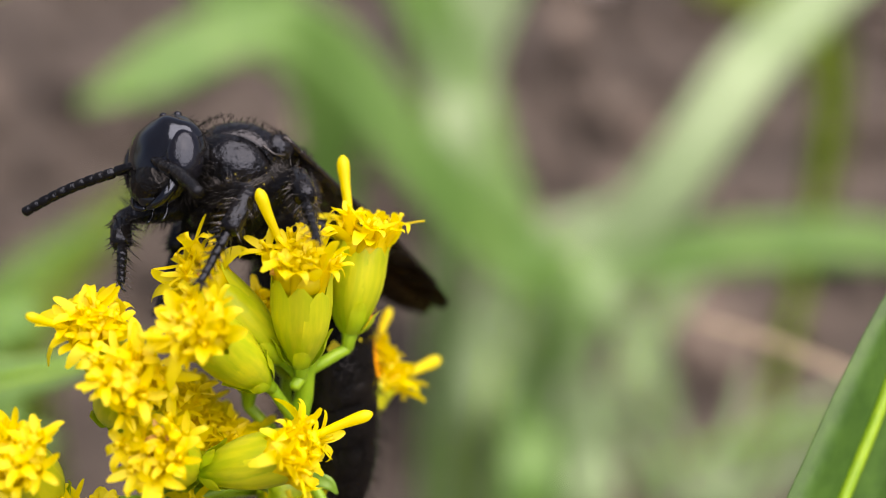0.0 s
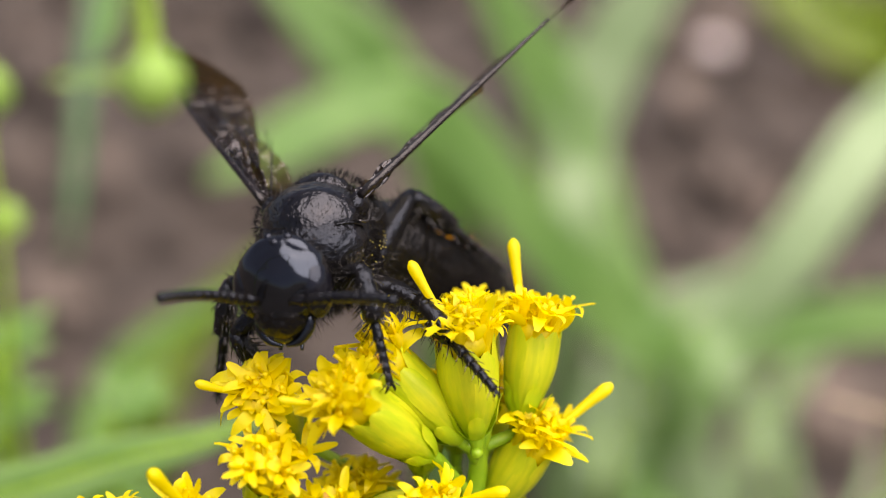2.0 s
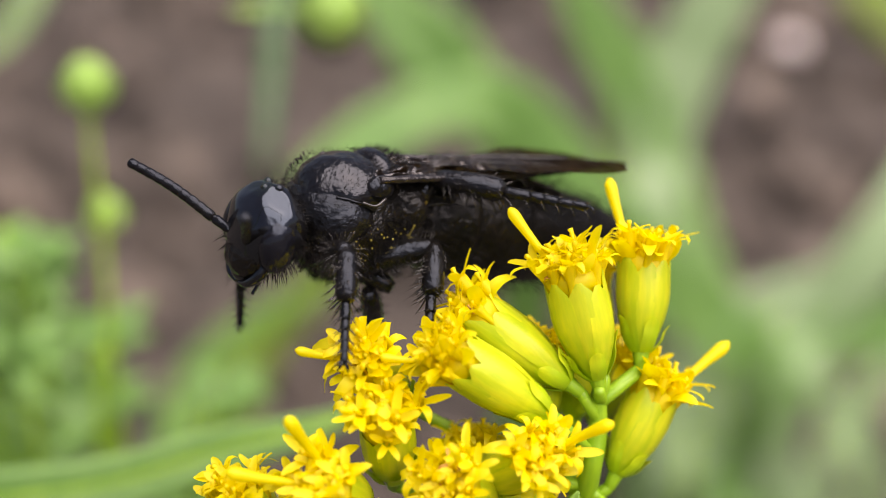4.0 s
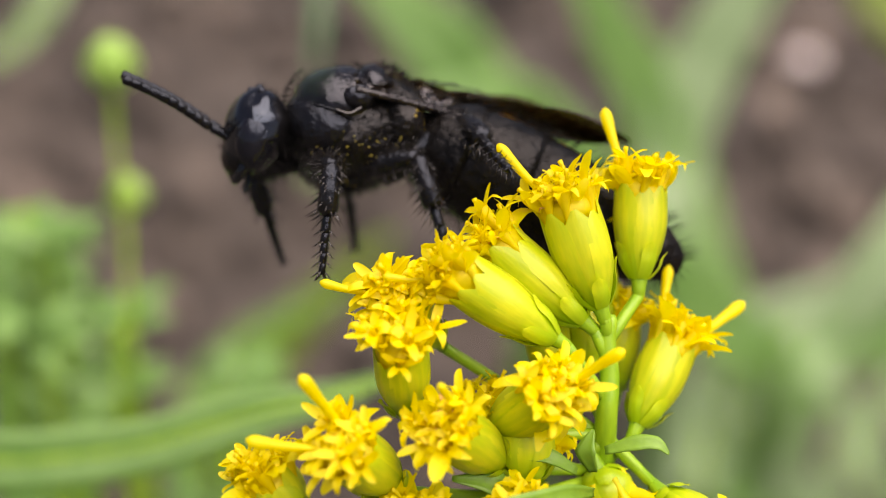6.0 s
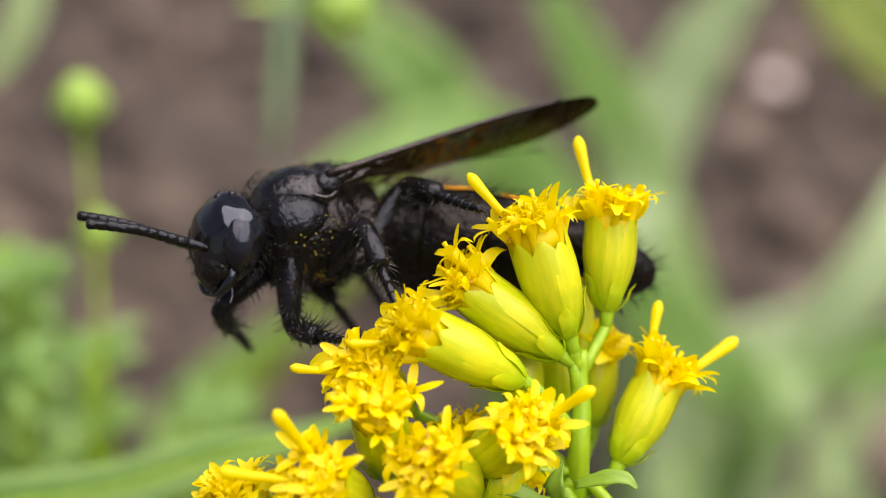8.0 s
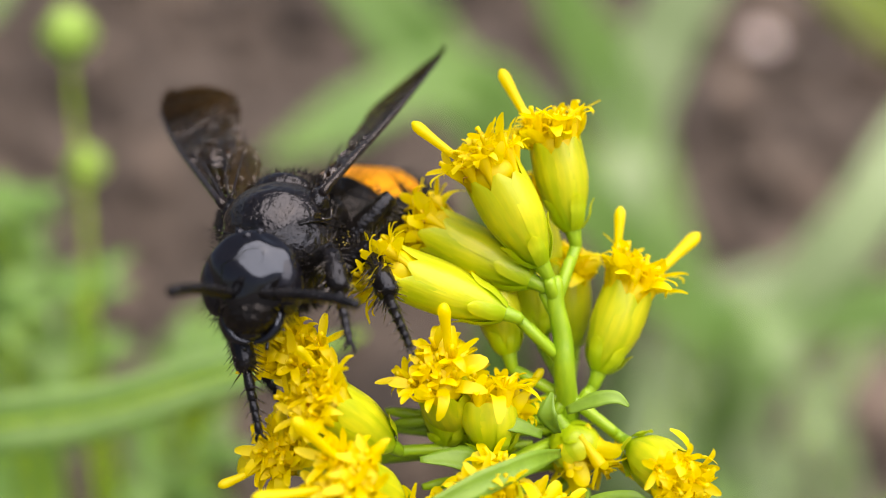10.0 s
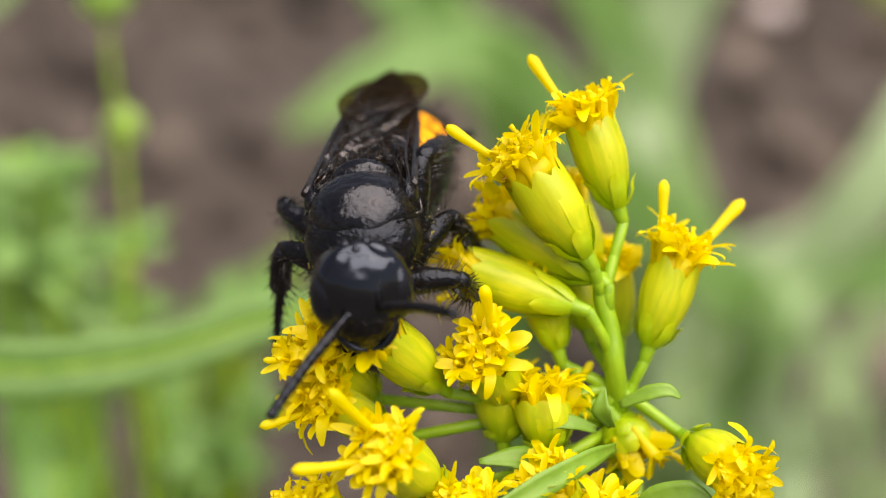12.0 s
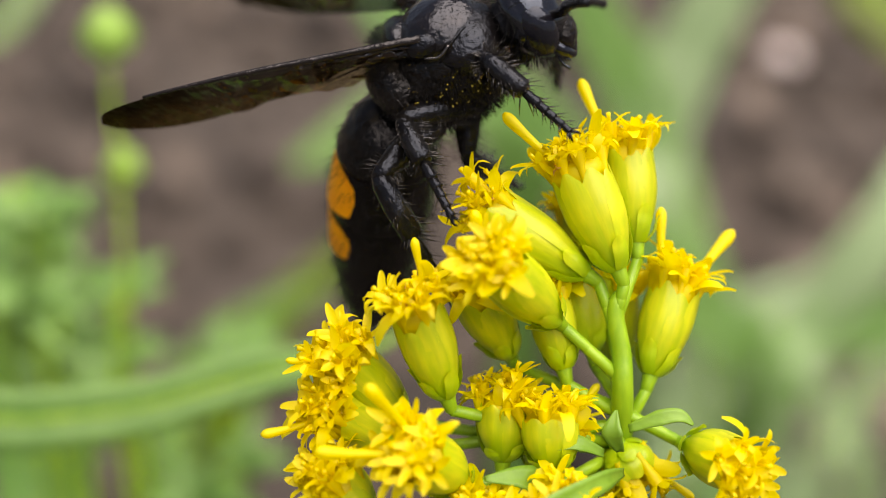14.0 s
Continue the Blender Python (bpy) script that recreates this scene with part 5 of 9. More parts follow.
def motions():
    ways = {}

    def way(ob, rows):
        ways[ob] = rows
        return rows

    # the near weed nods in the breeze
    walk(near_weed, [
        (0, pose(-0.05180, 0.02170, 0.00000)),
        (0.5, pose(-0.05180, 0.02170, 0.00000)),
        (1, pose(-0.05168, 0.02145, -0.00044)),
        (1.5, pose(-0.05171, 0.02146, -0.00045)),
        (2, pose(-0.05176, 0.02141, -0.00057)),
        (2.5, pose(-0.05135, 0.02169, -0.00000)),
        (3, pose(-0.05180, 0.02170, 0.00000)),
        (3.5, pose(-0.05162, 0.02180, 0.00020)),
        (6, pose(-0.05180, 0.02159, -0.00050)),
        (6.5, pose(-0.05180, 0.02137, -0.00100)),
        (7, pose(-0.05194, 0.02138, -0.00100)),
        (7.5, pose(-0.05180, 0.02143, -0.00090)),
        (8, pose(-0.05180, 0.02148, -0.00047)),
        (8.5, pose(-0.05180, 0.02159, -0.00023)),
        (9, pose(-0.05180, 0.02170, 0.00000)),
        (11.5, pose(-0.05180, 0.02170, 0.00000)),
        (13.5, pose(-0.05180, 0.02170, 0.00000)),
        (14, pose(-0.05161, 0.02102, -0.00140)),
    ])
    walk(upper_stem, way(upper_stem, [
        (0, pose(-0.00280, -0.00369, 0.14006, 18.4, 9.5, -5.1)),
        (0.5, pose(-0.00207, -0.00376, 0.14008, 21.3, 5.1, 1.0)),
        (1, pose(-0.00035, -0.00400, 0.13995, 17.3, 12.0, 1.2)),
        (1.5, pose(-0.00137, -0.00364, 0.14014, 20.8, 7.8, 1.4)),
        (2, pose(-0.00124, -0.00354, 0.14020, 22.4, 6.1, 2.0)),
        (2.5, pose(-0.00136, -0.00328, 0.14078, 21.0, 6.4, 2.5)),
        (3, pose(-0.00179, -0.00334, 0.14088, 18.9, 6.7, 3.5)),
        (3.5, pose(-0.00172, -0.00335, 0.14107, 15.1, 6.1, 2.6)),
        (6, pose(-0.00251, -0.00405, 0.14128, 0.7, 0.3, 1.8)),
        (6.5, pose(-0.00351, -0.00371, 0.14193, 0.4, -1.3, 2.1)),
        (7, pose(-0.00279, -0.00380, 0.14176, 0.3, -0.2, 0.9)),
        (7.5, pose(-0.00213, -0.00382, 0.14170, 0.4, 0.4, -0.1)),
        (8, pose(-0.00226, -0.00403, 0.14190, -0.2, -1.1, -1.8)),
        (8.5, pose(-0.00192, -0.00430, 0.14122, 1.4, -1.9, -1.0)),
        (9, pose(-0.00240, -0.00428, 0.14133, 1.4, -6.9, 4.1)),
        (11.5, pose(-0.00248, -0.00621, 0.13905, 4.3, -7.0, 3.1)),
        (12, pose(-0.00326, -0.00645, 0.13841, 3.9, -8.5, 5.0)),
        (12.5, pose(-0.00319, -0.00637, 0.13876, 3.6, -10.6, 4.9)),
        (13, pose(-0.00256, -0.00637, 0.13869, 4.4, -5.9, 5.6)),
        (13.5, pose(-0.00285, -0.00630, 0.13884, 6.1, -1.4, 8.0)),
        (14, pose(-0.00256, -0.00544, 0.14040, 3.6, -3.5, 9.8)),
    ]))
    walk(stem_segments[0], [
        (0, pose(-0.00357, -0.00172, 0.13444, 12.6, 4.6, 0.0)),
        (0.5, pose(-0.00260, -0.00159, 0.13451, 13.9, 3.2, 0.0)),
        (1, pose(-0.00158, -0.00224, 0.13435, 11.3, 7.7, 0.0)),
        (1.5, pose(-0.00218, -0.00153, 0.13458, 13.5, 5.1, 0.0)),
        (2, pose(-0.00191, -0.00128, 0.13468, 14.5, 4.2, 0.0)),
        (2.5, pose(-0.00208, -0.00116, 0.13521, 13.5, 4.4, 0.0)),
        (3, pose(-0.00257, -0.00144, 0.13524, 12.1, 4.8, 0.0)),
        (3.5, pose(-0.00241, -0.00182, 0.13531, 9.7, 4.1, 0.0)),
        (6, pose(-0.00254, -0.00398, 0.13528, 0.8, -0.0, 0.0)),
        (6.5, pose(-0.00338, -0.00366, 0.13593, 0.6, -1.1, 0.0)),
        (7, pose(-0.00277, -0.00377, 0.13576, 0.5, -0.4, 0.0)),
        (7.5, pose(-0.00217, -0.00378, 0.13570, 0.6, 0.1, 0.0)),
        (8, pose(-0.00215, -0.00405, 0.13590, 0.2, -0.9, 0.0)),
        (8.5, pose(-0.00172, -0.00416, 0.13523, 1.2, -1.4, 0.0)),
        (9, pose(-0.00169, -0.00408, 0.13538, 1.6, -4.5, 0.0)),
        (11.5, pose(-0.00178, -0.00572, 0.13311, 3.5, -4.5, 0.0)),
        (12, pose(-0.00241, -0.00597, 0.13249, 3.5, -5.4, 0.0)),
        (12.5, pose(-0.00212, -0.00590, 0.13287, 3.4, -6.8, 0.0)),
        (13, pose(-0.00199, -0.00585, 0.13274, 3.7, -3.7, 0.0)),
        (13.5, pose(-0.00279, -0.00565, 0.13288, 4.5, -0.6, 0.0)),
        (14, pose(-0.00226, -0.00501, 0.13442, 3.1, -2.0, 0.0)),
    ])
    walk(stem_segments[1], [
        (0, pose(-0.00755, 0.00930, 0.08517, 3.4, 0.5, 0.0)),
        (0.5, pose(-0.00537, 0.01053, 0.08549, 3.7, 0.3, 0.0)),
        (1, pose(-0.00825, 0.00764, 0.08515, 3.2, 1.6, 0.0)),
        (1.5, pose(-0.00652, 0.01026, 0.08561, 3.6, 0.9, 0.0)),
        (2, pose(-0.00547, 0.01134, 0.08593, 3.8, 0.7, 0.0)),
        (2.5, pose(-0.00590, 0.01067, 0.08610, 3.5, 0.7, 0.0)),
        (3, pose(-0.00670, 0.00919, 0.08573, 3.2, 0.7, 0.0)),
        (3.5, pose(-0.00603, 0.00681, 0.08511, 2.7, 0.6, 0.0)),
        (6, pose(-0.00254, -0.00328, 0.08376, 0.8, -0.4, 0.0)),
        (6.5, pose(-0.00238, -0.00313, 0.08432, 0.7, -0.8, 0.0)),
        (7, pose(-0.00245, -0.00331, 0.08417, 0.7, -0.5, 0.0)),
        (7.5, pose(-0.00224, -0.00327, 0.08412, 0.8, -0.3, 0.0)),
        (8, pose(-0.00135, -0.00389, 0.08430, 0.7, -0.6, 0.0)),
        (8.5, pose(-0.00048, -0.00306, 0.08374, 1.0, -0.6, 0.0)),
        (9, pose(0.00236, -0.00268, 0.08409, 1.1, -1.4, 0.0)),
        (11.5, pose(0.00223, -0.00261, 0.08224, 1.8, -1.4, 0.0)),
        (12, pose(0.00241, -0.00287, 0.08180, 1.9, -1.8, 0.0)),
        (12.5, pose(0.00390, -0.00288, 0.08232, 1.8, -2.0, 0.0)),
        (13, pose(0.00127, -0.00257, 0.08185, 1.9, -1.2, 0.0)),
        (13.5, pose(-0.00228, -0.00164, 0.08189, 2.1, -0.6, 0.0)),
        (14, pose(-0.00046, -0.00224, 0.08315, 1.6, -0.9, 0.0)),
    ])
    walk(stem_segments[2], [
        (0, pose(-0.00807, 0.01266, 0.02840, -1.6, -1.6, 0.0)),
        (0.5, pose(-0.00571, 0.01418, 0.02878, -1.9, -1.1, 0.0)),
        (1, pose(-0.00986, 0.01078, 0.02841, -1.3, -1.6, 0.0)),
        (1.5, pose(-0.00737, 0.01381, 0.02891, -1.8, -1.3, 0.0)),
        (2, pose(-0.00615, 0.01509, 0.02927, -2.0, -1.1, 0.0)),
        (2.5, pose(-0.00663, 0.01418, 0.02928, -1.9, -1.2, 0.0)),
        (3, pose(-0.00743, 0.01240, 0.02880, -1.6, -1.4, 0.0)),
        (3.5, pose(-0.00665, 0.00953, 0.02798, -1.2, -1.2, 0.0)),
        (6, pose(-0.00212, -0.00243, 0.02626, 0.8, -0.6, 0.0)),
        (6.5, pose(-0.00154, -0.00238, 0.02672, 0.8, -0.6, 0.0)),
        (7, pose(-0.00191, -0.00257, 0.02659, 0.8, -0.6, 0.0)),
        (7.5, pose(-0.00191, -0.00250, 0.02655, 0.8, -0.5, 0.0)),
        (8, pose(-0.00078, -0.00318, 0.02670, 0.9, -0.4, 0.0)),
        (8.5, pose(0.00015, -0.00206, 0.02625, 0.8, -0.2, 0.0)),
        (9, pose(0.00377, -0.00162, 0.02664, 0.7, 0.4, 0.0)),
        (11.5, pose(0.00365, -0.00079, 0.02518, 0.8, 0.3, 0.0)),
        (12, pose(0.00416, -0.00102, 0.02487, 0.8, 0.3, 0.0)),
        (12.5, pose(0.00593, -0.00106, 0.02538, 0.8, 0.6, 0.0)),
        (13, pose(0.00252, -0.00069, 0.02483, 0.8, 0.1, 0.0)),
        (13.5, pose(-0.00168, 0.00041, 0.02483, 0.6, -0.6, 0.0)),
        (14, pose(0.00042, -0.00064, 0.02582, 0.7, -0.2, 0.0)),
    ])
    walk(stem_segments[3], [
        (0, pose(-0.00637, 0.01090, -0.03338, -3.9, -2.4, 0.0)),
        (0.5, pose(-0.00450, 0.01216, -0.03306, -4.3, -1.7, 0.0)),
        (1, pose(-0.00812, 0.00938, -0.03336, -3.3, -3.0, 0.0)),
        (1.5, pose(-0.00595, 0.01184, -0.03296, -4.2, -2.2, 0.0)),
        (2, pose(-0.00495, 0.01289, -0.03266, -4.6, -1.9, 0.0)),
        (2.5, pose(-0.00533, 0.01211, -0.03268, -4.3, -2.0, 0.0)),
        (3, pose(-0.00595, 0.01064, -0.03309, -3.8, -2.2, 0.0)),
        (3.5, pose(-0.00531, 0.00827, -0.03378, -2.9, -2.0, 0.0)),
        (6, pose(-0.00147, -0.00156, -0.03523, 0.7, -0.6, 0.0)),
        (6.5, pose(-0.00088, -0.00155, -0.03488, 0.7, -0.4, 0.0)),
        (7, pose(-0.00126, -0.00169, -0.03498, 0.7, -0.6, 0.0)),
        (7.5, pose(-0.00134, -0.00164, -0.03501, 0.7, -0.6, 0.0)),
        (8, pose(-0.00039, -0.00217, -0.03490, 0.9, -0.2, 0.0)),
        (8.5, pose(0.00035, -0.00122, -0.03523, 0.6, 0.1, 0.0)),
        (9, pose(0.00339, -0.00086, -0.03491, 0.5, 1.2, 0.0)),
        (11.5, pose(0.00330, 0.00005, -0.03601, 0.2, 1.2, 0.0)),
        (12, pose(0.00382, -0.00011, -0.03623, 0.2, 1.3, 0.0)),
        (12.5, pose(0.00527, -0.00016, -0.03582, 0.3, 1.9, 0.0)),
        (13, pose(0.00237, 0.00015, -0.03627, 0.1, 0.8, 0.0)),
        (13.5, pose(-0.00107, 0.00105, -0.03628, -0.2, -0.5, 0.0)),
        (14, pose(0.00064, 0.00008, -0.03555, 0.1, 0.2, 0.0)),
    ])
    walk(stem_segments[4], [
        (0, pose(-0.00364, 0.00652, -0.09765, -4.0, -2.3, 0.0)),
        (0.5, pose(-0.00257, 0.00727, -0.09746, -4.4, -1.6, 0.0)),
        (1, pose(-0.00475, 0.00564, -0.09764, -3.4, -2.9, 0.0)),
        (1.5, pose(-0.00344, 0.00708, -0.09740, -4.3, -2.1, 0.0)),
        (2, pose(-0.00286, 0.00768, -0.09721, -4.7, -1.8, 0.0)),
        (2.5, pose(-0.00308, 0.00722, -0.09721, -4.4, -1.9, 0.0)),
        (3, pose(-0.00343, 0.00636, -0.09745, -3.9, -2.1, 0.0)),
        (3.5, pose(-0.00306, 0.00497, -0.09786, -3.0, -1.9, 0.0)),
        (6, pose(-0.00078, -0.00077, -0.09872, 0.5, -0.5, 0.0)),
        (6.5, pose(-0.00040, -0.00078, -0.09849, 0.5, -0.3, 0.0)),
        (7, pose(-0.00065, -0.00086, -0.09855, 0.6, -0.4, 0.0)),
        (7.5, pose(-0.00071, -0.00083, -0.09857, 0.5, -0.5, 0.0)),
        (8, pose(-0.00015, -0.00114, -0.09850, 0.7, -0.1, 0.0)),
        (8.5, pose(0.00027, -0.00057, -0.09872, 0.4, 0.2, 0.0)),
        (9, pose(0.00207, -0.00036, -0.09853, 0.2, 1.3, 0.0)),
        (11.5, pose(0.00202, 0.00024, -0.09926, -0.1, 1.2, 0.0)),
        (12, pose(0.00235, 0.00015, -0.09941, -0.1, 1.4, 0.0)),
        (12.5, pose(0.00320, 0.00012, -0.09915, -0.0, 2.0, 0.0)),
        (13, pose(0.00148, 0.00031, -0.09943, -0.2, 0.9, 0.0)),
        (13.5, pose(-0.00053, 0.00083, -0.09943, -0.5, -0.3, 0.0)),
        (14, pose(0.00046, 0.00024, -0.09893, -0.1, 0.3, 0.0)),
    ])
    walk(stem_segments[5], [
        (0, pose(-0.00111, 0.00205, -0.16192, -1.9, -1.0, 0.0)),
        (0.5, pose(-0.00078, 0.00228, -0.16186, -2.1, -0.7, 0.0)),
        (1, pose(-0.00147, 0.00178, -0.16193, -1.6, -1.4, 0.0)),
        (1.5, pose(-0.00106, 0.00222, -0.16184, -2.1, -1.0, 0.0)),
        (2, pose(-0.00088, 0.00241, -0.16177, -2.2, -0.8, 0.0)),
        (2.5, pose(-0.00095, 0.00226, -0.16174, -2.1, -0.9, 0.0)),
        (3, pose(-0.00105, 0.00200, -0.16181, -1.8, -1.0, 0.0)),
        (3.5, pose(-0.00094, 0.00156, -0.16194, -1.5, -0.9, 0.0)),
        (6, pose(-0.00023, -0.00021, -0.16220, 0.2, -0.2, 0.0)),
        (6.5, pose(-0.00010, -0.00022, -0.16209, 0.2, -0.1, 0.0)),
        (7, pose(-0.00018, -0.00024, -0.16212, 0.2, -0.2, 0.0)),
        (7.5, pose(-0.00021, -0.00023, -0.16213, 0.2, -0.2, 0.0)),
        (8, pose(-0.00003, -0.00033, -0.16210, 0.3, -0.0, 0.0)),
        (8.5, pose(0.00010, -0.00015, -0.16221, 0.1, 0.1, 0.0)),
        (9, pose(0.00066, -0.00008, -0.16214, 0.1, 0.6, 0.0)),
        (11.5, pose(0.00064, 0.00011, -0.16251, -0.1, 0.6, 0.0)),
        (12, pose(0.00075, 0.00009, -0.16259, -0.1, 0.7, 0.0)),
        (12.5, pose(0.00102, 0.00008, -0.16249, -0.1, 1.0, 0.0)),
        (13, pose(0.00048, 0.00014, -0.16258, -0.1, 0.4, 0.0)),
        (13.5, pose(-0.00015, 0.00030, -0.16258, -0.3, -0.1, 0.0)),
        (14, pose(0.00016, 0.00011, -0.16233, -0.1, 0.1, 0.0)),
    ])
    walk(heads["A"], way(heads["A"], [
        (0, pose(-0.00065, -0.00258, 0.14379, -22.7, 4.6, -12.6)),
        (0.5, pose(-0.00024, -0.00262, 0.14388, -20.8, 3.3, -7.7)),
        (1, pose(0.00225, -0.00289, 0.14348, -20.5, 12.7, -12.3)),
        (1.5, pose(0.00064, -0.00270, 0.14380, -20.6, 4.9, -8.8)),
        (2, pose(0.00068, -0.00270, 0.14374, -20.9, 7.3, -6.8)),
        (2.5, pose(0.00058, -0.00228, 0.14444, -21.5, 5.6, -6.4)),
        (3, pose(0.00017, -0.00211, 0.14464, -22.8, 3.5, -5.3)),
        (3.5, pose(0.00018, -0.00183, 0.14491, -25.6, 2.5, -2.9)),
        (6, pose(-0.00122, -0.00128, 0.14544, -28.5, 1.8, -0.2)),
        (6.5, pose(-0.00256, -0.00097, 0.14632, -25.3, -3.0, 2.3)),
        (7, pose(-0.00168, -0.00116, 0.14615, -23.7, -0.4, 0.6)),
        (7.5, pose(-0.00091, -0.00125, 0.14610, -22.0, 1.8, -0.7)),
        (8, pose(-0.00111, -0.00135, 0.14628, -22.8, 3.2, -0.8)),
        (8.5, pose(-0.00088, -0.00170, 0.14564, -21.9, 2.3, 1.0)),
        (9, pose(-0.00211, -0.00174, 0.14605, -19.8, -8.8, 6.2)),
        (11.5, pose(-0.00181, -0.00312, 0.14404, -28.0, -11.9, 2.4)),
        (12, pose(-0.00296, -0.00386, 0.14388, -19.6, -18.9, -0.5)),
        (12.5, pose(-0.00316, -0.00359, 0.14420, -22.7, -21.7, -0.7)),
        (13, pose(-0.00183, -0.00350, 0.14370, -27.5, -9.4, -0.5)),
        (13.5, pose(-0.00163, -0.00341, 0.14381, -27.0, -1.6, 0.7)),
        (14, pose(-0.00195, -0.00246, 0.14499, -31.4, -2.6, 5.3)),
    ]))
    walk(heads["B"], way(heads["B"], [
        (0, pose(-0.00251, -0.00379, 0.14324, -0.9, 0.4, -9.2)),
        (0.5, pose(-0.00193, -0.00408, 0.14333, -10.6, -6.1, -3.7)),
        (1, pose(0.00025, -0.00398, 0.14338, -5.6, -7.3, -0.1)),
        (1.5, pose(-0.00109, -0.00389, 0.14365, -9.8, -9.0, -2.4)),
        (2, pose(-0.00110, -0.00389, 0.14368, -9.0, -7.4, -2.9)),
        (2.5, pose(-0.00119, -0.00353, 0.14426, -8.6, -9.2, -1.1)),
        (3, pose(-0.00158, -0.00345, 0.14435, -8.8, -11.2, 1.3)),
        (3.5, pose(-0.00158, -0.00322, 0.14471, -14.7, -12.5, 2.4)),
        (6, pose(-0.00277, -0.00280, 0.14509, -18.7, -17.2, 8.0)),
        (6.5, pose(-0.00396, -0.00255, 0.14593, -20.0, -20.4, 8.1)),
        (7, pose(-0.00316, -0.00268, 0.14579, -18.0, -18.8, 6.4)),
        (7.5, pose(-0.00245, -0.00274, 0.14575, -16.0, -17.5, 5.0)),
        (8, pose(-0.00263, -0.00282, 0.14600, -16.2, -18.0, 3.6)),
        (8.5, pose(-0.00237, -0.00325, 0.14526, -15.2, -18.8, 3.8)),
        (9, pose(-0.00331, -0.00337, 0.14538, -15.8, -27.2, 10.3)),
        (11.5, pose(-0.00331, -0.00494, 0.14324, -25.3, -25.7, 9.9)),
        (12, pose(-0.00436, -0.00560, 0.14279, -19.1, -29.4, 12.7)),
        (12.5, pose(-0.00455, -0.00541, 0.14312, -24.1, -34.4, 14.5)),
        (13, pose(-0.00331, -0.00523, 0.14308, -25.4, -23.8, 12.9)),
        (13.5, pose(-0.00297, -0.00514, 0.14318, -26.4, -17.7, 16.8)),
        (14, pose(-0.00279, -0.00405, 0.14471, -27.6, -15.5, 19.6)),
    ]))
    walk(heads["C"], way(heads["C"], [
        (0, pose(-0.00151, -0.00193, 0.13810, -49.8, 42.9, -15.9)),
        (0.5, pose(-0.00065, -0.00210, 0.13857, -44.5, 31.6, -7.1)),
        (1, pose(0.00064, -0.00336, 0.13921, -27.9, 32.8, -7.1)),
        (1.5, pose(-0.00032, -0.00331, 0.13978, -10.3, 28.4, -2.8)),
        (2, pose(-0.00041, -0.00310, 0.13984, -2.3, 27.2, 1.1)),
        (2.5, pose(-0.00048, -0.00282, 0.14041, -7.8, 28.0, -0.3)),
        (3, pose(-0.00084, -0.00286, 0.14049, -14.2, 28.6, -1.5)),
        (3.5, pose(-0.00069, -0.00286, 0.14054, -19.7, 27.2, -4.4)),
        (6, pose(-0.00127, -0.00352, 0.14049, -41.4, 22.6, -13.2)),
        (6.5, pose(-0.00218, -0.00336, 0.14116, -38.0, 19.9, -12.6)),
        (7, pose(-0.00146, -0.00354, 0.14099, -37.5, 21.6, -14.4)),
        (7.5, pose(-0.00080, -0.00362, 0.14093, -36.7, 22.9, -16.0)),
        (8, pose(-0.00069, -0.00383, 0.14120, -36.9, 21.6, -18.5)),
        (8.5, pose(-0.00043, -0.00401, 0.14065, -35.0, 23.5, -17.6)),
        (9, pose(-0.00114, -0.00401, 0.14112, -28.6, 18.0, -10.4)),
        (11.5, pose(-0.00093, -0.00511, 0.13923, -30.0, 21.6, -7.7)),
        (12, pose(-0.00187, -0.00584, 0.13898, -23.5, 18.2, -5.4)),
        (12.5, pose(-0.00173, -0.00561, 0.13925, -27.1, 17.4, -5.9)),
        (13, pose(-0.00121, -0.00539, 0.13901, -28.2, 20.8, -3.0)),
        (13.5, pose(-0.00159, -0.00524, 0.13912, -27.3, 21.4, 1.5)),
        (14, pose(-0.00139, -0.00443, 0.14050, -29.2, 20.7, 2.1)),
    ]))
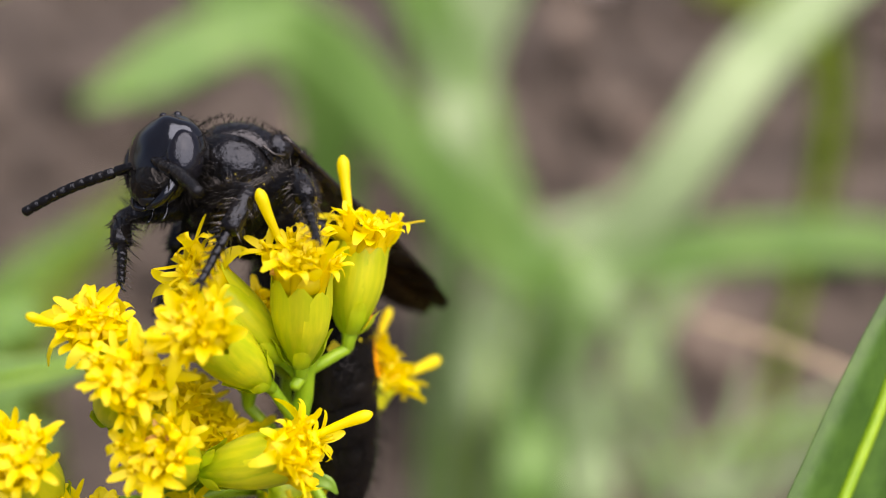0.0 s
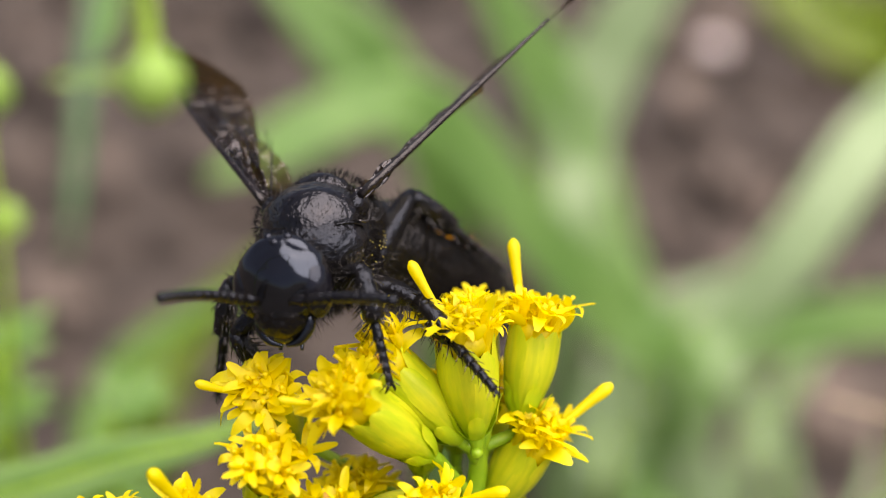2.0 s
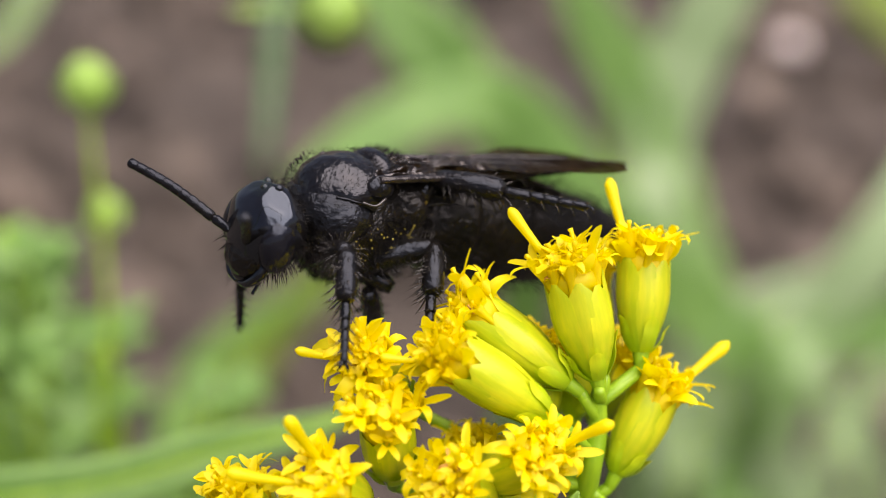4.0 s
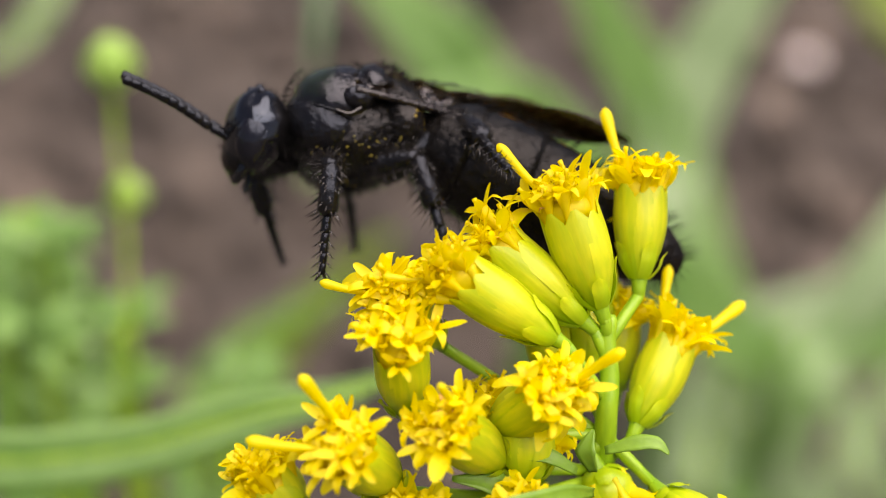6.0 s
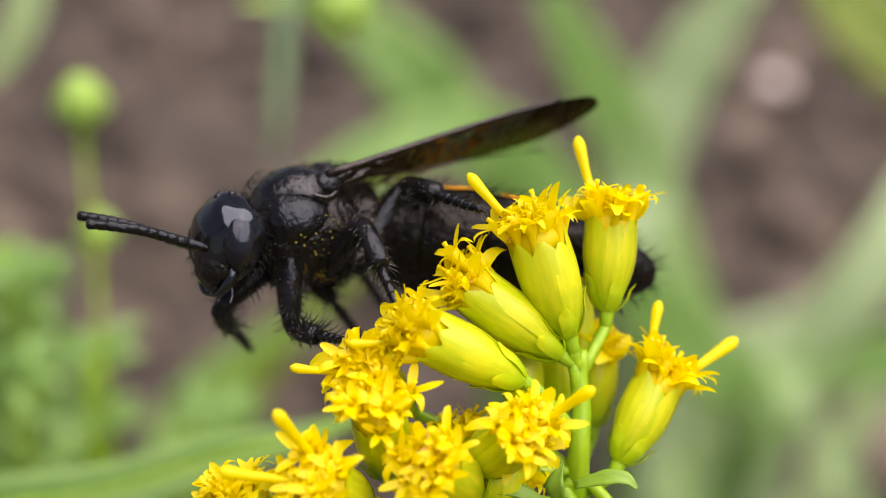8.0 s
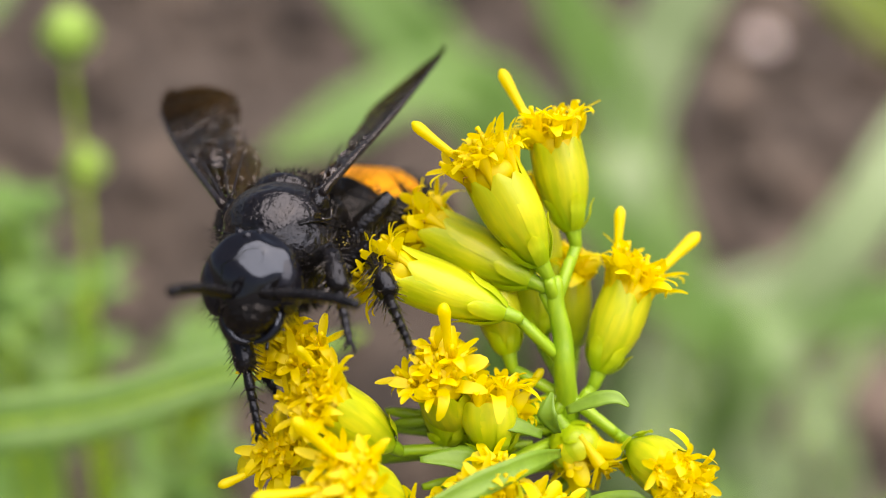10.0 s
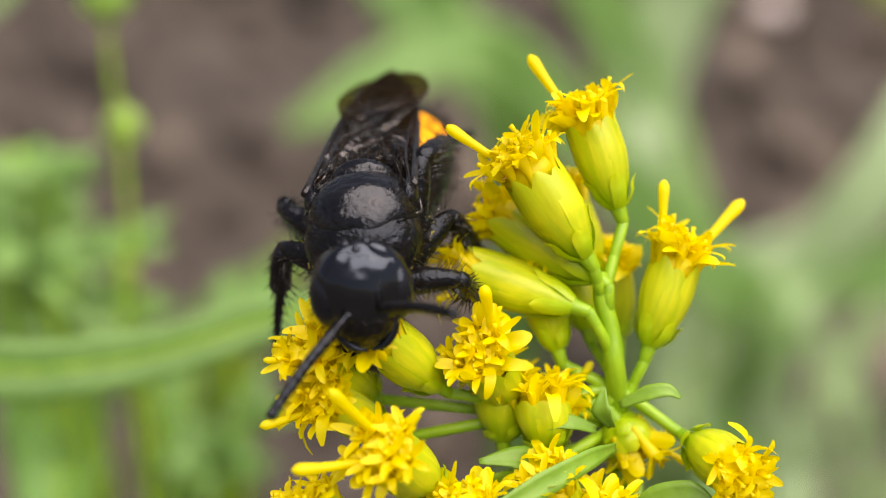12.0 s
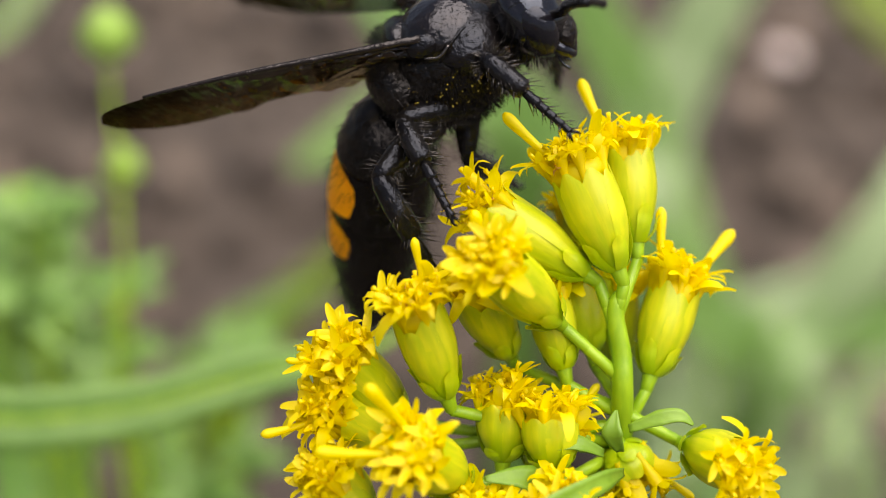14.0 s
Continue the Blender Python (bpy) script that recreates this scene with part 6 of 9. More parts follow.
    walk(heads["D"], way(heads["D"], [
        (0, pose(-0.00611, -0.00634, 0.14041, 64.2, 22.1, 62.1)),
        (0.5, pose(-0.00616, -0.00563, 0.13990, 54.1, 16.0, 44.2)),
        (1, pose(-0.00426, -0.00582, 0.14020, 52.7, 21.5, 42.9)),
        (1.5, pose(-0.00550, -0.00532, 0.14033, 54.9, 20.2, 40.4)),
        (2, pose(-0.00537, -0.00477, 0.14064, 58.4, 23.7, 35.6)),
        (2.5, pose(-0.00552, -0.00447, 0.14121, 56.4, 24.3, 34.5)),
        (3, pose(-0.00595, -0.00453, 0.14129, 53.6, 25.1, 33.6)),
        (3.5, pose(-0.00598, -0.00423, 0.14132, 49.0, 25.4, 28.0)),
        (6, pose(-0.00663, -0.00461, 0.14102, 38.5, 24.1, 19.6)),
        (6.5, pose(-0.00756, -0.00445, 0.14168, 36.2, 24.4, 21.2)),
        (7, pose(-0.00696, -0.00458, 0.14157, 37.5, 24.2, 21.7)),
        (7.5, pose(-0.00642, -0.00464, 0.14154, 38.9, 23.7, 22.4)),
        (8, pose(-0.00636, -0.00478, 0.14160, 39.1, 21.9, 21.5)),
        (8.5, pose(-0.00596, -0.00537, 0.14075, 40.0, 19.1, 26.2)),
        (9, pose(-0.00628, -0.00503, 0.13909, 16.4, -18.9, 11.4)),
        (11.5, pose(-0.00602, -0.00534, 0.13791, 22.4, -12.4, -16.5)),
        (12, pose(-0.00718, -0.00657, 0.13710, 25.2, -18.5, -4.5)),
        (12.5, pose(-0.00762, -0.00579, 0.13808, 19.5, -19.9, -15.1)),
        (13, pose(-0.00658, -0.00609, 0.13747, 19.8, -29.3, -12.1)),
        (13.5, pose(-0.00733, -0.00597, 0.13766, 20.4, -27.5, -11.1)),
        (14, pose(-0.00663, -0.00367, 0.14096, 21.0, -14.9, -35.5)),
    ]))
    walk(heads["I"], way(heads["I"], [
        (0, pose(-0.00662, -0.00525, 0.13956, 40.1, -12.0, -6.7)),
        (0.5, pose(-0.00649, -0.00523, 0.13959, 39.3, -15.0, -6.3)),
        (1, pose(-0.00455, -0.00554, 0.13973, 43.7, -10.0, -15.5)),
        (1.5, pose(-0.00553, -0.00508, 0.13995, 46.3, -8.1, -17.0)),
        (2, pose(-0.00534, -0.00484, 0.13991, 46.1, -8.3, -17.3)),
        (2.5, pose(-0.00532, -0.00462, 0.14058, 44.0, -7.2, -15.8)),
        (3, pose(-0.00559, -0.00475, 0.14076, 41.4, -6.1, -13.7)),
        (3.5, pose(-0.00559, -0.00478, 0.14069, 41.9, -9.5, -15.3)),
        (6, pose(-0.00645, -0.00556, 0.14019, 36.5, -25.4, -16.0)),
        (6.5, pose(-0.00731, -0.00527, 0.14097, 38.9, -21.9, -16.2)),
        (7, pose(-0.00670, -0.00534, 0.14092, 40.6, -20.0, -19.0)),
        (7.5, pose(-0.00612, -0.00533, 0.14097, 42.4, -18.5, -21.5)),
        (8, pose(-0.00609, -0.00559, 0.14112, 42.3, -17.1, -19.1)),
        (8.5, pose(-0.00571, -0.00607, 0.14024, 41.3, -19.8, -14.7)),
        (9, pose(-0.00906, -0.00646, 0.13942, 27.9, -43.9, -4.4)),
        (11.5, pose(-0.00872, -0.00670, 0.13896, 19.0, -30.6, -12.4)),
        (12, pose(-0.00990, -0.00756, 0.13863, 19.1, -34.9, -8.8)),
        (12.5, pose(-0.00958, -0.00743, 0.13892, 19.2, -35.8, -8.7)),
        (13, pose(-0.00936, -0.00757, 0.13860, 6.2, -38.0, 4.5)),
        (13.5, pose(-0.00996, -0.00737, 0.13896, 0.7, -38.1, 8.5)),
        (14, pose(-0.00899, -0.00666, 0.14099, -11.7, -14.4, 23.0)),
    ]))
    walk(heads["F"], way(heads["F"], [
        (0, pose(-0.00319, -0.00332, 0.14322, -2.0, -41.9, -4.9)),
        (0.5, pose(-0.00264, -0.00345, 0.14322, -1.1, -40.1, -1.6)),
        (1, pose(-0.00037, -0.00372, 0.14304, 7.5, -38.5, -2.1)),
        (1.5, pose(-0.00171, -0.00364, 0.14345, 5.4, -40.2, -15.9)),
        (2, pose(-0.00165, -0.00370, 0.14345, 7.0, -41.7, -18.3)),
        (2.5, pose(-0.00191, -0.00331, 0.14414, 7.0, -44.9, -16.0)),
        (3, pose(-0.00249, -0.00323, 0.14433, 5.9, -48.3, -12.3)),
        (3.5, pose(-0.00264, -0.00310, 0.14464, 1.8, -54.5, -13.2)),
        (6, pose(-0.00340, -0.00288, 0.14458, -19.1, -47.0, 13.0)),
        (6.5, pose(-0.00437, -0.00258, 0.14536, -16.8, -50.6, 12.1)),
        (7, pose(-0.00359, -0.00272, 0.14522, -14.5, -49.6, 10.5)),
        (7.5, pose(-0.00288, -0.00277, 0.14519, -12.1, -49.1, 9.2)),
        (8, pose(-0.00296, -0.00292, 0.14532, -12.7, -50.9, 10.4)),
        (8.5, pose(-0.00243, -0.00342, 0.14410, -2.3, -52.8, 18.4)),
        (9, pose(-0.00404, -0.00335, 0.14471, -16.5, -65.4, 20.7)),
        (11.5, pose(-0.00291, -0.00423, 0.14222, -64.0, -63.6, 20.0)),
        (12, pose(-0.00393, -0.00528, 0.14172, -37.9, -64.8, 6.7)),
        (12.5, pose(-0.00479, -0.00473, 0.14230, -41.4, -69.9, 28.5)),
        (13, pose(-0.00402, -0.00454, 0.14227, -48.0, -66.1, 38.0)),
        (13.5, pose(-0.00361, -0.00488, 0.14275, -27.3, -62.2, 31.4)),
        (14, pose(-0.00393, -0.00375, 0.14440, -29.9, -50.5, 29.2)),
    ]))
    walk(heads["P"], way(heads["P"], [
        (0, pose(-0.00385, -0.00435, 0.14288, 22.4, -31.6, 2.7)),
        (0.5, pose(-0.00350, -0.00445, 0.14293, 17.6, -40.2, -2.2)),
        (1, pose(-0.00163, -0.00455, 0.14307, 18.1, -38.9, 2.2)),
        (1.5, pose(-0.00275, -0.00439, 0.14331, 22.0, -35.6, -7.0)),
        (2, pose(-0.00279, -0.00445, 0.14330, 26.3, -37.0, -18.7)),
        (2.5, pose(-0.00292, -0.00426, 0.14376, 28.4, -39.1, -23.1)),
        (3, pose(-0.00334, -0.00436, 0.14375, 30.0, -41.4, -26.8)),
        (3.5, pose(-0.00344, -0.00431, 0.14393, 27.6, -44.9, -27.2)),
        (6, pose(-0.00452, -0.00403, 0.14451, 1.9, -54.2, -4.2)),
        (6.5, pose(-0.00569, -0.00373, 0.14516, 2.6, -55.8, -2.4)),
        (7, pose(-0.00491, -0.00389, 0.14501, 4.6, -54.0, -4.1)),
        (7.5, pose(-0.00421, -0.00398, 0.14495, 6.9, -52.6, -5.5)),
        (8, pose(-0.00444, -0.00417, 0.14495, 7.1, -57.7, -1.8)),
        (8.5, pose(-0.00385, -0.00472, 0.14396, 12.5, -53.2, 1.0)),
        (9, pose(-0.00498, -0.00444, 0.14430, -6.1, -62.2, 26.1)),
        (11.5, pose(-0.00417, -0.00506, 0.14121, -37.6, -73.1, -8.8)),
        (12, pose(-0.00481, -0.00607, 0.14094, -12.9, -79.8, -11.4)),
        (12.5, pose(-0.00588, -0.00637, 0.14201, -20.8, -61.4, 53.8)),
        (13, pose(-0.00530, -0.00640, 0.14137, -31.1, -52.6, 85.4)),
        (13.5, pose(-0.00535, -0.00602, 0.14174, -37.2, -54.1, 83.6)),
        (14, pose(-0.00508, -0.00496, 0.14317, -29.0, -33.2, 84.9)),
    ]))
    walk(heads["G"], way(heads["G"], [
        (0, pose(-0.00932, -0.00431, 0.14141, 33.4, 14.2, 2.9)),
        (0.5, pose(-0.00950, -0.00445, 0.14063, 22.6, 4.4, 8.7)),
        (1, pose(-0.00779, -0.00520, 0.14080, 24.1, 6.8, 10.7)),
        (1.5, pose(-0.00907, -0.00489, 0.14097, 24.7, 5.3, 12.1)),
        (2, pose(-0.00872, -0.00452, 0.14060, 24.1, 1.4, 9.3)),
        (2.5, pose(-0.00876, -0.00398, 0.14118, 26.3, 0.3, 4.0)),
        (3, pose(-0.00906, -0.00381, 0.14128, 27.8, -0.7, -0.9)),
        (3.5, pose(-0.00911, -0.00391, 0.14126, 22.5, -2.0, 1.4)),
        (6, pose(-0.00984, -0.00429, 0.14154, 16.0, -1.1, -2.5)),
        (6.5, pose(-0.01101, -0.00429, 0.14210, 12.5, -1.1, 2.2)),
        (7, pose(-0.01025, -0.00442, 0.14188, 16.6, -1.8, 0.3)),
        (7.5, pose(-0.00954, -0.00449, 0.14171, 20.9, -2.9, -1.3)),
        (8, pose(-0.00929, -0.00492, 0.14154, 18.2, -4.2, 1.3)),
        (8.5, pose(-0.00854, -0.00508, 0.14127, 29.1, 0.2, -3.7)),
        (9, pose(-0.01038, -0.00429, 0.14047, 29.3, -16.1, -13.5)),
        (11.5, pose(-0.01120, -0.00583, 0.13796, 25.1, -20.8, -12.6)),
        (12, pose(-0.01245, -0.00656, 0.13771, 33.4, -21.5, -15.3)),
        (12.5, pose(-0.01190, -0.00622, 0.13811, 35.1, -21.1, -18.2)),
        (13, pose(-0.01173, -0.00667, 0.13752, 24.6, -23.7, -7.5)),
        (13.5, pose(-0.01174, -0.00613, 0.13794, 27.8, -22.2, -12.9)),
        (14, pose(-0.01078, -0.00497, 0.13914, 24.3, -26.2, -15.9)),
    ]))
    walk(heads["H"], way(heads["H"], [
        (0, pose(-0.00942, -0.00301, 0.14205, 18.3, -9.8, 13.2)),
        (0.5, pose(-0.00847, -0.00243, 0.14250, 23.3, -11.3, 2.5)),
        (1, pose(-0.00662, -0.00245, 0.14285, 30.4, -10.5, -7.6)),
        (1.5, pose(-0.00771, -0.00221, 0.14275, 29.1, -13.3, -5.8)),
        (2, pose(-0.00783, -0.00227, 0.14282, 30.5, -13.6, -3.7)),
        (2.5, pose(-0.00815, -0.00196, 0.14342, 30.9, -14.4, -4.7)),
        (3, pose(-0.00877, -0.00198, 0.14351, 30.7, -15.4, -5.0)),
        (3.5, pose(-0.00877, -0.00204, 0.14342, 30.5, -16.9, -4.9)),
        (6, pose(-0.00877, -0.00207, 0.14332, 33.4, -19.8, -16.5)),
        (6.5, pose(-0.00997, -0.00191, 0.14395, 33.5, -20.6, -14.4)),
        (7, pose(-0.00937, -0.00206, 0.14377, 33.4, -21.0, -14.4)),
        (7.5, pose(-0.00882, -0.00217, 0.14367, 33.6, -21.8, -14.2)),
        (8, pose(-0.00856, -0.00290, 0.14311, 33.7, -24.6, -9.0)),
        (8.5, pose(-0.00876, -0.00291, 0.14260, 34.7, -25.2, -12.1)),
        (9, pose(-0.00988, -0.00467, 0.13952, 48.3, -50.2, -7.7)),
        (11.5, pose(-0.01116, -0.00636, 0.13706, 7.1, -45.5, 20.9)),
        (12, pose(-0.01198, -0.00761, 0.13658, 1.3, -43.5, 31.0)),
        (12.5, pose(-0.01155, -0.00732, 0.13677, -4.3, -43.1, 33.1)),
        (13, pose(-0.01097, -0.00733, 0.13647, -5.9, -43.1, 35.0)),
        (13.5, pose(-0.01107, -0.00699, 0.13669, 0.7, -45.1, 29.3)),
        (14, pose(-0.01095, -0.00568, 0.13822, 3.9, -46.5, 23.9)),
    ]))
    walk(heads["E"], way(heads["E"], [
        (0, pose(-0.01145, -0.00587, 0.13897, 24.8, -18.4, 7.7)),
        (0.5, pose(-0.01092, -0.00568, 0.13903, 30.9, -18.8, 0.2)),
        (1, pose(-0.00938, -0.00574, 0.13920, 30.0, -20.0, -5.1)),
        (1.5, pose(-0.01031, -0.00541, 0.13941, 33.8, -17.8, -5.8)),
        (2, pose(-0.01004, -0.00486, 0.13966, 44.3, -11.9, -16.2)),
        (2.5, pose(-0.01003, -0.00470, 0.14033, 43.1, -11.4, -15.5)),
        (3, pose(-0.01028, -0.00494, 0.14053, 41.3, -11.0, -14.2)),
        (3.5, pose(-0.01010, -0.00494, 0.14055, 40.6, -11.7, -15.4)),
        (6, pose(-0.01021, -0.00612, 0.13960, 34.9, -22.1, -13.1)),
        (6.5, pose(-0.01118, -0.00590, 0.14023, 36.9, -21.8, -13.3)),
        (7, pose(-0.01066, -0.00593, 0.14021, 35.6, -21.4, -13.4)),
        (7.5, pose(-0.01016, -0.00591, 0.14026, 34.5, -21.4, -13.3)),
        (8, pose(-0.01001, -0.00598, 0.14060, 39.6, -18.5, -17.8)),
        (8.5, pose(-0.00963, -0.00633, 0.13974, 35.6, -21.5, -14.7)),
        (9, pose(-0.00859, -0.00736, 0.13877, 38.6, -28.6, -7.3)),
        (11.5, pose(-0.00932, -0.00909, 0.13615, 22.8, -31.4, 4.7)),
        (12, pose(-0.01018, -0.00983, 0.13573, 26.6, -32.0, 4.1)),
        (12.5, pose(-0.00958, -0.00990, 0.13599, 22.8, -32.3, 9.5)),
        (13, pose(-0.00885, -0.00957, 0.13591, 27.8, -30.7, 4.5)),
        (13.5, pose(-0.00916, -0.00940, 0.13607, 29.1, -29.8, 3.6)),
        (14, pose(-0.00848, -0.00768, 0.13808, 40.1, -23.8, -14.0)),
    ]))
    walk(heads["K"], way(heads["K"], [
        (0, pose(-0.00145, -0.00639, 0.13761, 86.0, -2.0, -3.7)),
        (0.5, pose(-0.00030, -0.00635, 0.13775, 86.3, -7.2, -0.1)),
        (1, pose(0.00117, -0.00659, 0.13747, 85.2, 0.9, 2.4)),
        (1.5, pose(0.00032, -0.00621, 0.13774, 86.3, -4.5, 1.3)),
        (2, pose(0.00057, -0.00591, 0.13770, 89.4, -5.6, 3.1)),
        (2.5, pose(0.00049, -0.00553, 0.13821, 90.7, -4.0, 6.3)),
        (3, pose(0.00012, -0.00549, 0.13827, 91.4, -2.5, 10.0)),
        (3.5, pose(0.00023, -0.00526, 0.13837, 94.4, -1.0, 16.0)),
        (6, pose(-0.00043, -0.00529, 0.13865, 97.5, 1.3, 32.7)),
        (6.5, pose(-0.00133, -0.00501, 0.13939, 95.6, 0.0, 32.0)),
        (7, pose(-0.00069, -0.00521, 0.13919, 95.3, 1.1, 30.3)),
        (7.5, pose(-0.00009, -0.00530, 0.13912, 95.1, 1.8, 28.9)),
        (8, pose(-0.00021, -0.00547, 0.13934, 94.9, 1.1, 28.9)),
        (8.5, pose(0.00021, -0.00589, 0.13873, 92.0, -0.1, 26.4)),
        (9, pose(0.00011, -0.00598, 0.13916, 84.1, -4.5, 27.2)),
        (11.5, pose(-0.00004, -0.00758, 0.13677, 83.8, -4.4, 26.5)),
        (12, pose(-0.00061, -0.00837, 0.13636, 82.9, -6.6, 27.4)),
        (12.5, pose(-0.00052, -0.00797, 0.13671, 88.3, -10.8, 26.7)),
        (13, pose(-0.00000, -0.00777, 0.13670, 80.8, -9.1, 24.2)),
        (13.5, pose(-0.00033, -0.00761, 0.13664, 80.3, -4.8, 29.0)),
        (14, pose(-0.00013, -0.00637, 0.13865, 75.0, -11.2, 32.7)),
    ]))
    walk(steady_heads["J"], way(steady_heads["J"], [
        (0, pose(-0.00179, -0.00076, 0.14011, -8.2, 14.6, -5.9)),
        (0.5, pose(-0.00136, -0.00076, 0.14035, -5.1, 10.2, 0.5)),
        (1, pose(0.00033, -0.00098, 0.13992, -9.3, 17.0, 0.3)),
        (1.5, pose(-0.00068, -0.00063, 0.14036, -5.7, 12.8, 0.9)),
        (2, pose(-0.00058, -0.00053, 0.14051, -4.0, 11.2, 1.6)),
        (2.5, pose(-0.00073, -0.00025, 0.14102, -5.4, 11.5, 2.0)),
        (3, pose(-0.00122, -0.00030, 0.14101, -7.6, 11.7, 2.9)),
        (3.5, pose(-0.00113, -0.00031, 0.14100, -11.4, 11.0, 1.6)),
        (6, pose(-0.00188, -0.00111, 0.14054, -25.8, 4.9, -0.4)),
        (6.5, pose(-0.00287, -0.00077, 0.14119, -26.0, 3.3, -0.1)),
        (7, pose(-0.00210, -0.00088, 0.14100, -26.1, 4.3, -1.4)),
        (7.5, pose(-0.00140, -0.00091, 0.14094, -26.1, 5.0, -2.4)),
        (8, pose(-0.00142, -0.00115, 0.14114, -26.6, 3.5, -4.1)),
        (8.5, pose(-0.00112, -0.00139, 0.14054, -25.0, 2.7, -3.2)),
        (9, pose(-0.00180, -0.00129, 0.14073, -24.8, -2.3, 2.0)),
        (11.5, pose(-0.00185, -0.00321, 0.13859, -22.0, -2.3, 1.2)),
        (12, pose(-0.00271, -0.00343, 0.13794, -22.3, -3.7, 3.1)),
        (12.5, pose(-0.00262, -0.00336, 0.13832, -22.6, -6.0, 2.9)),
        (13, pose(-0.00208, -0.00334, 0.13822, -21.8, -1.3, 3.7)),
        (13.5, pose(-0.00254, -0.00325, 0.13840, -20.3, 3.4, 6.3)),
        (14, pose(-0.00231, -0.00241, 0.13987, -22.8, 1.2, 7.8)),
    ]))
    walk(steady_heads["J2"], way(steady_heads["J2"], [
        (0, pose(-0.00180, -0.00095, 0.14261, -18.0, 1.4, -2.4)),
        (0.5, pose(-0.00155, -0.00107, 0.14283, -15.4, -3.3, 3.3)),
        (1, pose(0.00044, -0.00111, 0.14241, -18.9, 3.9, 4.0)),
        (1.5, pose(-0.00075, -0.00092, 0.14285, -15.7, -0.6, 3.8)),
        (2, pose(-0.00071, -0.00089, 0.14298, -14.1, -2.3, 4.0)),
        (2.5, pose(-0.00085, -0.00055, 0.14351, -15.5, -1.9, 4.8)),
        (3, pose(-0.00133, -0.00051, 0.14350, -17.6, -1.6, 6.1)),
        (3.5, pose(-0.00127, -0.00036, 0.14351, -21.4, -1.9, 5.8)),
        (6, pose(-0.00229, -0.00055, 0.14295, -36.2, -6.7, 6.9)),
        (6.5, pose(-0.00335, -0.00020, 0.14359, -36.7, -8.3, 7.3)),
        (7, pose(-0.00253, -0.00030, 0.14340, -36.6, -7.3, 6.0)),
        (7.5, pose(-0.00179, -0.00032, 0.14334, -36.5, -6.5, 5.1)),
        (8, pose(-0.00186, -0.00052, 0.14352, -37.2, -8.0, 3.5)),
        (8.5, pose(-0.00160, -0.00084, 0.14294, -35.7, -9.0, 4.0)),
        (9, pose(-0.00254, -0.00081, 0.14306, -36.2, -13.9, 9.3)),
        (11.5, pose(-0.00258, -0.00283, 0.14095, -33.2, -14.3, 7.9)),
        (12, pose(-0.00352, -0.00306, 0.14030, -33.7, -15.7, 9.9)),
        (12.5, pose(-0.00350, -0.00298, 0.14063, -34.3, -17.8, 9.8)),
        (13, pose(-0.00277, -0.00299, 0.14060, -33.0, -13.2, 10.3)),
        (13.5, pose(-0.00306, -0.00298, 0.14084, -30.9, -8.9, 12.5)),
        (14, pose(-0.00294, -0.00206, 0.14226, -33.6, -10.7, 14.6)),
    ]))
    walk(steady_heads["L1"], way(steady_heads["L1"], [
        (0, pose(-0.00770, -0.00328, 0.13893, -7.0, 18.4, -6.2)),
        (0.5, pose(-0.00687, -0.00377, 0.13857, -3.9, 13.9, 0.3)),
        (1, pose(-0.00531, -0.00416, 0.13904, -8.2, 20.7, -0.1)),
        (1.5, pose(-0.00625, -0.00371, 0.13887, -4.5, 16.6, 0.7)),
        (2, pose(-0.00607, -0.00360, 0.13877, -2.8, 14.9, 1.5)),
        (2.5, pose(-0.00621, -0.00343, 0.13939, -4.2, 15.2, 1.9)),
        (3, pose(-0.00663, -0.00365, 0.13952, -6.4, 15.4, 2.5)),
        (3.5, pose(-0.00654, -0.00371, 0.13965, -10.2, 14.7, 1.1)),
        (6, pose(-0.00716, -0.00481, 0.13947, -24.7, 8.3, -1.9)),
        (6.5, pose(-0.00809, -0.00450, 0.14000, -24.9, 6.7, -1.6)),
        (7, pose(-0.00744, -0.00450, 0.13991, -25.0, 7.8, -2.9)),
        (7.5, pose(-0.00680, -0.00443, 0.13991, -24.9, 8.4, -3.8)),
        (8, pose(-0.00690, -0.00452, 0.14000, -25.5, 7.0, -5.6)),
        (8.5, pose(-0.00653, -0.00480, 0.13923, -23.9, 6.2, -4.5)),
        (9, pose(-0.00675, -0.00518, 0.13896, -23.6, 1.2, 0.6)),
        (11.5, pose(-0.00684, -0.00695, 0.13663, -20.6, 1.2, -0.0)),
        (12, pose(-0.00754, -0.00733, 0.13589, -21.0, -0.2, 1.9)),
        (12.5, pose(-0.00737, -0.00725, 0.13607, -21.2, -2.5, 1.6)),
        (13, pose(-0.00693, -0.00729, 0.13635, -20.6, 2.3, 2.6)),
        (13.5, pose(-0.00736, -0.00738, 0.13685, -19.2, 7.0, 5.1)),
        (14, pose(-0.00695, -0.00673, 0.13826, -21.6, 4.6, 6.6)),
    ]))
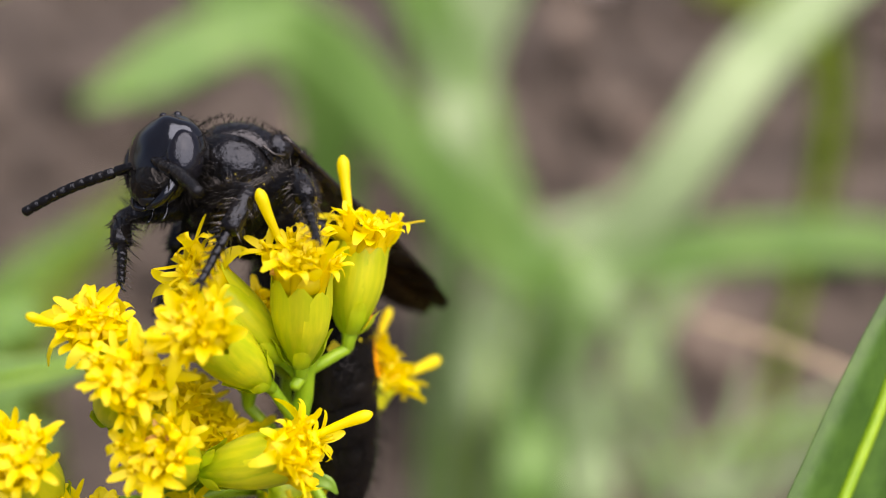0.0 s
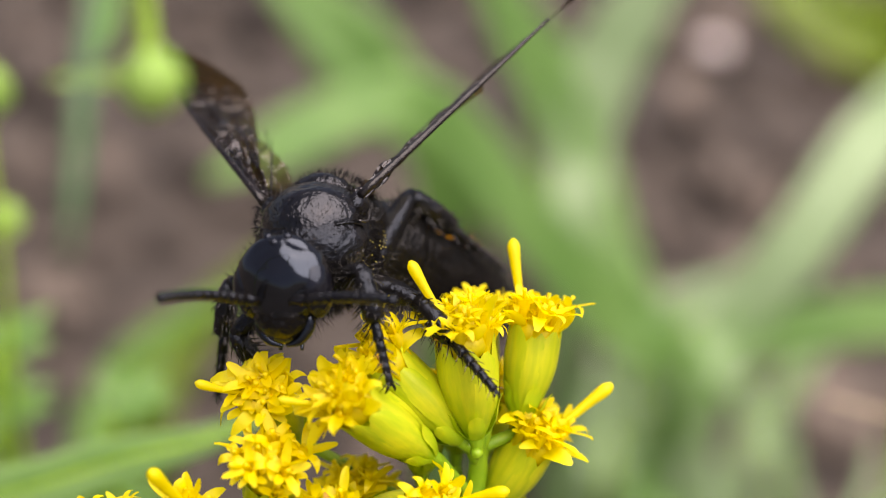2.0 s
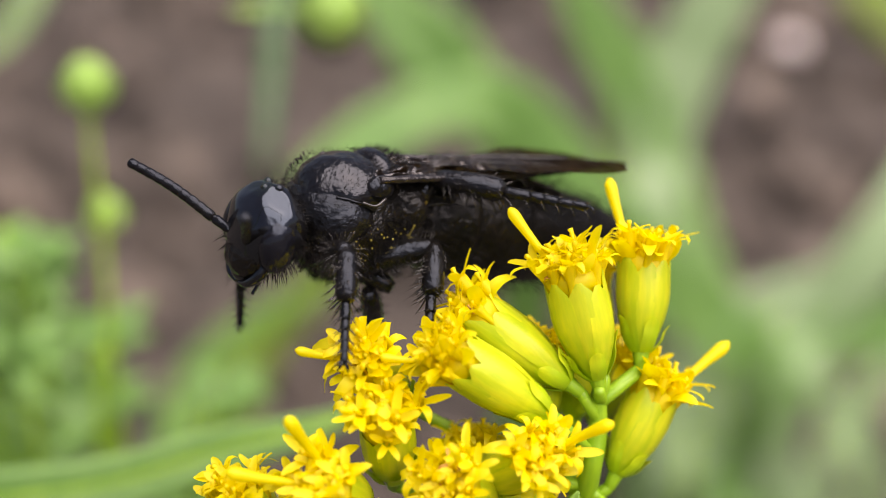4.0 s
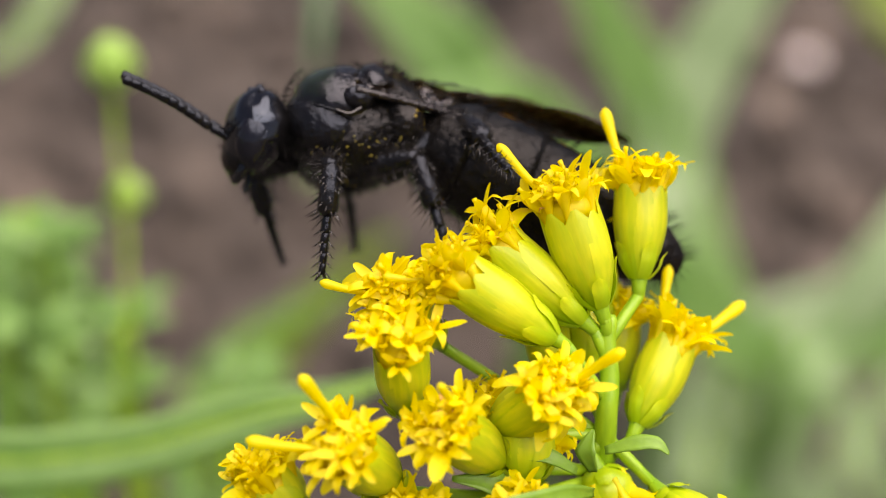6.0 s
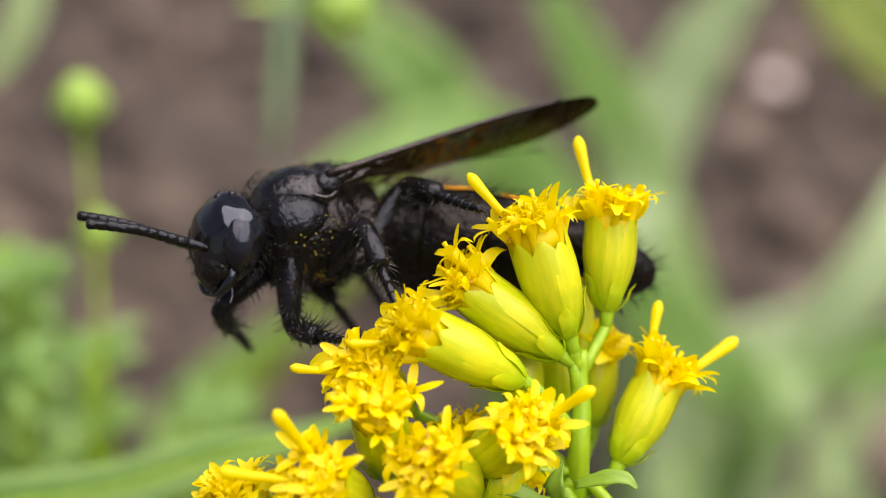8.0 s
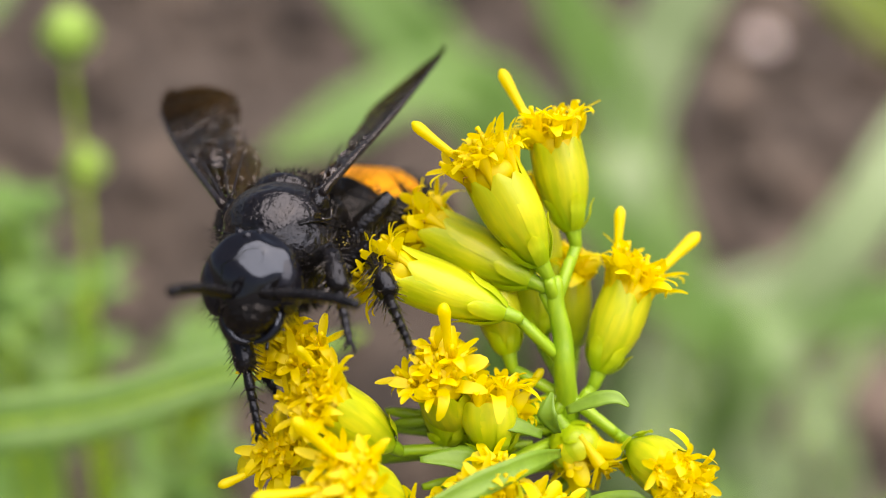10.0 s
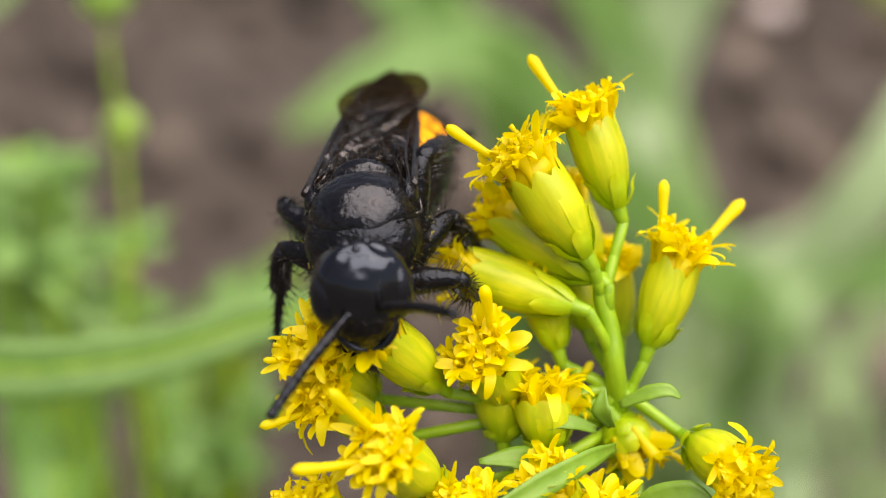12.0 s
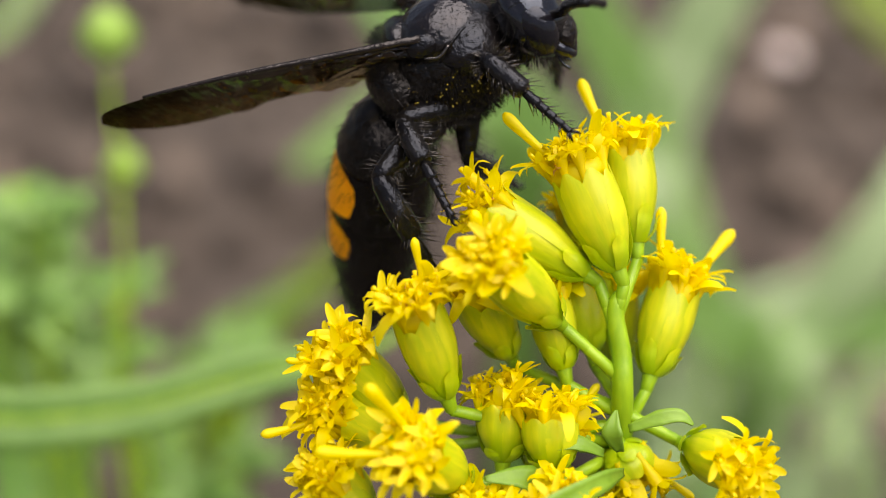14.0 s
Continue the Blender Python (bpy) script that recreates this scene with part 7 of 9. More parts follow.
    walk(steady_heads["L2"], way(steady_heads["L2"], [
        (0, pose(-0.00655, -0.00340, 0.13797, -1.0, 30.8, -5.5)),
        (0.5, pose(-0.00564, -0.00374, 0.13771, 2.2, 26.3, 1.8)),
        (1, pose(-0.00419, -0.00418, 0.13803, -2.3, 33.2, 0.3)),
        (1.5, pose(-0.00507, -0.00367, 0.13795, 1.7, 29.0, 2.1)),
        (2, pose(-0.00486, -0.00351, 0.13789, 3.5, 27.2, 3.2)),
        (2.5, pose(-0.00500, -0.00336, 0.13850, 1.9, 27.7, 3.2)),
        (3, pose(-0.00543, -0.00359, 0.13861, -0.4, 27.9, 3.3)),
        (3.5, pose(-0.00532, -0.00371, 0.13877, -4.7, 27.2, 0.9)),
        (6, pose(-0.00584, -0.00502, 0.13875, -19.9, 20.3, -5.3)),
        (6.5, pose(-0.00677, -0.00470, 0.13932, -20.0, 18.8, -5.0)),
        (7, pose(-0.00612, -0.00473, 0.13921, -20.2, 19.8, -6.3)),
        (7.5, pose(-0.00551, -0.00469, 0.13920, -20.2, 20.4, -7.3)),
        (8, pose(-0.00558, -0.00483, 0.13932, -20.6, 19.0, -9.1)),
        (8.5, pose(-0.00521, -0.00507, 0.13856, -18.9, 18.3, -7.7)),
        (9, pose(-0.00536, -0.00532, 0.13841, -18.2, 13.3, -2.4)),
        (11.5, pose(-0.00545, -0.00708, 0.13607, -15.3, 13.6, -2.4)),
        (12, pose(-0.00612, -0.00742, 0.13537, -15.5, 12.0, -0.6)),
        (12.5, pose(-0.00594, -0.00734, 0.13561, -15.7, 9.7, -0.9)),
        (13, pose(-0.00555, -0.00736, 0.13576, -15.3, 14.6, 0.1)),
        (13.5, pose(-0.00603, -0.00737, 0.13615, -14.0, 19.2, 3.0)),
        (14, pose(-0.00558, -0.00670, 0.13762, -16.4, 16.9, 3.9)),
    ]))
    walk(steady_heads["L5"], way(steady_heads["L5"], [
        (0, pose(-0.00632, -0.00462, 0.13848, -9.0, 12.8, -5.6)),
        (0.5, pose(-0.00532, -0.00495, 0.13819, -6.0, 8.4, 0.6)),
        (1, pose(-0.00380, -0.00535, 0.13854, -10.0, 15.3, 0.5)),
        (1.5, pose(-0.00471, -0.00488, 0.13842, -6.5, 11.1, 1.0)),
        (2, pose(-0.00451, -0.00473, 0.13833, -4.8, 9.4, 1.7)),
        (2.5, pose(-0.00464, -0.00456, 0.13897, -6.2, 9.7, 2.2)),
        (3, pose(-0.00504, -0.00476, 0.13912, -8.3, 9.9, 3.0)),
        (3.5, pose(-0.00495, -0.00486, 0.13936, -12.1, 9.3, 1.9)),
        (6, pose(-0.00556, -0.00598, 0.13965, -26.6, 3.2, 0.4)),
        (6.5, pose(-0.00650, -0.00566, 0.14023, -26.8, 1.7, 0.6)),
        (7, pose(-0.00586, -0.00569, 0.14012, -26.9, 2.7, -0.7)),
        (7.5, pose(-0.00525, -0.00565, 0.14009, -26.8, 3.3, -1.6)),
        (8, pose(-0.00538, -0.00578, 0.14023, -27.4, 1.8, -3.3)),
        (8.5, pose(-0.00500, -0.00605, 0.13945, -25.8, 1.1, -2.5)),
        (9, pose(-0.00514, -0.00628, 0.13931, -25.7, -3.9, 2.7)),
        (11.5, pose(-0.00525, -0.00808, 0.13693, -22.8, -4.0, 1.9)),
        (12, pose(-0.00591, -0.00842, 0.13623, -23.2, -5.4, 3.8)),
        (12.5, pose(-0.00576, -0.00834, 0.13648, -23.5, -7.7, 3.5)),
        (13, pose(-0.00529, -0.00836, 0.13662, -22.7, -2.9, 4.4)),
        (13.5, pose(-0.00565, -0.00838, 0.13696, -21.1, 1.7, 6.8)),
        (14, pose(-0.00521, -0.00767, 0.13848, -23.6, -0.5, 8.5)),
    ]))
    walk(steady_heads["M1"], way(steady_heads["M1"], [
        (0, pose(-0.00685, -0.00638, 0.13611, 14.4, -0.7, -7.8)),
        (0.5, pose(-0.00549, -0.00662, 0.13570, 17.5, -5.1, -2.2)),
        (1, pose(-0.00423, -0.00720, 0.13623, 13.2, 1.7, -1.3)),
        (1.5, pose(-0.00498, -0.00658, 0.13597, 16.8, -2.4, -1.7)),
        (2, pose(-0.00471, -0.00637, 0.13583, 18.6, -4.0, -1.5)),
        (2.5, pose(-0.00482, -0.00626, 0.13650, 17.1, -3.8, -0.6)),
        (3, pose(-0.00519, -0.00655, 0.13672, 15.0, -3.6, 0.8)),
        (3.5, pose(-0.00509, -0.00679, 0.13708, 11.3, -4.4, 0.6)),
        (6, pose(-0.00547, -0.00841, 0.13790, -3.2, -10.3, 2.4)),
        (6.5, pose(-0.00636, -0.00810, 0.13850, -3.5, -11.8, 2.8)),
        (7, pose(-0.00580, -0.00814, 0.13839, -3.6, -10.9, 1.5)),
        (7.5, pose(-0.00525, -0.00811, 0.13836, -3.4, -10.2, 0.5)),
        (8, pose(-0.00541, -0.00826, 0.13853, -4.1, -11.7, -1.0)),
        (8.5, pose(-0.00497, -0.00848, 0.13769, -2.5, -12.5, -0.5)),
        (9, pose(-0.00473, -0.00868, 0.13756, -2.5, -17.5, 4.6)),
        (11.5, pose(-0.00487, -0.01040, 0.13505, 0.5, -17.6, 3.1)),
        (12, pose(-0.00541, -0.01072, 0.13438, 0.1, -19.0, 5.0)),
        (12.5, pose(-0.00520, -0.01065, 0.13466, -0.3, -21.3, 4.9)),
        (13, pose(-0.00484, -0.01065, 0.13473, 0.6, -16.5, 5.5)),
        (13.5, pose(-0.00527, -0.01061, 0.13499, 2.4, -12.0, 7.6)),
        (14, pose(-0.00467, -0.00996, 0.13663, -0.2, -14.1, 9.9)),
    ]))
    walk(steady_heads["M2"], way(steady_heads["M2"], [
        (0, pose(-0.00345, -0.00357, 0.13811, 174.7, -14.2, -2.9)),
        (0.5, pose(-0.00255, -0.00360, 0.13810, 177.5, -18.8, 2.0)),
        (1, pose(-0.00108, -0.00399, 0.13802, 173.8, -11.7, 3.7)),
        (1.5, pose(-0.00196, -0.00351, 0.13818, 177.1, -16.1, 2.6)),
        (2, pose(-0.00177, -0.00335, 0.13822, 178.7, -17.7, 2.4)),
        (2.5, pose(-0.00191, -0.00314, 0.13880, 177.2, -17.4, 3.6)),
        (3, pose(-0.00234, -0.00329, 0.13890, 175.2, -17.0, 5.5)),
        (3.5, pose(-0.00224, -0.00343, 0.13908, 171.2, -17.6, 6.2)),
        (6, pose(-0.00282, -0.00462, 0.13933, 155.3, -21.6, 11.5)),
        (6.5, pose(-0.00375, -0.00429, 0.13997, 154.7, -23.1, 12.1)),
        (7, pose(-0.00309, -0.00438, 0.13981, 154.7, -22.1, 10.8)),
        (7.5, pose(-0.00246, -0.00439, 0.13976, 155.0, -21.4, 9.7)),
        (8, pose(-0.00255, -0.00461, 0.13996, 154.1, -22.7, 8.4)),
        (8.5, pose(-0.00218, -0.00482, 0.13926, 155.6, -23.9, 8.7)),
        (9, pose(-0.00244, -0.00481, 0.13935, 154.7, -28.8, 14.2)),
        (11.5, pose(-0.00252, -0.00665, 0.13704, 157.9, -29.3, 12.0)),
        (12, pose(-0.00324, -0.00689, 0.13640, 157.2, -30.7, 14.1)),
        (12.5, pose(-0.00309, -0.00683, 0.13676, 156.4, -32.8, 14.4)),
        (13, pose(-0.00263, -0.00680, 0.13667, 158.2, -28.3, 14.4)),
        (13.5, pose(-0.00307, -0.00670, 0.13683, 160.8, -24.1, 15.7)),
        (14, pose(-0.00268, -0.00592, 0.13841, 157.7, -25.8, 18.6)),
    ]))
    walk(steady_heads["M3"], way(steady_heads["M3"], [
        (0, pose(-0.00971, -0.00732, 0.13726, -0.4, -13.8, 3.9)),
        (0.5, pose(-0.00933, -0.00711, 0.13717, 5.6, -13.9, -3.1)),
        (1, pose(-0.00791, -0.00734, 0.13741, 4.9, -15.2, -8.4)),
        (1.5, pose(-0.00887, -0.00688, 0.13746, 8.4, -12.8, -8.8)),
        (2, pose(-0.00893, -0.00609, 0.13737, 18.4, -6.4, -18.2)),
        (2.5, pose(-0.00893, -0.00595, 0.13804, 17.2, -5.9, -17.6)),
        (3, pose(-0.00920, -0.00624, 0.13826, 15.4, -5.6, -16.5)),
        (3.5, pose(-0.00903, -0.00629, 0.13831, 14.7, -6.2, -17.7)),
        (6, pose(-0.00881, -0.00775, 0.13775, 9.7, -17.0, -16.0)),
        (6.5, pose(-0.00977, -0.00745, 0.13833, 11.6, -16.5, -16.1)),
        (7, pose(-0.00929, -0.00753, 0.13833, 10.3, -16.3, -16.4)),
        (7.5, pose(-0.00881, -0.00755, 0.13840, 9.3, -16.3, -16.4)),
        (8, pose(-0.00877, -0.00750, 0.13855, 14.1, -13.2, -20.3)),
        (8.5, pose(-0.00829, -0.00797, 0.13785, 10.3, -16.3, -17.6)),
        (9, pose(-0.00678, -0.00871, 0.13707, 13.5, -23.3, -10.0)),
        (11.5, pose(-0.00735, -0.01067, 0.13488, -1.3, -26.9, 0.3)),
        (12, pose(-0.00816, -0.01129, 0.13438, 2.4, -27.3, 0.1)),
        (12.5, pose(-0.00747, -0.01131, 0.13474, -1.2, -27.7, 5.2)),
        (13, pose(-0.00683, -0.01097, 0.13450, 3.4, -26.0, 0.7)),
        (13.5, pose(-0.00718, -0.01078, 0.13460, 4.5, -24.9, -0.1)),
        (14, pose(-0.00696, -0.00913, 0.13619, 14.8, -18.5, -16.6)),
    ]))
    walk(steady_heads["M4"], way(steady_heads["M4"], [
        (0, pose(-0.01448, -0.00776, 0.13878, -0.6, -27.7, 4.1)),
        (0.5, pose(-0.01412, -0.00723, 0.13865, 5.8, -27.6, -4.6)),
        (1, pose(-0.01271, -0.00698, 0.13879, 5.1, -28.9, -9.7)),
        (1.5, pose(-0.01364, -0.00666, 0.13902, 9.0, -26.4, -10.9)),
        (2, pose(-0.01353, -0.00558, 0.13931, 19.3, -19.4, -22.7)),
        (2.5, pose(-0.01351, -0.00545, 0.14005, 17.9, -19.0, -21.7)),
        (3, pose(-0.01376, -0.00575, 0.14031, 16.1, -18.9, -20.2)),
        (3.5, pose(-0.01358, -0.00567, 0.14031, 15.3, -19.5, -21.3)),
        (6, pose(-0.01363, -0.00696, 0.13895, 10.5, -30.5, -18.6)),
        (6.5, pose(-0.01458, -0.00674, 0.13954, 12.6, -30.0, -19.2)),
        (7, pose(-0.01409, -0.00675, 0.13958, 11.2, -29.8, -19.0)),
        (7.5, pose(-0.01360, -0.00673, 0.13966, 10.1, -29.9, -18.7)),
        (8, pose(-0.01349, -0.00657, 0.14001, 15.2, -26.5, -23.9)),
        (8.5, pose(-0.01307, -0.00708, 0.13910, 11.2, -29.8, -20.3)),
        (9, pose(-0.01176, -0.00859, 0.13767, 15.3, -36.7, -13.8)),
        (11.5, pose(-0.01235, -0.01078, 0.13527, -1.8, -40.7, 0.9)),
        (12, pose(-0.01316, -0.01154, 0.13474, 2.6, -41.0, -0.5)),
        (12.5, pose(-0.01245, -0.01183, 0.13506, -1.6, -41.5, 5.7)),
        (13, pose(-0.01182, -0.01131, 0.13496, 3.8, -39.7, -0.2)),
        (13.5, pose(-0.01217, -0.01112, 0.13515, 5.1, -38.7, -1.4)),
        (14, pose(-0.01184, -0.00852, 0.13720, 16.3, -31.7, -20.5)),
    ]))
    walk(steady_heads["M5"], way(steady_heads["M5"], [
        (0, pose(-0.00586, -0.00675, 0.13462, 21.5, 3.0, -7.7)),
        (0.5, pose(-0.00435, -0.00683, 0.13428, 24.5, -1.3, -2.0)),
        (1, pose(-0.00327, -0.00749, 0.13469, 20.3, 5.4, -1.4)),
        (1.5, pose(-0.00391, -0.00679, 0.13449, 23.9, 1.3, -1.5)),
        (2, pose(-0.00359, -0.00652, 0.13438, 25.7, -0.3, -1.1)),
        (2.5, pose(-0.00371, -0.00644, 0.13505, 24.2, 0.0, -0.4)),
        (3, pose(-0.00408, -0.00676, 0.13529, 22.1, 0.1, 0.9)),
        (3.5, pose(-0.00396, -0.00711, 0.13567, 18.4, -0.6, 0.4)),
        (6, pose(-0.00420, -0.00904, 0.13675, 4.1, -6.7, 1.3)),
        (6.5, pose(-0.00505, -0.00873, 0.13738, 3.8, -8.3, 1.7)),
        (7, pose(-0.00452, -0.00879, 0.13724, 3.7, -7.3, 0.4)),
        (7.5, pose(-0.00400, -0.00878, 0.13720, 3.8, -6.6, -0.5)),
        (8, pose(-0.00416, -0.00898, 0.13741, 3.2, -8.1, -2.2)),
        (8.5, pose(-0.00368, -0.00915, 0.13657, 4.8, -8.9, -1.6)),
        (9, pose(-0.00331, -0.00923, 0.13655, 4.9, -13.9, 3.5)),
        (11.5, pose(-0.00344, -0.01091, 0.13402, 7.9, -14.0, 2.2)),
        (12, pose(-0.00395, -0.01120, 0.13339, 7.5, -15.4, 4.2)),
        (12.5, pose(-0.00371, -0.01113, 0.13373, 7.2, -17.7, 3.9)),
        (13, pose(-0.00341, -0.01110, 0.13367, 8.0, -12.9, 4.7)),
        (13.5, pose(-0.00392, -0.01098, 0.13381, 9.6, -8.3, 6.8)),
        (14, pose(-0.00327, -0.01033, 0.13553, 7.1, -10.5, 9.0)),
    ]))
    walk(steady_heads["L3"], way(steady_heads["L3"], [
        (0, pose(-0.00444, -0.00261, 0.14125, -13.0, 4.4, -3.9)),
        (0.5, pose(-0.00388, -0.00290, 0.14117, -10.3, -0.1, 1.9)),
        (1, pose(-0.00204, -0.00309, 0.14120, -14.0, 6.9, 2.4)),
        (1.5, pose(-0.00315, -0.00280, 0.14133, -10.7, 2.6, 2.4)),
        (2, pose(-0.00305, -0.00273, 0.14134, -9.1, 0.9, 2.8)),
        (2.5, pose(-0.00318, -0.00247, 0.14191, -10.5, 1.3, 3.5)),
        (3, pose(-0.00362, -0.00253, 0.14199, -12.6, 1.6, 4.7)),
        (3.5, pose(-0.00356, -0.00245, 0.14210, -16.3, 1.0, 4.1)),
        (6, pose(-0.00444, -0.00295, 0.14185, -31.0, -4.2, 4.5)),
        (6.5, pose(-0.00546, -0.00262, 0.14244, -31.4, -5.8, 4.9)),
        (7, pose(-0.00471, -0.00268, 0.14231, -31.3, -4.8, 3.6)),
        (7.5, pose(-0.00402, -0.00265, 0.14227, -31.3, -4.1, 2.7)),
        (8, pose(-0.00413, -0.00281, 0.14241, -32.0, -5.5, 1.0)),
        (8.5, pose(-0.00382, -0.00312, 0.14174, -30.4, -6.5, 1.6)),
        (9, pose(-0.00443, -0.00327, 0.14168, -30.6, -11.4, 6.8)),
        (11.5, pose(-0.00450, -0.00520, 0.13944, -27.7, -11.7, 5.6)),
        (12, pose(-0.00532, -0.00551, 0.13875, -28.2, -13.0, 7.5)),
        (12.5, pose(-0.00525, -0.00542, 0.13902, -28.6, -15.3, 7.4)),
        (13, pose(-0.00461, -0.00544, 0.13913, -27.5, -10.7, 8.1)),
        (13.5, pose(-0.00490, -0.00548, 0.13946, -25.6, -6.1, 10.3)),
        (14, pose(-0.00466, -0.00466, 0.14092, -28.3, -8.2, 12.3)),
    ]))
    walk(steady_heads["L4"], way(steady_heads["L4"], [
        (0, pose(-0.00293, -0.00164, 0.14121, -16.8, 6.4, -4.1)),
        (0.5, pose(-0.00248, -0.00180, 0.14130, -14.1, 1.9, 1.8)),
        (1, pose(-0.00066, -0.00196, 0.14107, -17.8, 8.9, 2.1)),
        (1.5, pose(-0.00176, -0.00167, 0.14137, -14.5, 4.6, 2.2)),
        (2, pose(-0.00166, -0.00160, 0.14145, -12.9, 2.9, 2.7)),
        (2.5, pose(-0.00181, -0.00132, 0.14200, -14.2, 3.3, 3.3)),
        (3, pose(-0.00227, -0.00135, 0.14203, -16.3, 3.5, 4.4)),
        (3.5, pose(-0.00220, -0.00128, 0.14208, -20.1, 3.0, 3.8)),
        (6, pose(-0.00307, -0.00181, 0.14170, -34.7, -2.4, 3.7)),
        (6.5, pose(-0.00410, -0.00146, 0.14232, -35.0, -3.9, 4.0)),
        (7, pose(-0.00333, -0.00155, 0.14215, -35.0, -3.0, 2.7)),
        (7.5, pose(-0.00262, -0.00155, 0.14211, -35.0, -2.3, 1.8)),
        (8, pose(-0.00268, -0.00175, 0.14227, -35.6, -3.7, 0.1)),
        (8.5, pose(-0.00240, -0.00203, 0.14165, -34.1, -4.7, 0.8)),
        (9, pose(-0.00310, -0.00206, 0.14171, -34.2, -9.6, 6.0)),
        (11.5, pose(-0.00316, -0.00402, 0.13954, -31.4, -9.8, 4.9)),
        (12, pose(-0.00403, -0.00427, 0.13887, -31.7, -11.2, 6.8)),
        (12.5, pose(-0.00396, -0.00420, 0.13919, -32.2, -13.4, 6.6)),
        (13, pose(-0.00333, -0.00419, 0.13919, -31.2, -8.8, 7.3)),
        (13.5, pose(-0.00367, -0.00418, 0.13945, -29.3, -4.2, 9.7)),
        (14, pose(-0.00346, -0.00333, 0.14090, -31.9, -6.3, 11.6)),
    ]))
    for head, node, (upper, lower) in stalks:
        ends = [(t, m @ Vector((0, 0, -0.6 * MM)), n @ node) for (t, m), (_, n) in zip(ways[head], ways[upper_stem])]
        walk(upper, [(t, aim(p, q)) for t, p, q in ends])
        walk(lower, [(t, aim(q, p)) for t, p, q in ends])
    walk(wasp, [
        (0, pose(0.00323, 0.04775, 0.14826, 36.3, -33.1, -159.7)),
        (0.5, pose(0.00161, 0.04642, 0.14928, 11.9, -31.4, -106.2)),
        (1, pose(0.00405, 0.04508, 0.14922, 9.0, -12.2, -103.8)),
        (1.5, pose(0.00090, 0.04610, 0.15018, 11.3, -8.9, -113.7)),
        (2, pose(0.00106, 0.04602, 0.15005, 11.7, -3.9, -108.4)),
        (2.5, pose(0.00043, 0.04632, 0.15091, 9.0, -10.4, -114.7)),
        (3, pose(-0.00106, 0.04508, 0.14980, 0.5, 3.8, -134.1)),
        (3.5, pose(-0.00233, 0.04590, 0.15005, 1.9, -7.1, -137.4)),
        (6, pose(-0.00454, 0.05009, 0.14993, 10.1, -0.3, -165.5)),
        (6.5, pose(-0.00655, 0.04957, 0.14922, 13.7, -2.9, -160.8)),
        (7, pose(-0.00501, 0.04971, 0.15002, 6.2, -12.4, -161.5)),
        (7.5, pose(-0.00488, 0.04925, 0.14942, 18.3, 2.0, -165.2)),
        (8, pose(-0.00476, 0.04816, 0.14870, 25.3, -8.3, -140.4)),
        (8.5, pose(-0.00227, 0.04335, 0.14816, 16.6, 26.2, -98.1)),
        (9, pose(-0.00622, 0.04343, 0.14703, 25.1, 8.2, -113.5)),
        (11.5, pose(-0.00266, 0.04190, 0.14500, 1.3, 0.4, -79.9)),
        (12, pose(-0.00448, 0.04024, 0.14447, 5.9, 5.0, -94.6)),
        (12.5, pose(-0.00848, 0.04228, 0.14557, 11.0, 6.5, -121.1)),
        (13, pose(-0.00726, 0.04172, 0.14430, 24.3, -5.2, -97.6)),
        (13.5, pose(-0.00423, 0.04339, 0.14606, 7.5, -22.9, -34.7)),
        (14, pose(-0.00112, 0.04733, 0.15127, 2.4, -29.7, -2.2)),
    ])
    walk(wasp_head, [
        (0, pose(0.00220, 0.00000, 0.00010, 3.2, 7.9, 8.2)),
        (0.5, pose(0.00220, 0.00000, 0.00010, 1.0, 19.4, 7.4)),
        (1, pose(0.00220, 0.00000, 0.00010, -7.0, 10.8, 3.5)),
        (1.5, pose(0.00220, 0.00000, 0.00010, -7.4, -6.8, -6.5)),
        (2, pose(0.00220, 0.00000, 0.00010, -2.6, -2.2, 0.9)),
        (2.5, pose(0.00220, 0.00000, 0.00010, 0.2, 1.5, 0.5)),
        (3, pose(0.00220, 0.00000, 0.00010, -6.1, -12.3, 12.2)),
        (3.5, pose(0.00220, 0.00000, 0.00010, -8.4, -6.6, 2.7)),
        (6, pose(0.00220, 0.00000, 0.00010, -1.4, -9.2, 0.5)),
        (6.5, pose(0.00220, 0.00000, 0.00010, 0.9, -6.5, 1.7)),
        (7, pose(0.00220, 0.00000, 0.00010, 4.3, 5.7, 14.1)),
        (7.5, pose(0.00220, 0.00000, 0.00010, 0.0, -12.1, -0.1)),
        (8, pose(0.00220, 0.00000, 0.00010, -7.8, -4.1, 3.1)),
        (8.5, pose(0.00220, 0.00000, 0.00010, -9.5, -7.0, -6.4)),
        (9, pose(0.00220, 0.00000, 0.00010, -9.7, -23.4, -1.8)),
        (11.5, pose(0.00220, 0.00000, 0.00010, -0.3, 5.3, 18.6)),
        (12, pose(0.00220, 0.00000, 0.00010, -2.6, -4.7, 10.0)),
        (12.5, pose(0.00220, 0.00000, 0.00010, -7.1, -14.7, -2.2)),
        (13, pose(0.00220, 0.00000, 0.00010, -6.9, -6.0, 10.8)),
        (13.5, pose(0.00220, 0.00000, 0.00010, -2.6, -13.4, -12.4)),
        (14, pose(0.00220, 0.00000, 0.00010, 1.1, -2.8, -4.0)),
    ])
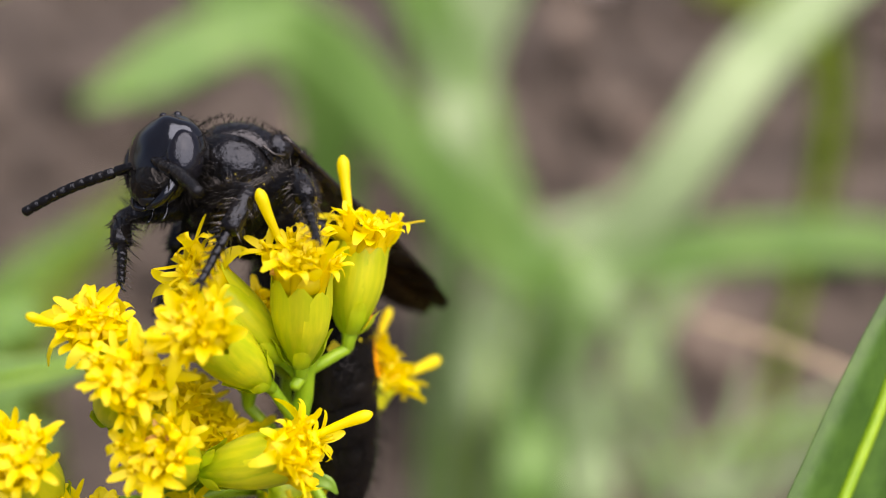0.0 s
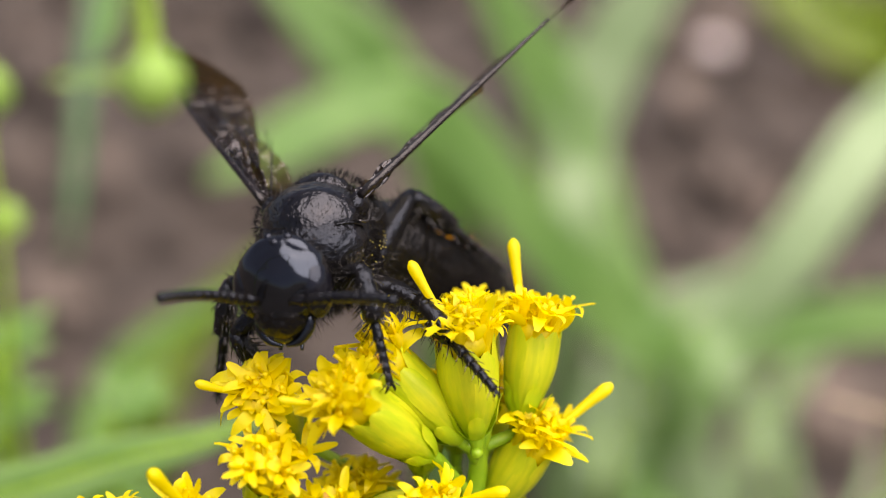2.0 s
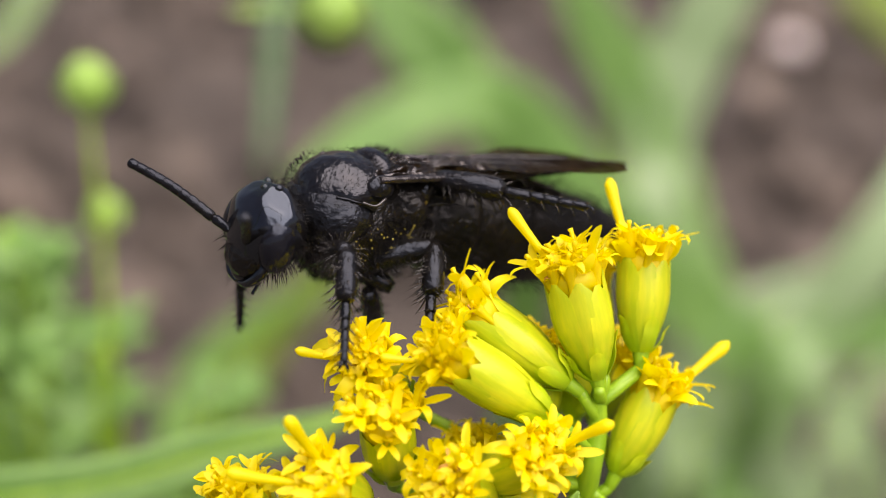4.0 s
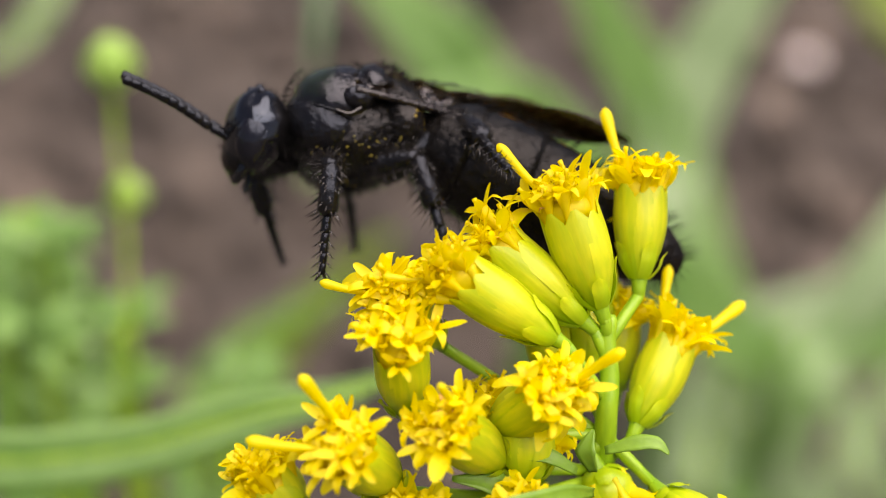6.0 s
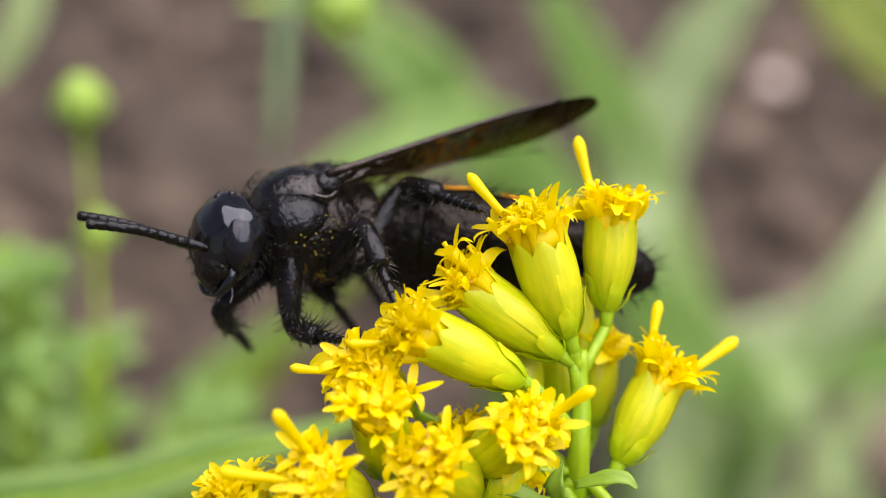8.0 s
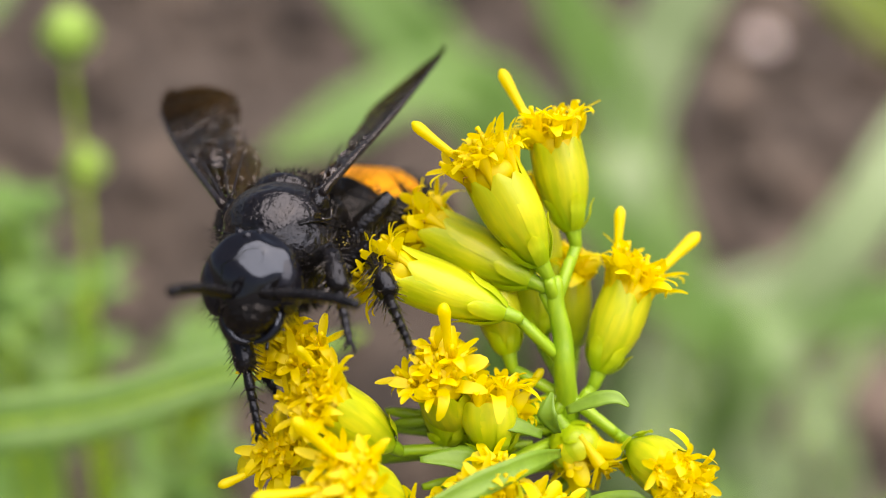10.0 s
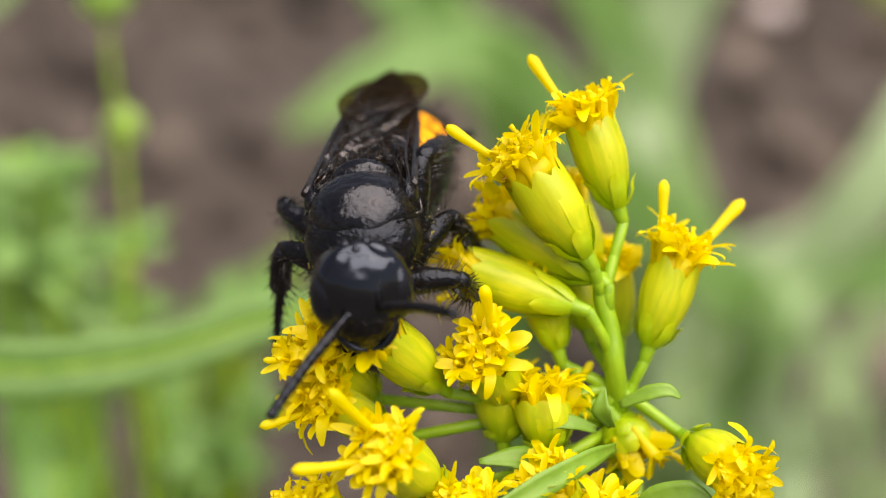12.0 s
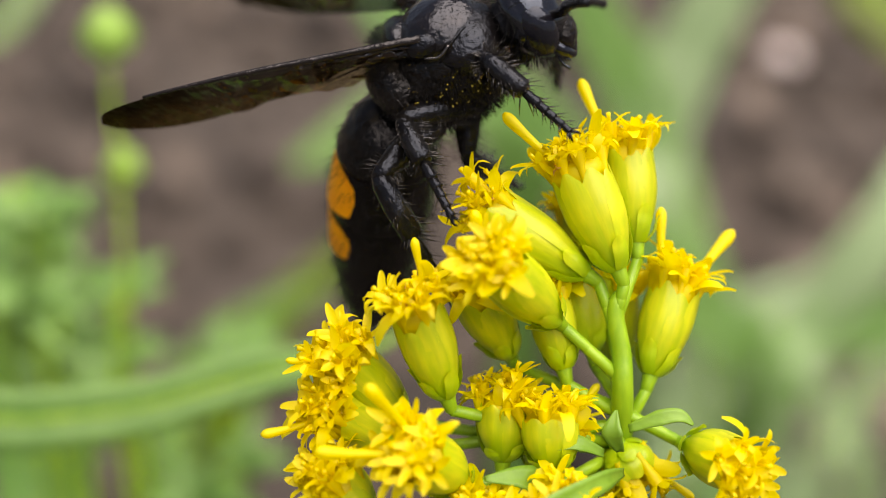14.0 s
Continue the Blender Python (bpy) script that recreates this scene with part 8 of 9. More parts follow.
    walk(wasp_abdomen, [
        (0, pose(-0.00270, 0.00000, -0.00085, -6.6, -52.6, 12.1)),
        (0.5, pose(-0.00270, 0.00000, -0.00085, 18.9, -59.4, -31.5)),
        (1, pose(-0.00270, 0.00000, -0.00085, 9.1, -52.3, -18.1)),
        (1.5, pose(-0.00270, 0.00000, -0.00085, 4.2, -27.9, -16.7)),
        (2, pose(-0.00270, 0.00000, -0.00085, 6.8, -35.2, -20.3)),
        (2.5, pose(-0.00270, 0.00000, -0.00085, 20.9, -25.2, -14.7)),
        (3, pose(-0.00270, 0.00000, -0.00085, 72.0, -30.0, 2.5)),
        (3.5, pose(-0.00270, 0.00000, -0.00085, 66.0, -11.7, -0.6)),
        (6, pose(-0.00270, 0.00000, -0.00085, 80.0, -26.4, -20.8)),
        (6.5, pose(-0.00270, 0.00000, -0.00085, 78.0, -12.8, -20.0)),
        (7, pose(-0.00270, 0.00000, -0.00085, 78.0, -6.0, -24.8)),
        (7.5, pose(-0.00270, 0.00000, -0.00085, 78.0, -20.8, -15.6)),
        (8, pose(-0.00270, 0.00000, -0.00085, 50.0, -16.5, -37.6)),
        (8.5, pose(-0.00270, 0.00000, -0.00085, 8.8, -30.4, -29.1)),
        (9, pose(-0.00270, 0.00000, -0.00085, 0.5, -26.3, -2.7)),
        (11.5, pose(-0.00270, 0.00000, -0.00085, 1.3, -7.0, -17.7)),
        (12, pose(-0.00270, 0.00000, -0.00085, 0.1, -7.9, -1.7)),
        (12.5, pose(-0.00270, 0.00000, -0.00085, 0.8, -31.2, -2.3)),
        (13, pose(-0.00270, 0.00000, -0.00085, 4.7, -36.1, -13.6)),
        (13.5, pose(-0.00270, 0.00000, -0.00085, -6.3, -51.3, 12.6)),
        (14, pose(-0.00270, 0.00000, -0.00085, 10.2, -47.7, -21.5)),
    ])
    walk(wing_l, [
        (0, pose(-0.00020, 0.00195, 0.00145, 15.1, 12.9, -170.4)),
        (0.5, pose(-0.00020, 0.00195, 0.00145, 10.0, 8.0, 172.0)),
        (1, pose(-0.00020, 0.00195, 0.00145, 29.0, -22.2, 169.5)),
        (1.5, pose(-0.00020, 0.00195, 0.00145, -16.0, -19.1, 149.7)),
        (2, pose(-0.00020, 0.00195, 0.00145, -22.0, -22.8, 142.5)),
        (2.5, pose(-0.00020, 0.00195, 0.00145, -19.0, -26.6, 154.2)),
        (3, pose(-0.00020, 0.00195, 0.00145, -4.0, 11.9, -169.5)),
        (3.5, pose(-0.00020, 0.00195, 0.00145, 4.0, 4.2, 178.7)),
        (6, pose(-0.00020, 0.00195, 0.00145, 25.7, 18.5, -166.5)),
        (6.5, pose(-0.00020, 0.00195, 0.00145, 25.3, 10.2, -171.3)),
        (7, pose(-0.00020, 0.00195, 0.00145, 25.3, 10.4, -170.1)),
        (7.5, pose(-0.00020, 0.00195, 0.00145, 25.4, 13.5, -169.8)),
        (8, pose(-0.00020, 0.00195, 0.00145, -21.0, -8.3, 163.0)),
        (8.5, pose(-0.00020, 0.00195, 0.00145, -62.0, -4.8, 169.5)),
        (9, pose(-0.00020, 0.00195, 0.00145, -52.0, -16.4, 169.2)),
        (11.5, pose(-0.00020, 0.00195, 0.00145, 8.0, 3.8, 179.4)),
        (12, pose(-0.00020, 0.00195, 0.00145, 8.0, 6.1, -173.9)),
        (12.5, pose(-0.00020, 0.00195, 0.00145, -38.0, -1.7, -176.6)),
        (13, pose(-0.00020, 0.00195, 0.00145, -36.0, -12.4, 160.0)),
        (13.5, pose(-0.00020, 0.00195, 0.00145, 16.0, -20.8, 136.1)),
        (14, pose(-0.00020, 0.00195, 0.00145, 61.0, -3.6, 130.6)),
    ])
    walk(wing_r, [
        (0, pose(-0.00020, -0.00195, 0.00145, -14.8, 12.9, -170.4)),
        (0.5, pose(-0.00020, -0.00195, 0.00145, -9.9, 10.0, 170.0)),
        (1, pose(-0.00020, -0.00195, 0.00145, 5.0, -28.5, -168.7)),
        (1.5, pose(-0.00020, -0.00195, 0.00145, 15.0, -29.8, -137.4)),
        (2, pose(-0.00020, -0.00195, 0.00145, 17.0, -22.6, -136.5)),
        (2.5, pose(-0.00020, -0.00195, 0.00145, 35.0, -20.9, -142.5)),
        (3, pose(-0.00020, -0.00195, 0.00145, 4.0, 10.8, 173.6)),
        (3.5, pose(-0.00020, -0.00195, 0.00145, -4.0, 2.2, 158.0)),
        (6, pose(-0.00020, -0.00195, 0.00145, -25.0, 18.8, -179.8)),
        (6.5, pose(-0.00020, -0.00195, 0.00145, -25.2, 9.4, 172.7)),
        (7, pose(-0.00020, -0.00195, 0.00145, -25.2, 10.5, 175.3)),
        (7.5, pose(-0.00020, -0.00195, 0.00145, -25.2, 12.7, 175.7)),
        (8, pose(-0.00020, -0.00195, 0.00145, 0.0, -0.5, 172.5)),
        (8.5, pose(-0.00020, -0.00195, 0.00145, 13.0, -15.2, -142.0)),
        (9, pose(-0.00020, -0.00195, 0.00145, -6.0, -21.8, -130.8)),
        (11.5, pose(-0.00020, -0.00195, 0.00145, -8.0, 9.5, 177.5)),
        (12, pose(-0.00020, -0.00195, 0.00145, -8.0, 5.4, 175.6)),
        (12.5, pose(-0.00020, -0.00195, 0.00145, 4.0, -2.2, -136.2)),
        (13, pose(-0.00020, -0.00195, 0.00145, 24.0, -32.8, -120.8)),
        (13.5, pose(-0.00020, -0.00195, 0.00145, 23.0, -19.0, -140.9)),
        (14, pose(-0.00020, -0.00195, 0.00145, 42.0, -16.4, 178.3)),
    ])
    walk(antenna_l, [
        (0, pose(0.00215, 0.00040, -0.00075, 6.1, 28.3, 74.2)),
        (1, pose(0.00215, 0.00040, -0.00075, 4.5, -17.5, 47.3)),
        (1.5, pose(0.00215, 0.00040, -0.00075, 4.7, -6.2, 55.0)),
        (2, pose(0.00215, 0.00040, -0.00075, 5.5, -5.2, 73.1)),
        (3, pose(0.00215, 0.00040, -0.00075, 4.3, -18.8, 44.5)),
        (3.5, pose(0.00215, 0.00040, -0.00075, 5.6, -28.5, 56.6)),
        (6, pose(0.00215, 0.00040, -0.00075, 0.4, -25.8, 3.5)),
        (6.5, pose(0.00215, 0.00040, -0.00075, 1.4, -13.6, 13.2)),
        (7.5, pose(0.00215, 0.00040, -0.00075, 1.6, -18.8, 15.1)),
        (8, pose(0.00215, 0.00040, -0.00075, -1.4, -13.6, -13.4)),
        (8.5, pose(0.00215, 0.00040, -0.00075, 6.2, -28.2, 71.1)),
        (9, pose(0.00215, 0.00040, -0.00075, 5.2, 9.5, 64.8)),
        (11.5, pose(0.00215, 0.00040, -0.00075, 4.1, -19.0, 41.2)),
        (12, pose(0.00215, 0.00040, -0.00075, 3.4, -16.9, 33.2)),
        (12.5, pose(0.00215, 0.00040, -0.00075, 5.1, -7.0, 62.8)),
        (13, pose(0.00215, 0.00040, -0.00075, 5.4, 5.5, 70.8)),
        (13.5, pose(0.00215, 0.00040, -0.00075, 2.8, -1.6, 29.3)),
        (14, pose(0.00215, 0.00040, -0.00075, 6.3, 28.9, 77.6)),
    ])
    walk(antenna_r, [
        (0, pose(0.00215, -0.00040, -0.00075, -5.4, 22.3, -63.0)),
        (0.5, pose(0.00215, -0.00040, -0.00075, -2.4, -7.2, -24.3)),
        (1, pose(0.00215, -0.00040, -0.00075, -4.1, -17.2, -42.4)),
        (1.5, pose(0.00215, -0.00040, -0.00075, -3.5, -10.8, -36.8)),
        (2, pose(0.00215, -0.00040, -0.00075, -2.5, -20.6, -22.8)),
        (3, pose(0.00215, -0.00040, -0.00075, -4.8, -22.1, -49.1)),
        (3.5, pose(0.00215, -0.00040, -0.00075, -5.4, -16.3, -62.4)),
        (6, pose(0.00215, -0.00040, -0.00075, -0.6, -24.9, -5.4)),
        (6.5, pose(0.00215, -0.00040, -0.00075, -0.9, -13.7, -8.5)),
        (7.5, pose(0.00215, -0.00040, -0.00075, 0.0, -20.0, 0.3)),
        (8, pose(0.00215, -0.00040, -0.00075, -4.2, -16.7, -43.7)),
        (8.5, pose(0.00215, -0.00040, -0.00075, -1.9, -11.9, -18.3)),
        (9, pose(0.00215, -0.00040, -0.00075, -1.0, -18.6, -9.0)),
        (11.5, pose(0.00215, -0.00040, -0.00075, -2.4, 16.1, -23.9)),
        (12, pose(0.00215, -0.00040, -0.00075, -4.3, 24.0, -45.4)),
        (12.5, pose(0.00215, -0.00040, -0.00075, -2.4, -23.6, -21.2)),
        (13, pose(0.00215, -0.00040, -0.00075, -1.7, -12.0, -17.0)),
        (13.5, pose(0.00215, -0.00040, -0.00075, -1.9, -2.6, -19.2)),
        (14, pose(0.00215, -0.00040, -0.00075, -5.5, -15.1, -66.0)),
    ])
    walk(legs["1", 1][0], [
        (0, pose(0.00140, 0.00080, -0.00150, -18.3, 2.9, 86.6)),
        (0.5, pose(0.00140, 0.00080, -0.00150, -11.0, -23.0, 46.8)),
        (1, pose(0.00140, 0.00080, -0.00150, -8.6, -13.3, 46.6)),
        (1.5, pose(0.00140, 0.00080, -0.00150, -6.5, -5.5, 41.4)),
        (2, pose(0.00140, 0.00080, -0.00150, -9.7, -28.3, 55.3)),
        (3, pose(0.00140, 0.00080, -0.00150, -29.1, -51.9, 86.8)),
        (3.5, pose(0.00140, 0.00080, -0.00150, -14.7, -33.0, 71.5)),
        (6, pose(0.00140, 0.00080, -0.00150, -13.0, -9.6, 97.5)),
        (6.5, pose(0.00140, 0.00080, -0.00150, -3.9, 14.2, 94.4)),
        (7.5, pose(0.00140, 0.00080, -0.00150, 10.0, 38.8, 101.8)),
        (8, pose(0.00140, 0.00080, -0.00150, 62.9, 80.7, -29.1)),
        (8.5, pose(0.00140, 0.00080, -0.00150, 13.9, 38.6, 76.2)),
        (9, pose(0.00140, 0.00080, -0.00150, -50.0, -42.4, 76.2)),
        (11.5, pose(0.00140, 0.00080, -0.00150, 2.4, -14.0, 62.8)),
        (12, pose(0.00140, 0.00080, -0.00150, 38.2, -3.0, 84.2)),
        (12.5, pose(0.00140, 0.00080, -0.00150, 15.3, -13.2, 68.9)),
        (13, pose(0.00140, 0.00080, -0.00150, -105.5, 59.3, 67.9)),
        (13.5, pose(0.00140, 0.00080, -0.00150, 35.9, -12.2, 100.2)),
        (14, pose(0.00140, 0.00080, -0.00150, 48.7, 14.2, 19.4)),
    ])
    walk(legs["1", 1][1], [
        (0, pose(0.00155, 0.00329, -0.00163, -78.2, 71.3, 10.0)),
        (0.5, pose(0.00297, 0.00248, -0.00052, -20.3, 59.6, 24.8)),
        (1, pose(0.00307, 0.00257, -0.00093, -55.9, 79.9, -10.9)),
        (1.5, pose(0.00327, 0.00244, -0.00126, -32.5, 77.9, 8.8)),
        (2, pose(0.00265, 0.00261, -0.00032, -22.5, 67.2, 29.7)),
        (3, pose(0.00149, 0.00234, 0.00047, -31.9, 55.4, 36.0)),
        (3.5, pose(0.00206, 0.00279, -0.00014, -19.9, 51.3, 47.7)),
        (6, pose(0.00108, 0.00324, -0.00108, -44.6, 71.6, 52.2)),
        (6.5, pose(0.00121, 0.00322, -0.00211, -120.9, 85.6, -25.6)),
        (7.5, pose(0.00100, 0.00271, -0.00307, 99.0, 82.1, -165.5)),
        (8, pose(0.00175, 0.00060, -0.00397, 171.6, 10.4, 86.8)),
        (8.5, pose(0.00187, 0.00270, -0.00306, 162.6, 51.0, -126.4)),
        (9, pose(0.00184, 0.00259, 0.00019, -39.0, 26.0, 17.8)),
        (11.5, pose(0.00251, 0.00296, -0.00090, 7.8, 72.4, 70.8)),
        (12, pose(0.00165, 0.00328, -0.00137, 85.2, 51.7, 170.4)),
        (12.5, pose(0.00228, 0.00307, -0.00093, 37.7, 65.1, 107.5)),
        (13, pose(0.00188, 0.00198, -0.00365, -150.4, -4.6, -6.8)),
        (13.5, pose(0.00097, 0.00321, -0.00097, 67.4, 51.6, 170.9)),
        (14, pose(0.00369, 0.00160, -0.00212, 103.9, 41.4, 114.3)),
    ])
    walk(legs["2", 1][0], [
        (0, pose(-0.00010, 0.00100, -0.00190, -14.7, -38.1, 95.9)),
        (0.5, pose(-0.00010, 0.00100, -0.00190, -13.9, 0.6, 69.1)),
        (1, pose(-0.00010, 0.00100, -0.00190, -38.5, -22.4, 90.8)),
        (1.5, pose(-0.00010, 0.00100, -0.00190, -33.2, 15.5, 84.3)),
        (2, pose(-0.00010, 0.00100, -0.00190, -36.6, 9.0, 73.7)),
        (3, pose(-0.00010, 0.00100, -0.00190, -58.1, -20.2, 137.1)),
        (3.5, pose(-0.00010, 0.00100, -0.00190, -56.5, -17.2, 141.3)),
        (6, pose(-0.00010, 0.00100, -0.00190, -15.2, -14.8, 144.8)),
        (6.5, pose(-0.00010, 0.00100, -0.00190, -16.5, -34.0, 143.3)),
        (7.5, pose(-0.00010, 0.00100, -0.00190, -15.9, -28.3, 141.9)),
        (8, pose(-0.00010, 0.00100, -0.00190, -12.7, -27.7, 93.8)),
        (8.5, pose(-0.00010, 0.00100, -0.00190, 19.9, -7.5, 102.5)),
        (9, pose(-0.00010, 0.00100, -0.00190, -56.0, -1.5, 84.8)),
        (11.5, pose(-0.00010, 0.00100, -0.00190, -31.7, -55.3, 116.5)),
        (12, pose(-0.00010, 0.00100, -0.00190, 0.4, -20.3, 135.0)),
        (12.5, pose(-0.00010, 0.00100, -0.00190, -38.1, -12.3, 87.0)),
        (13, pose(-0.00010, 0.00100, -0.00190, -34.0, -38.4, 68.6)),
        (14, pose(-0.00010, 0.00100, -0.00190, -21.6, 48.6, -130.2)),
    ])
    walk(legs["2", 1][1], [
        (0, pose(-0.00033, 0.00319, -0.00017, -16.2, 44.4, 75.3)),
        (0.5, pose(0.00090, 0.00362, -0.00193, -49.8, 71.6, 20.9)),
        (1, pose(-0.00014, 0.00359, -0.00083, -64.7, 50.4, 15.5)),
        (1.5, pose(0.00017, 0.00369, -0.00265, -41.3, 36.9, 66.4)),
        (2, pose(0.00068, 0.00365, -0.00234, -44.3, 32.5, 52.6)),
        (3, pose(-0.00203, 0.00279, -0.00093, -74.1, 34.0, 45.2)),
        (3.5, pose(-0.00219, 0.00267, -0.00107, -78.7, 35.6, 46.1)),
        (6, pose(-0.00231, 0.00256, -0.00118, -32.6, 61.9, 111.5)),
        (6.5, pose(-0.00196, 0.00239, -0.00034, -19.8, 46.1, 119.3)),
        (7.5, pose(-0.00204, 0.00252, -0.00057, -23.0, 51.9, 115.7)),
        (8, pose(-0.00026, 0.00347, -0.00060, -19.9, 55.1, 71.2)),
        (8.5, pose(-0.00070, 0.00371, -0.00154, 60.8, 67.3, 163.9)),
        (9, pose(0.00015, 0.00379, -0.00183, -88.8, 34.0, -5.3)),
        (11.5, pose(-0.00081, 0.00243, 0.00040, -18.1, 15.8, 84.5)),
        (12, pose(-0.00196, 0.00286, -0.00093, 1.0, 67.2, 136.0)),
        (12.5, pose(0.00004, 0.00373, -0.00130, -47.1, 34.6, 46.1)),
        (13, pose(0.00070, 0.00304, -0.00016, -35.3, 40.7, 21.0)),
        (14, pose(-0.00129, -0.00041, -0.00400, -159.3, 46.5, 81.6)),
    ])
    walk(legs["3", 1][0], [
        (0, pose(-0.00160, 0.00110, -0.00190, -41.0, -10.6, 132.4)),
        (0.5, pose(-0.00160, 0.00110, -0.00190, 88.8, -44.9, 85.7)),
        (1, pose(-0.00160, 0.00110, -0.00190, 17.6, -49.9, 120.1)),
        (1.5, pose(-0.00160, 0.00110, -0.00190, 15.4, -43.5, 140.1)),
        (2, pose(-0.00160, 0.00110, -0.00190, -5.6, -35.7, 153.0)),
        (3, pose(-0.00160, 0.00110, -0.00190, 18.0, -54.9, 145.7)),
        (3.5, pose(-0.00160, 0.00110, -0.00190, -11.0, -64.7, 150.9)),
        (6, pose(-0.00160, 0.00110, -0.00190, -78.9, -32.4, 174.4)),
        (6.5, pose(-0.00160, 0.00110, -0.00190, -80.3, -41.3, -179.3)),
        (7.5, pose(-0.00160, 0.00110, -0.00190, -70.8, -39.3, 176.0)),
        (8, pose(-0.00160, 0.00110, -0.00190, -66.1, -49.0, 149.8)),
        (9, pose(-0.00160, 0.00110, -0.00190, 32.8, -14.3, 122.3)),
        (11.5, pose(-0.00160, 0.00110, -0.00190, -10.4, -79.2, 123.4)),
        (12, pose(-0.00160, 0.00110, -0.00190, 23.1, -64.0, 141.9)),
        (12.5, pose(-0.00160, 0.00110, -0.00190, 35.1, -51.6, 129.4)),
        (13, pose(-0.00160, 0.00110, -0.00190, 3.0, -50.6, 141.1)),
        (14, pose(-0.00160, 0.00110, -0.00190, 14.1, -60.7, 121.2)),
    ])
    walk(legs["3", 1][1], [
        (0, pose(-0.00385, 0.00357, -0.00128, -10.5, -4.1, -131.6)),
        (0.5, pose(-0.00142, 0.00350, 0.00050, 45.1, -1.2, 172.9)),
        (1, pose(-0.00270, 0.00299, 0.00070, 13.3, 32.1, 140.9)),
        (1.5, pose(-0.00349, 0.00268, 0.00044, 14.7, 40.8, 160.6)),
        (2, pose(-0.00406, 0.00235, 0.00009, -7.0, 49.4, 144.4)),
        (3, pose(-0.00321, 0.00220, 0.00088, 11.7, 29.0, 166.4)),
        (3.5, pose(-0.00287, 0.00181, 0.00117, -4.7, 8.9, 140.2)),
        (6, pose(-0.00446, 0.00138, -0.00008, -56.9, 8.7, 91.5)),
        (6.5, pose(-0.00415, 0.00107, 0.00035, -48.2, 6.6, 97.9)),
        (7.5, pose(-0.00422, 0.00129, 0.00025, -48.7, 13.4, 99.9)),
        (8, pose(-0.00353, 0.00222, 0.00067, -38.6, 15.8, 78.0)),
        (9, pose(-0.00336, 0.00388, -0.00106, 61.3, 53.2, -173.0)),
        (11.5, pose(-0.00195, 0.00163, 0.00144, -1.9, -6.1, 113.4)),
        (12, pose(-0.00277, 0.00202, 0.00116, 10.5, 18.7, 166.3)),
        (12.5, pose(-0.00294, 0.00273, 0.00076, 23.7, 27.0, 169.5)),
        (13, pose(-0.00328, 0.00246, 0.00073, 2.3, 34.7, 144.6)),
        (14, pose(-0.00246, 0.00252, 0.00106, 20.8, 70.4, 153.2)),
    ])
    walk(legs["1", -1][0], [
        (0, pose(0.00140, -0.00080, -0.00150, 35.5, 18.8, -39.5)),
        (0.5, pose(0.00140, -0.00080, -0.00150, 13.1, 12.4, -30.6)),
        (1, pose(0.00140, -0.00080, -0.00150, 36.8, -21.1, -37.8)),
        (1.5, pose(0.00140, -0.00080, -0.00150, -1.6, 33.0, 8.0)),
        (2, pose(0.00140, -0.00080, -0.00150, -3.2, 23.3, -59.2)),
        (3, pose(0.00140, -0.00080, -0.00150, -7.6, 11.1, -64.7)),
        (3.5, pose(0.00140, -0.00080, -0.00150, -8.6, -2.1, -64.3)),
        (6, pose(0.00140, -0.00080, -0.00150, -12.6, 16.7, -28.1)),
        (6.5, pose(0.00140, -0.00080, -0.00150, -46.1, 26.3, -29.8)),
        (7.5, pose(0.00140, -0.00080, -0.00150, -24.3, 19.5, -45.3)),
        (8, pose(0.00140, -0.00080, -0.00150, -59.4, 30.9, -29.9)),
        (9, pose(0.00140, -0.00080, -0.00150, -18.6, 22.3, 21.4)),
        (11.5, pose(0.00140, -0.00080, -0.00150, 69.8, -17.4, -56.1)),
        (12, pose(0.00140, -0.00080, -0.00150, 35.5, 41.0, 5.1)),
        (12.5, pose(0.00140, -0.00080, -0.00150, 51.2, 53.3, 28.1)),
        (13, pose(0.00140, -0.00080, -0.00150, 21.8, 28.4, -48.1)),
        (13.5, pose(0.00140, -0.00080, -0.00150, 28.1, -15.2, -68.3)),
        (14, pose(0.00140, -0.00080, -0.00150, 18.6, -34.5, -82.2)),
    ])
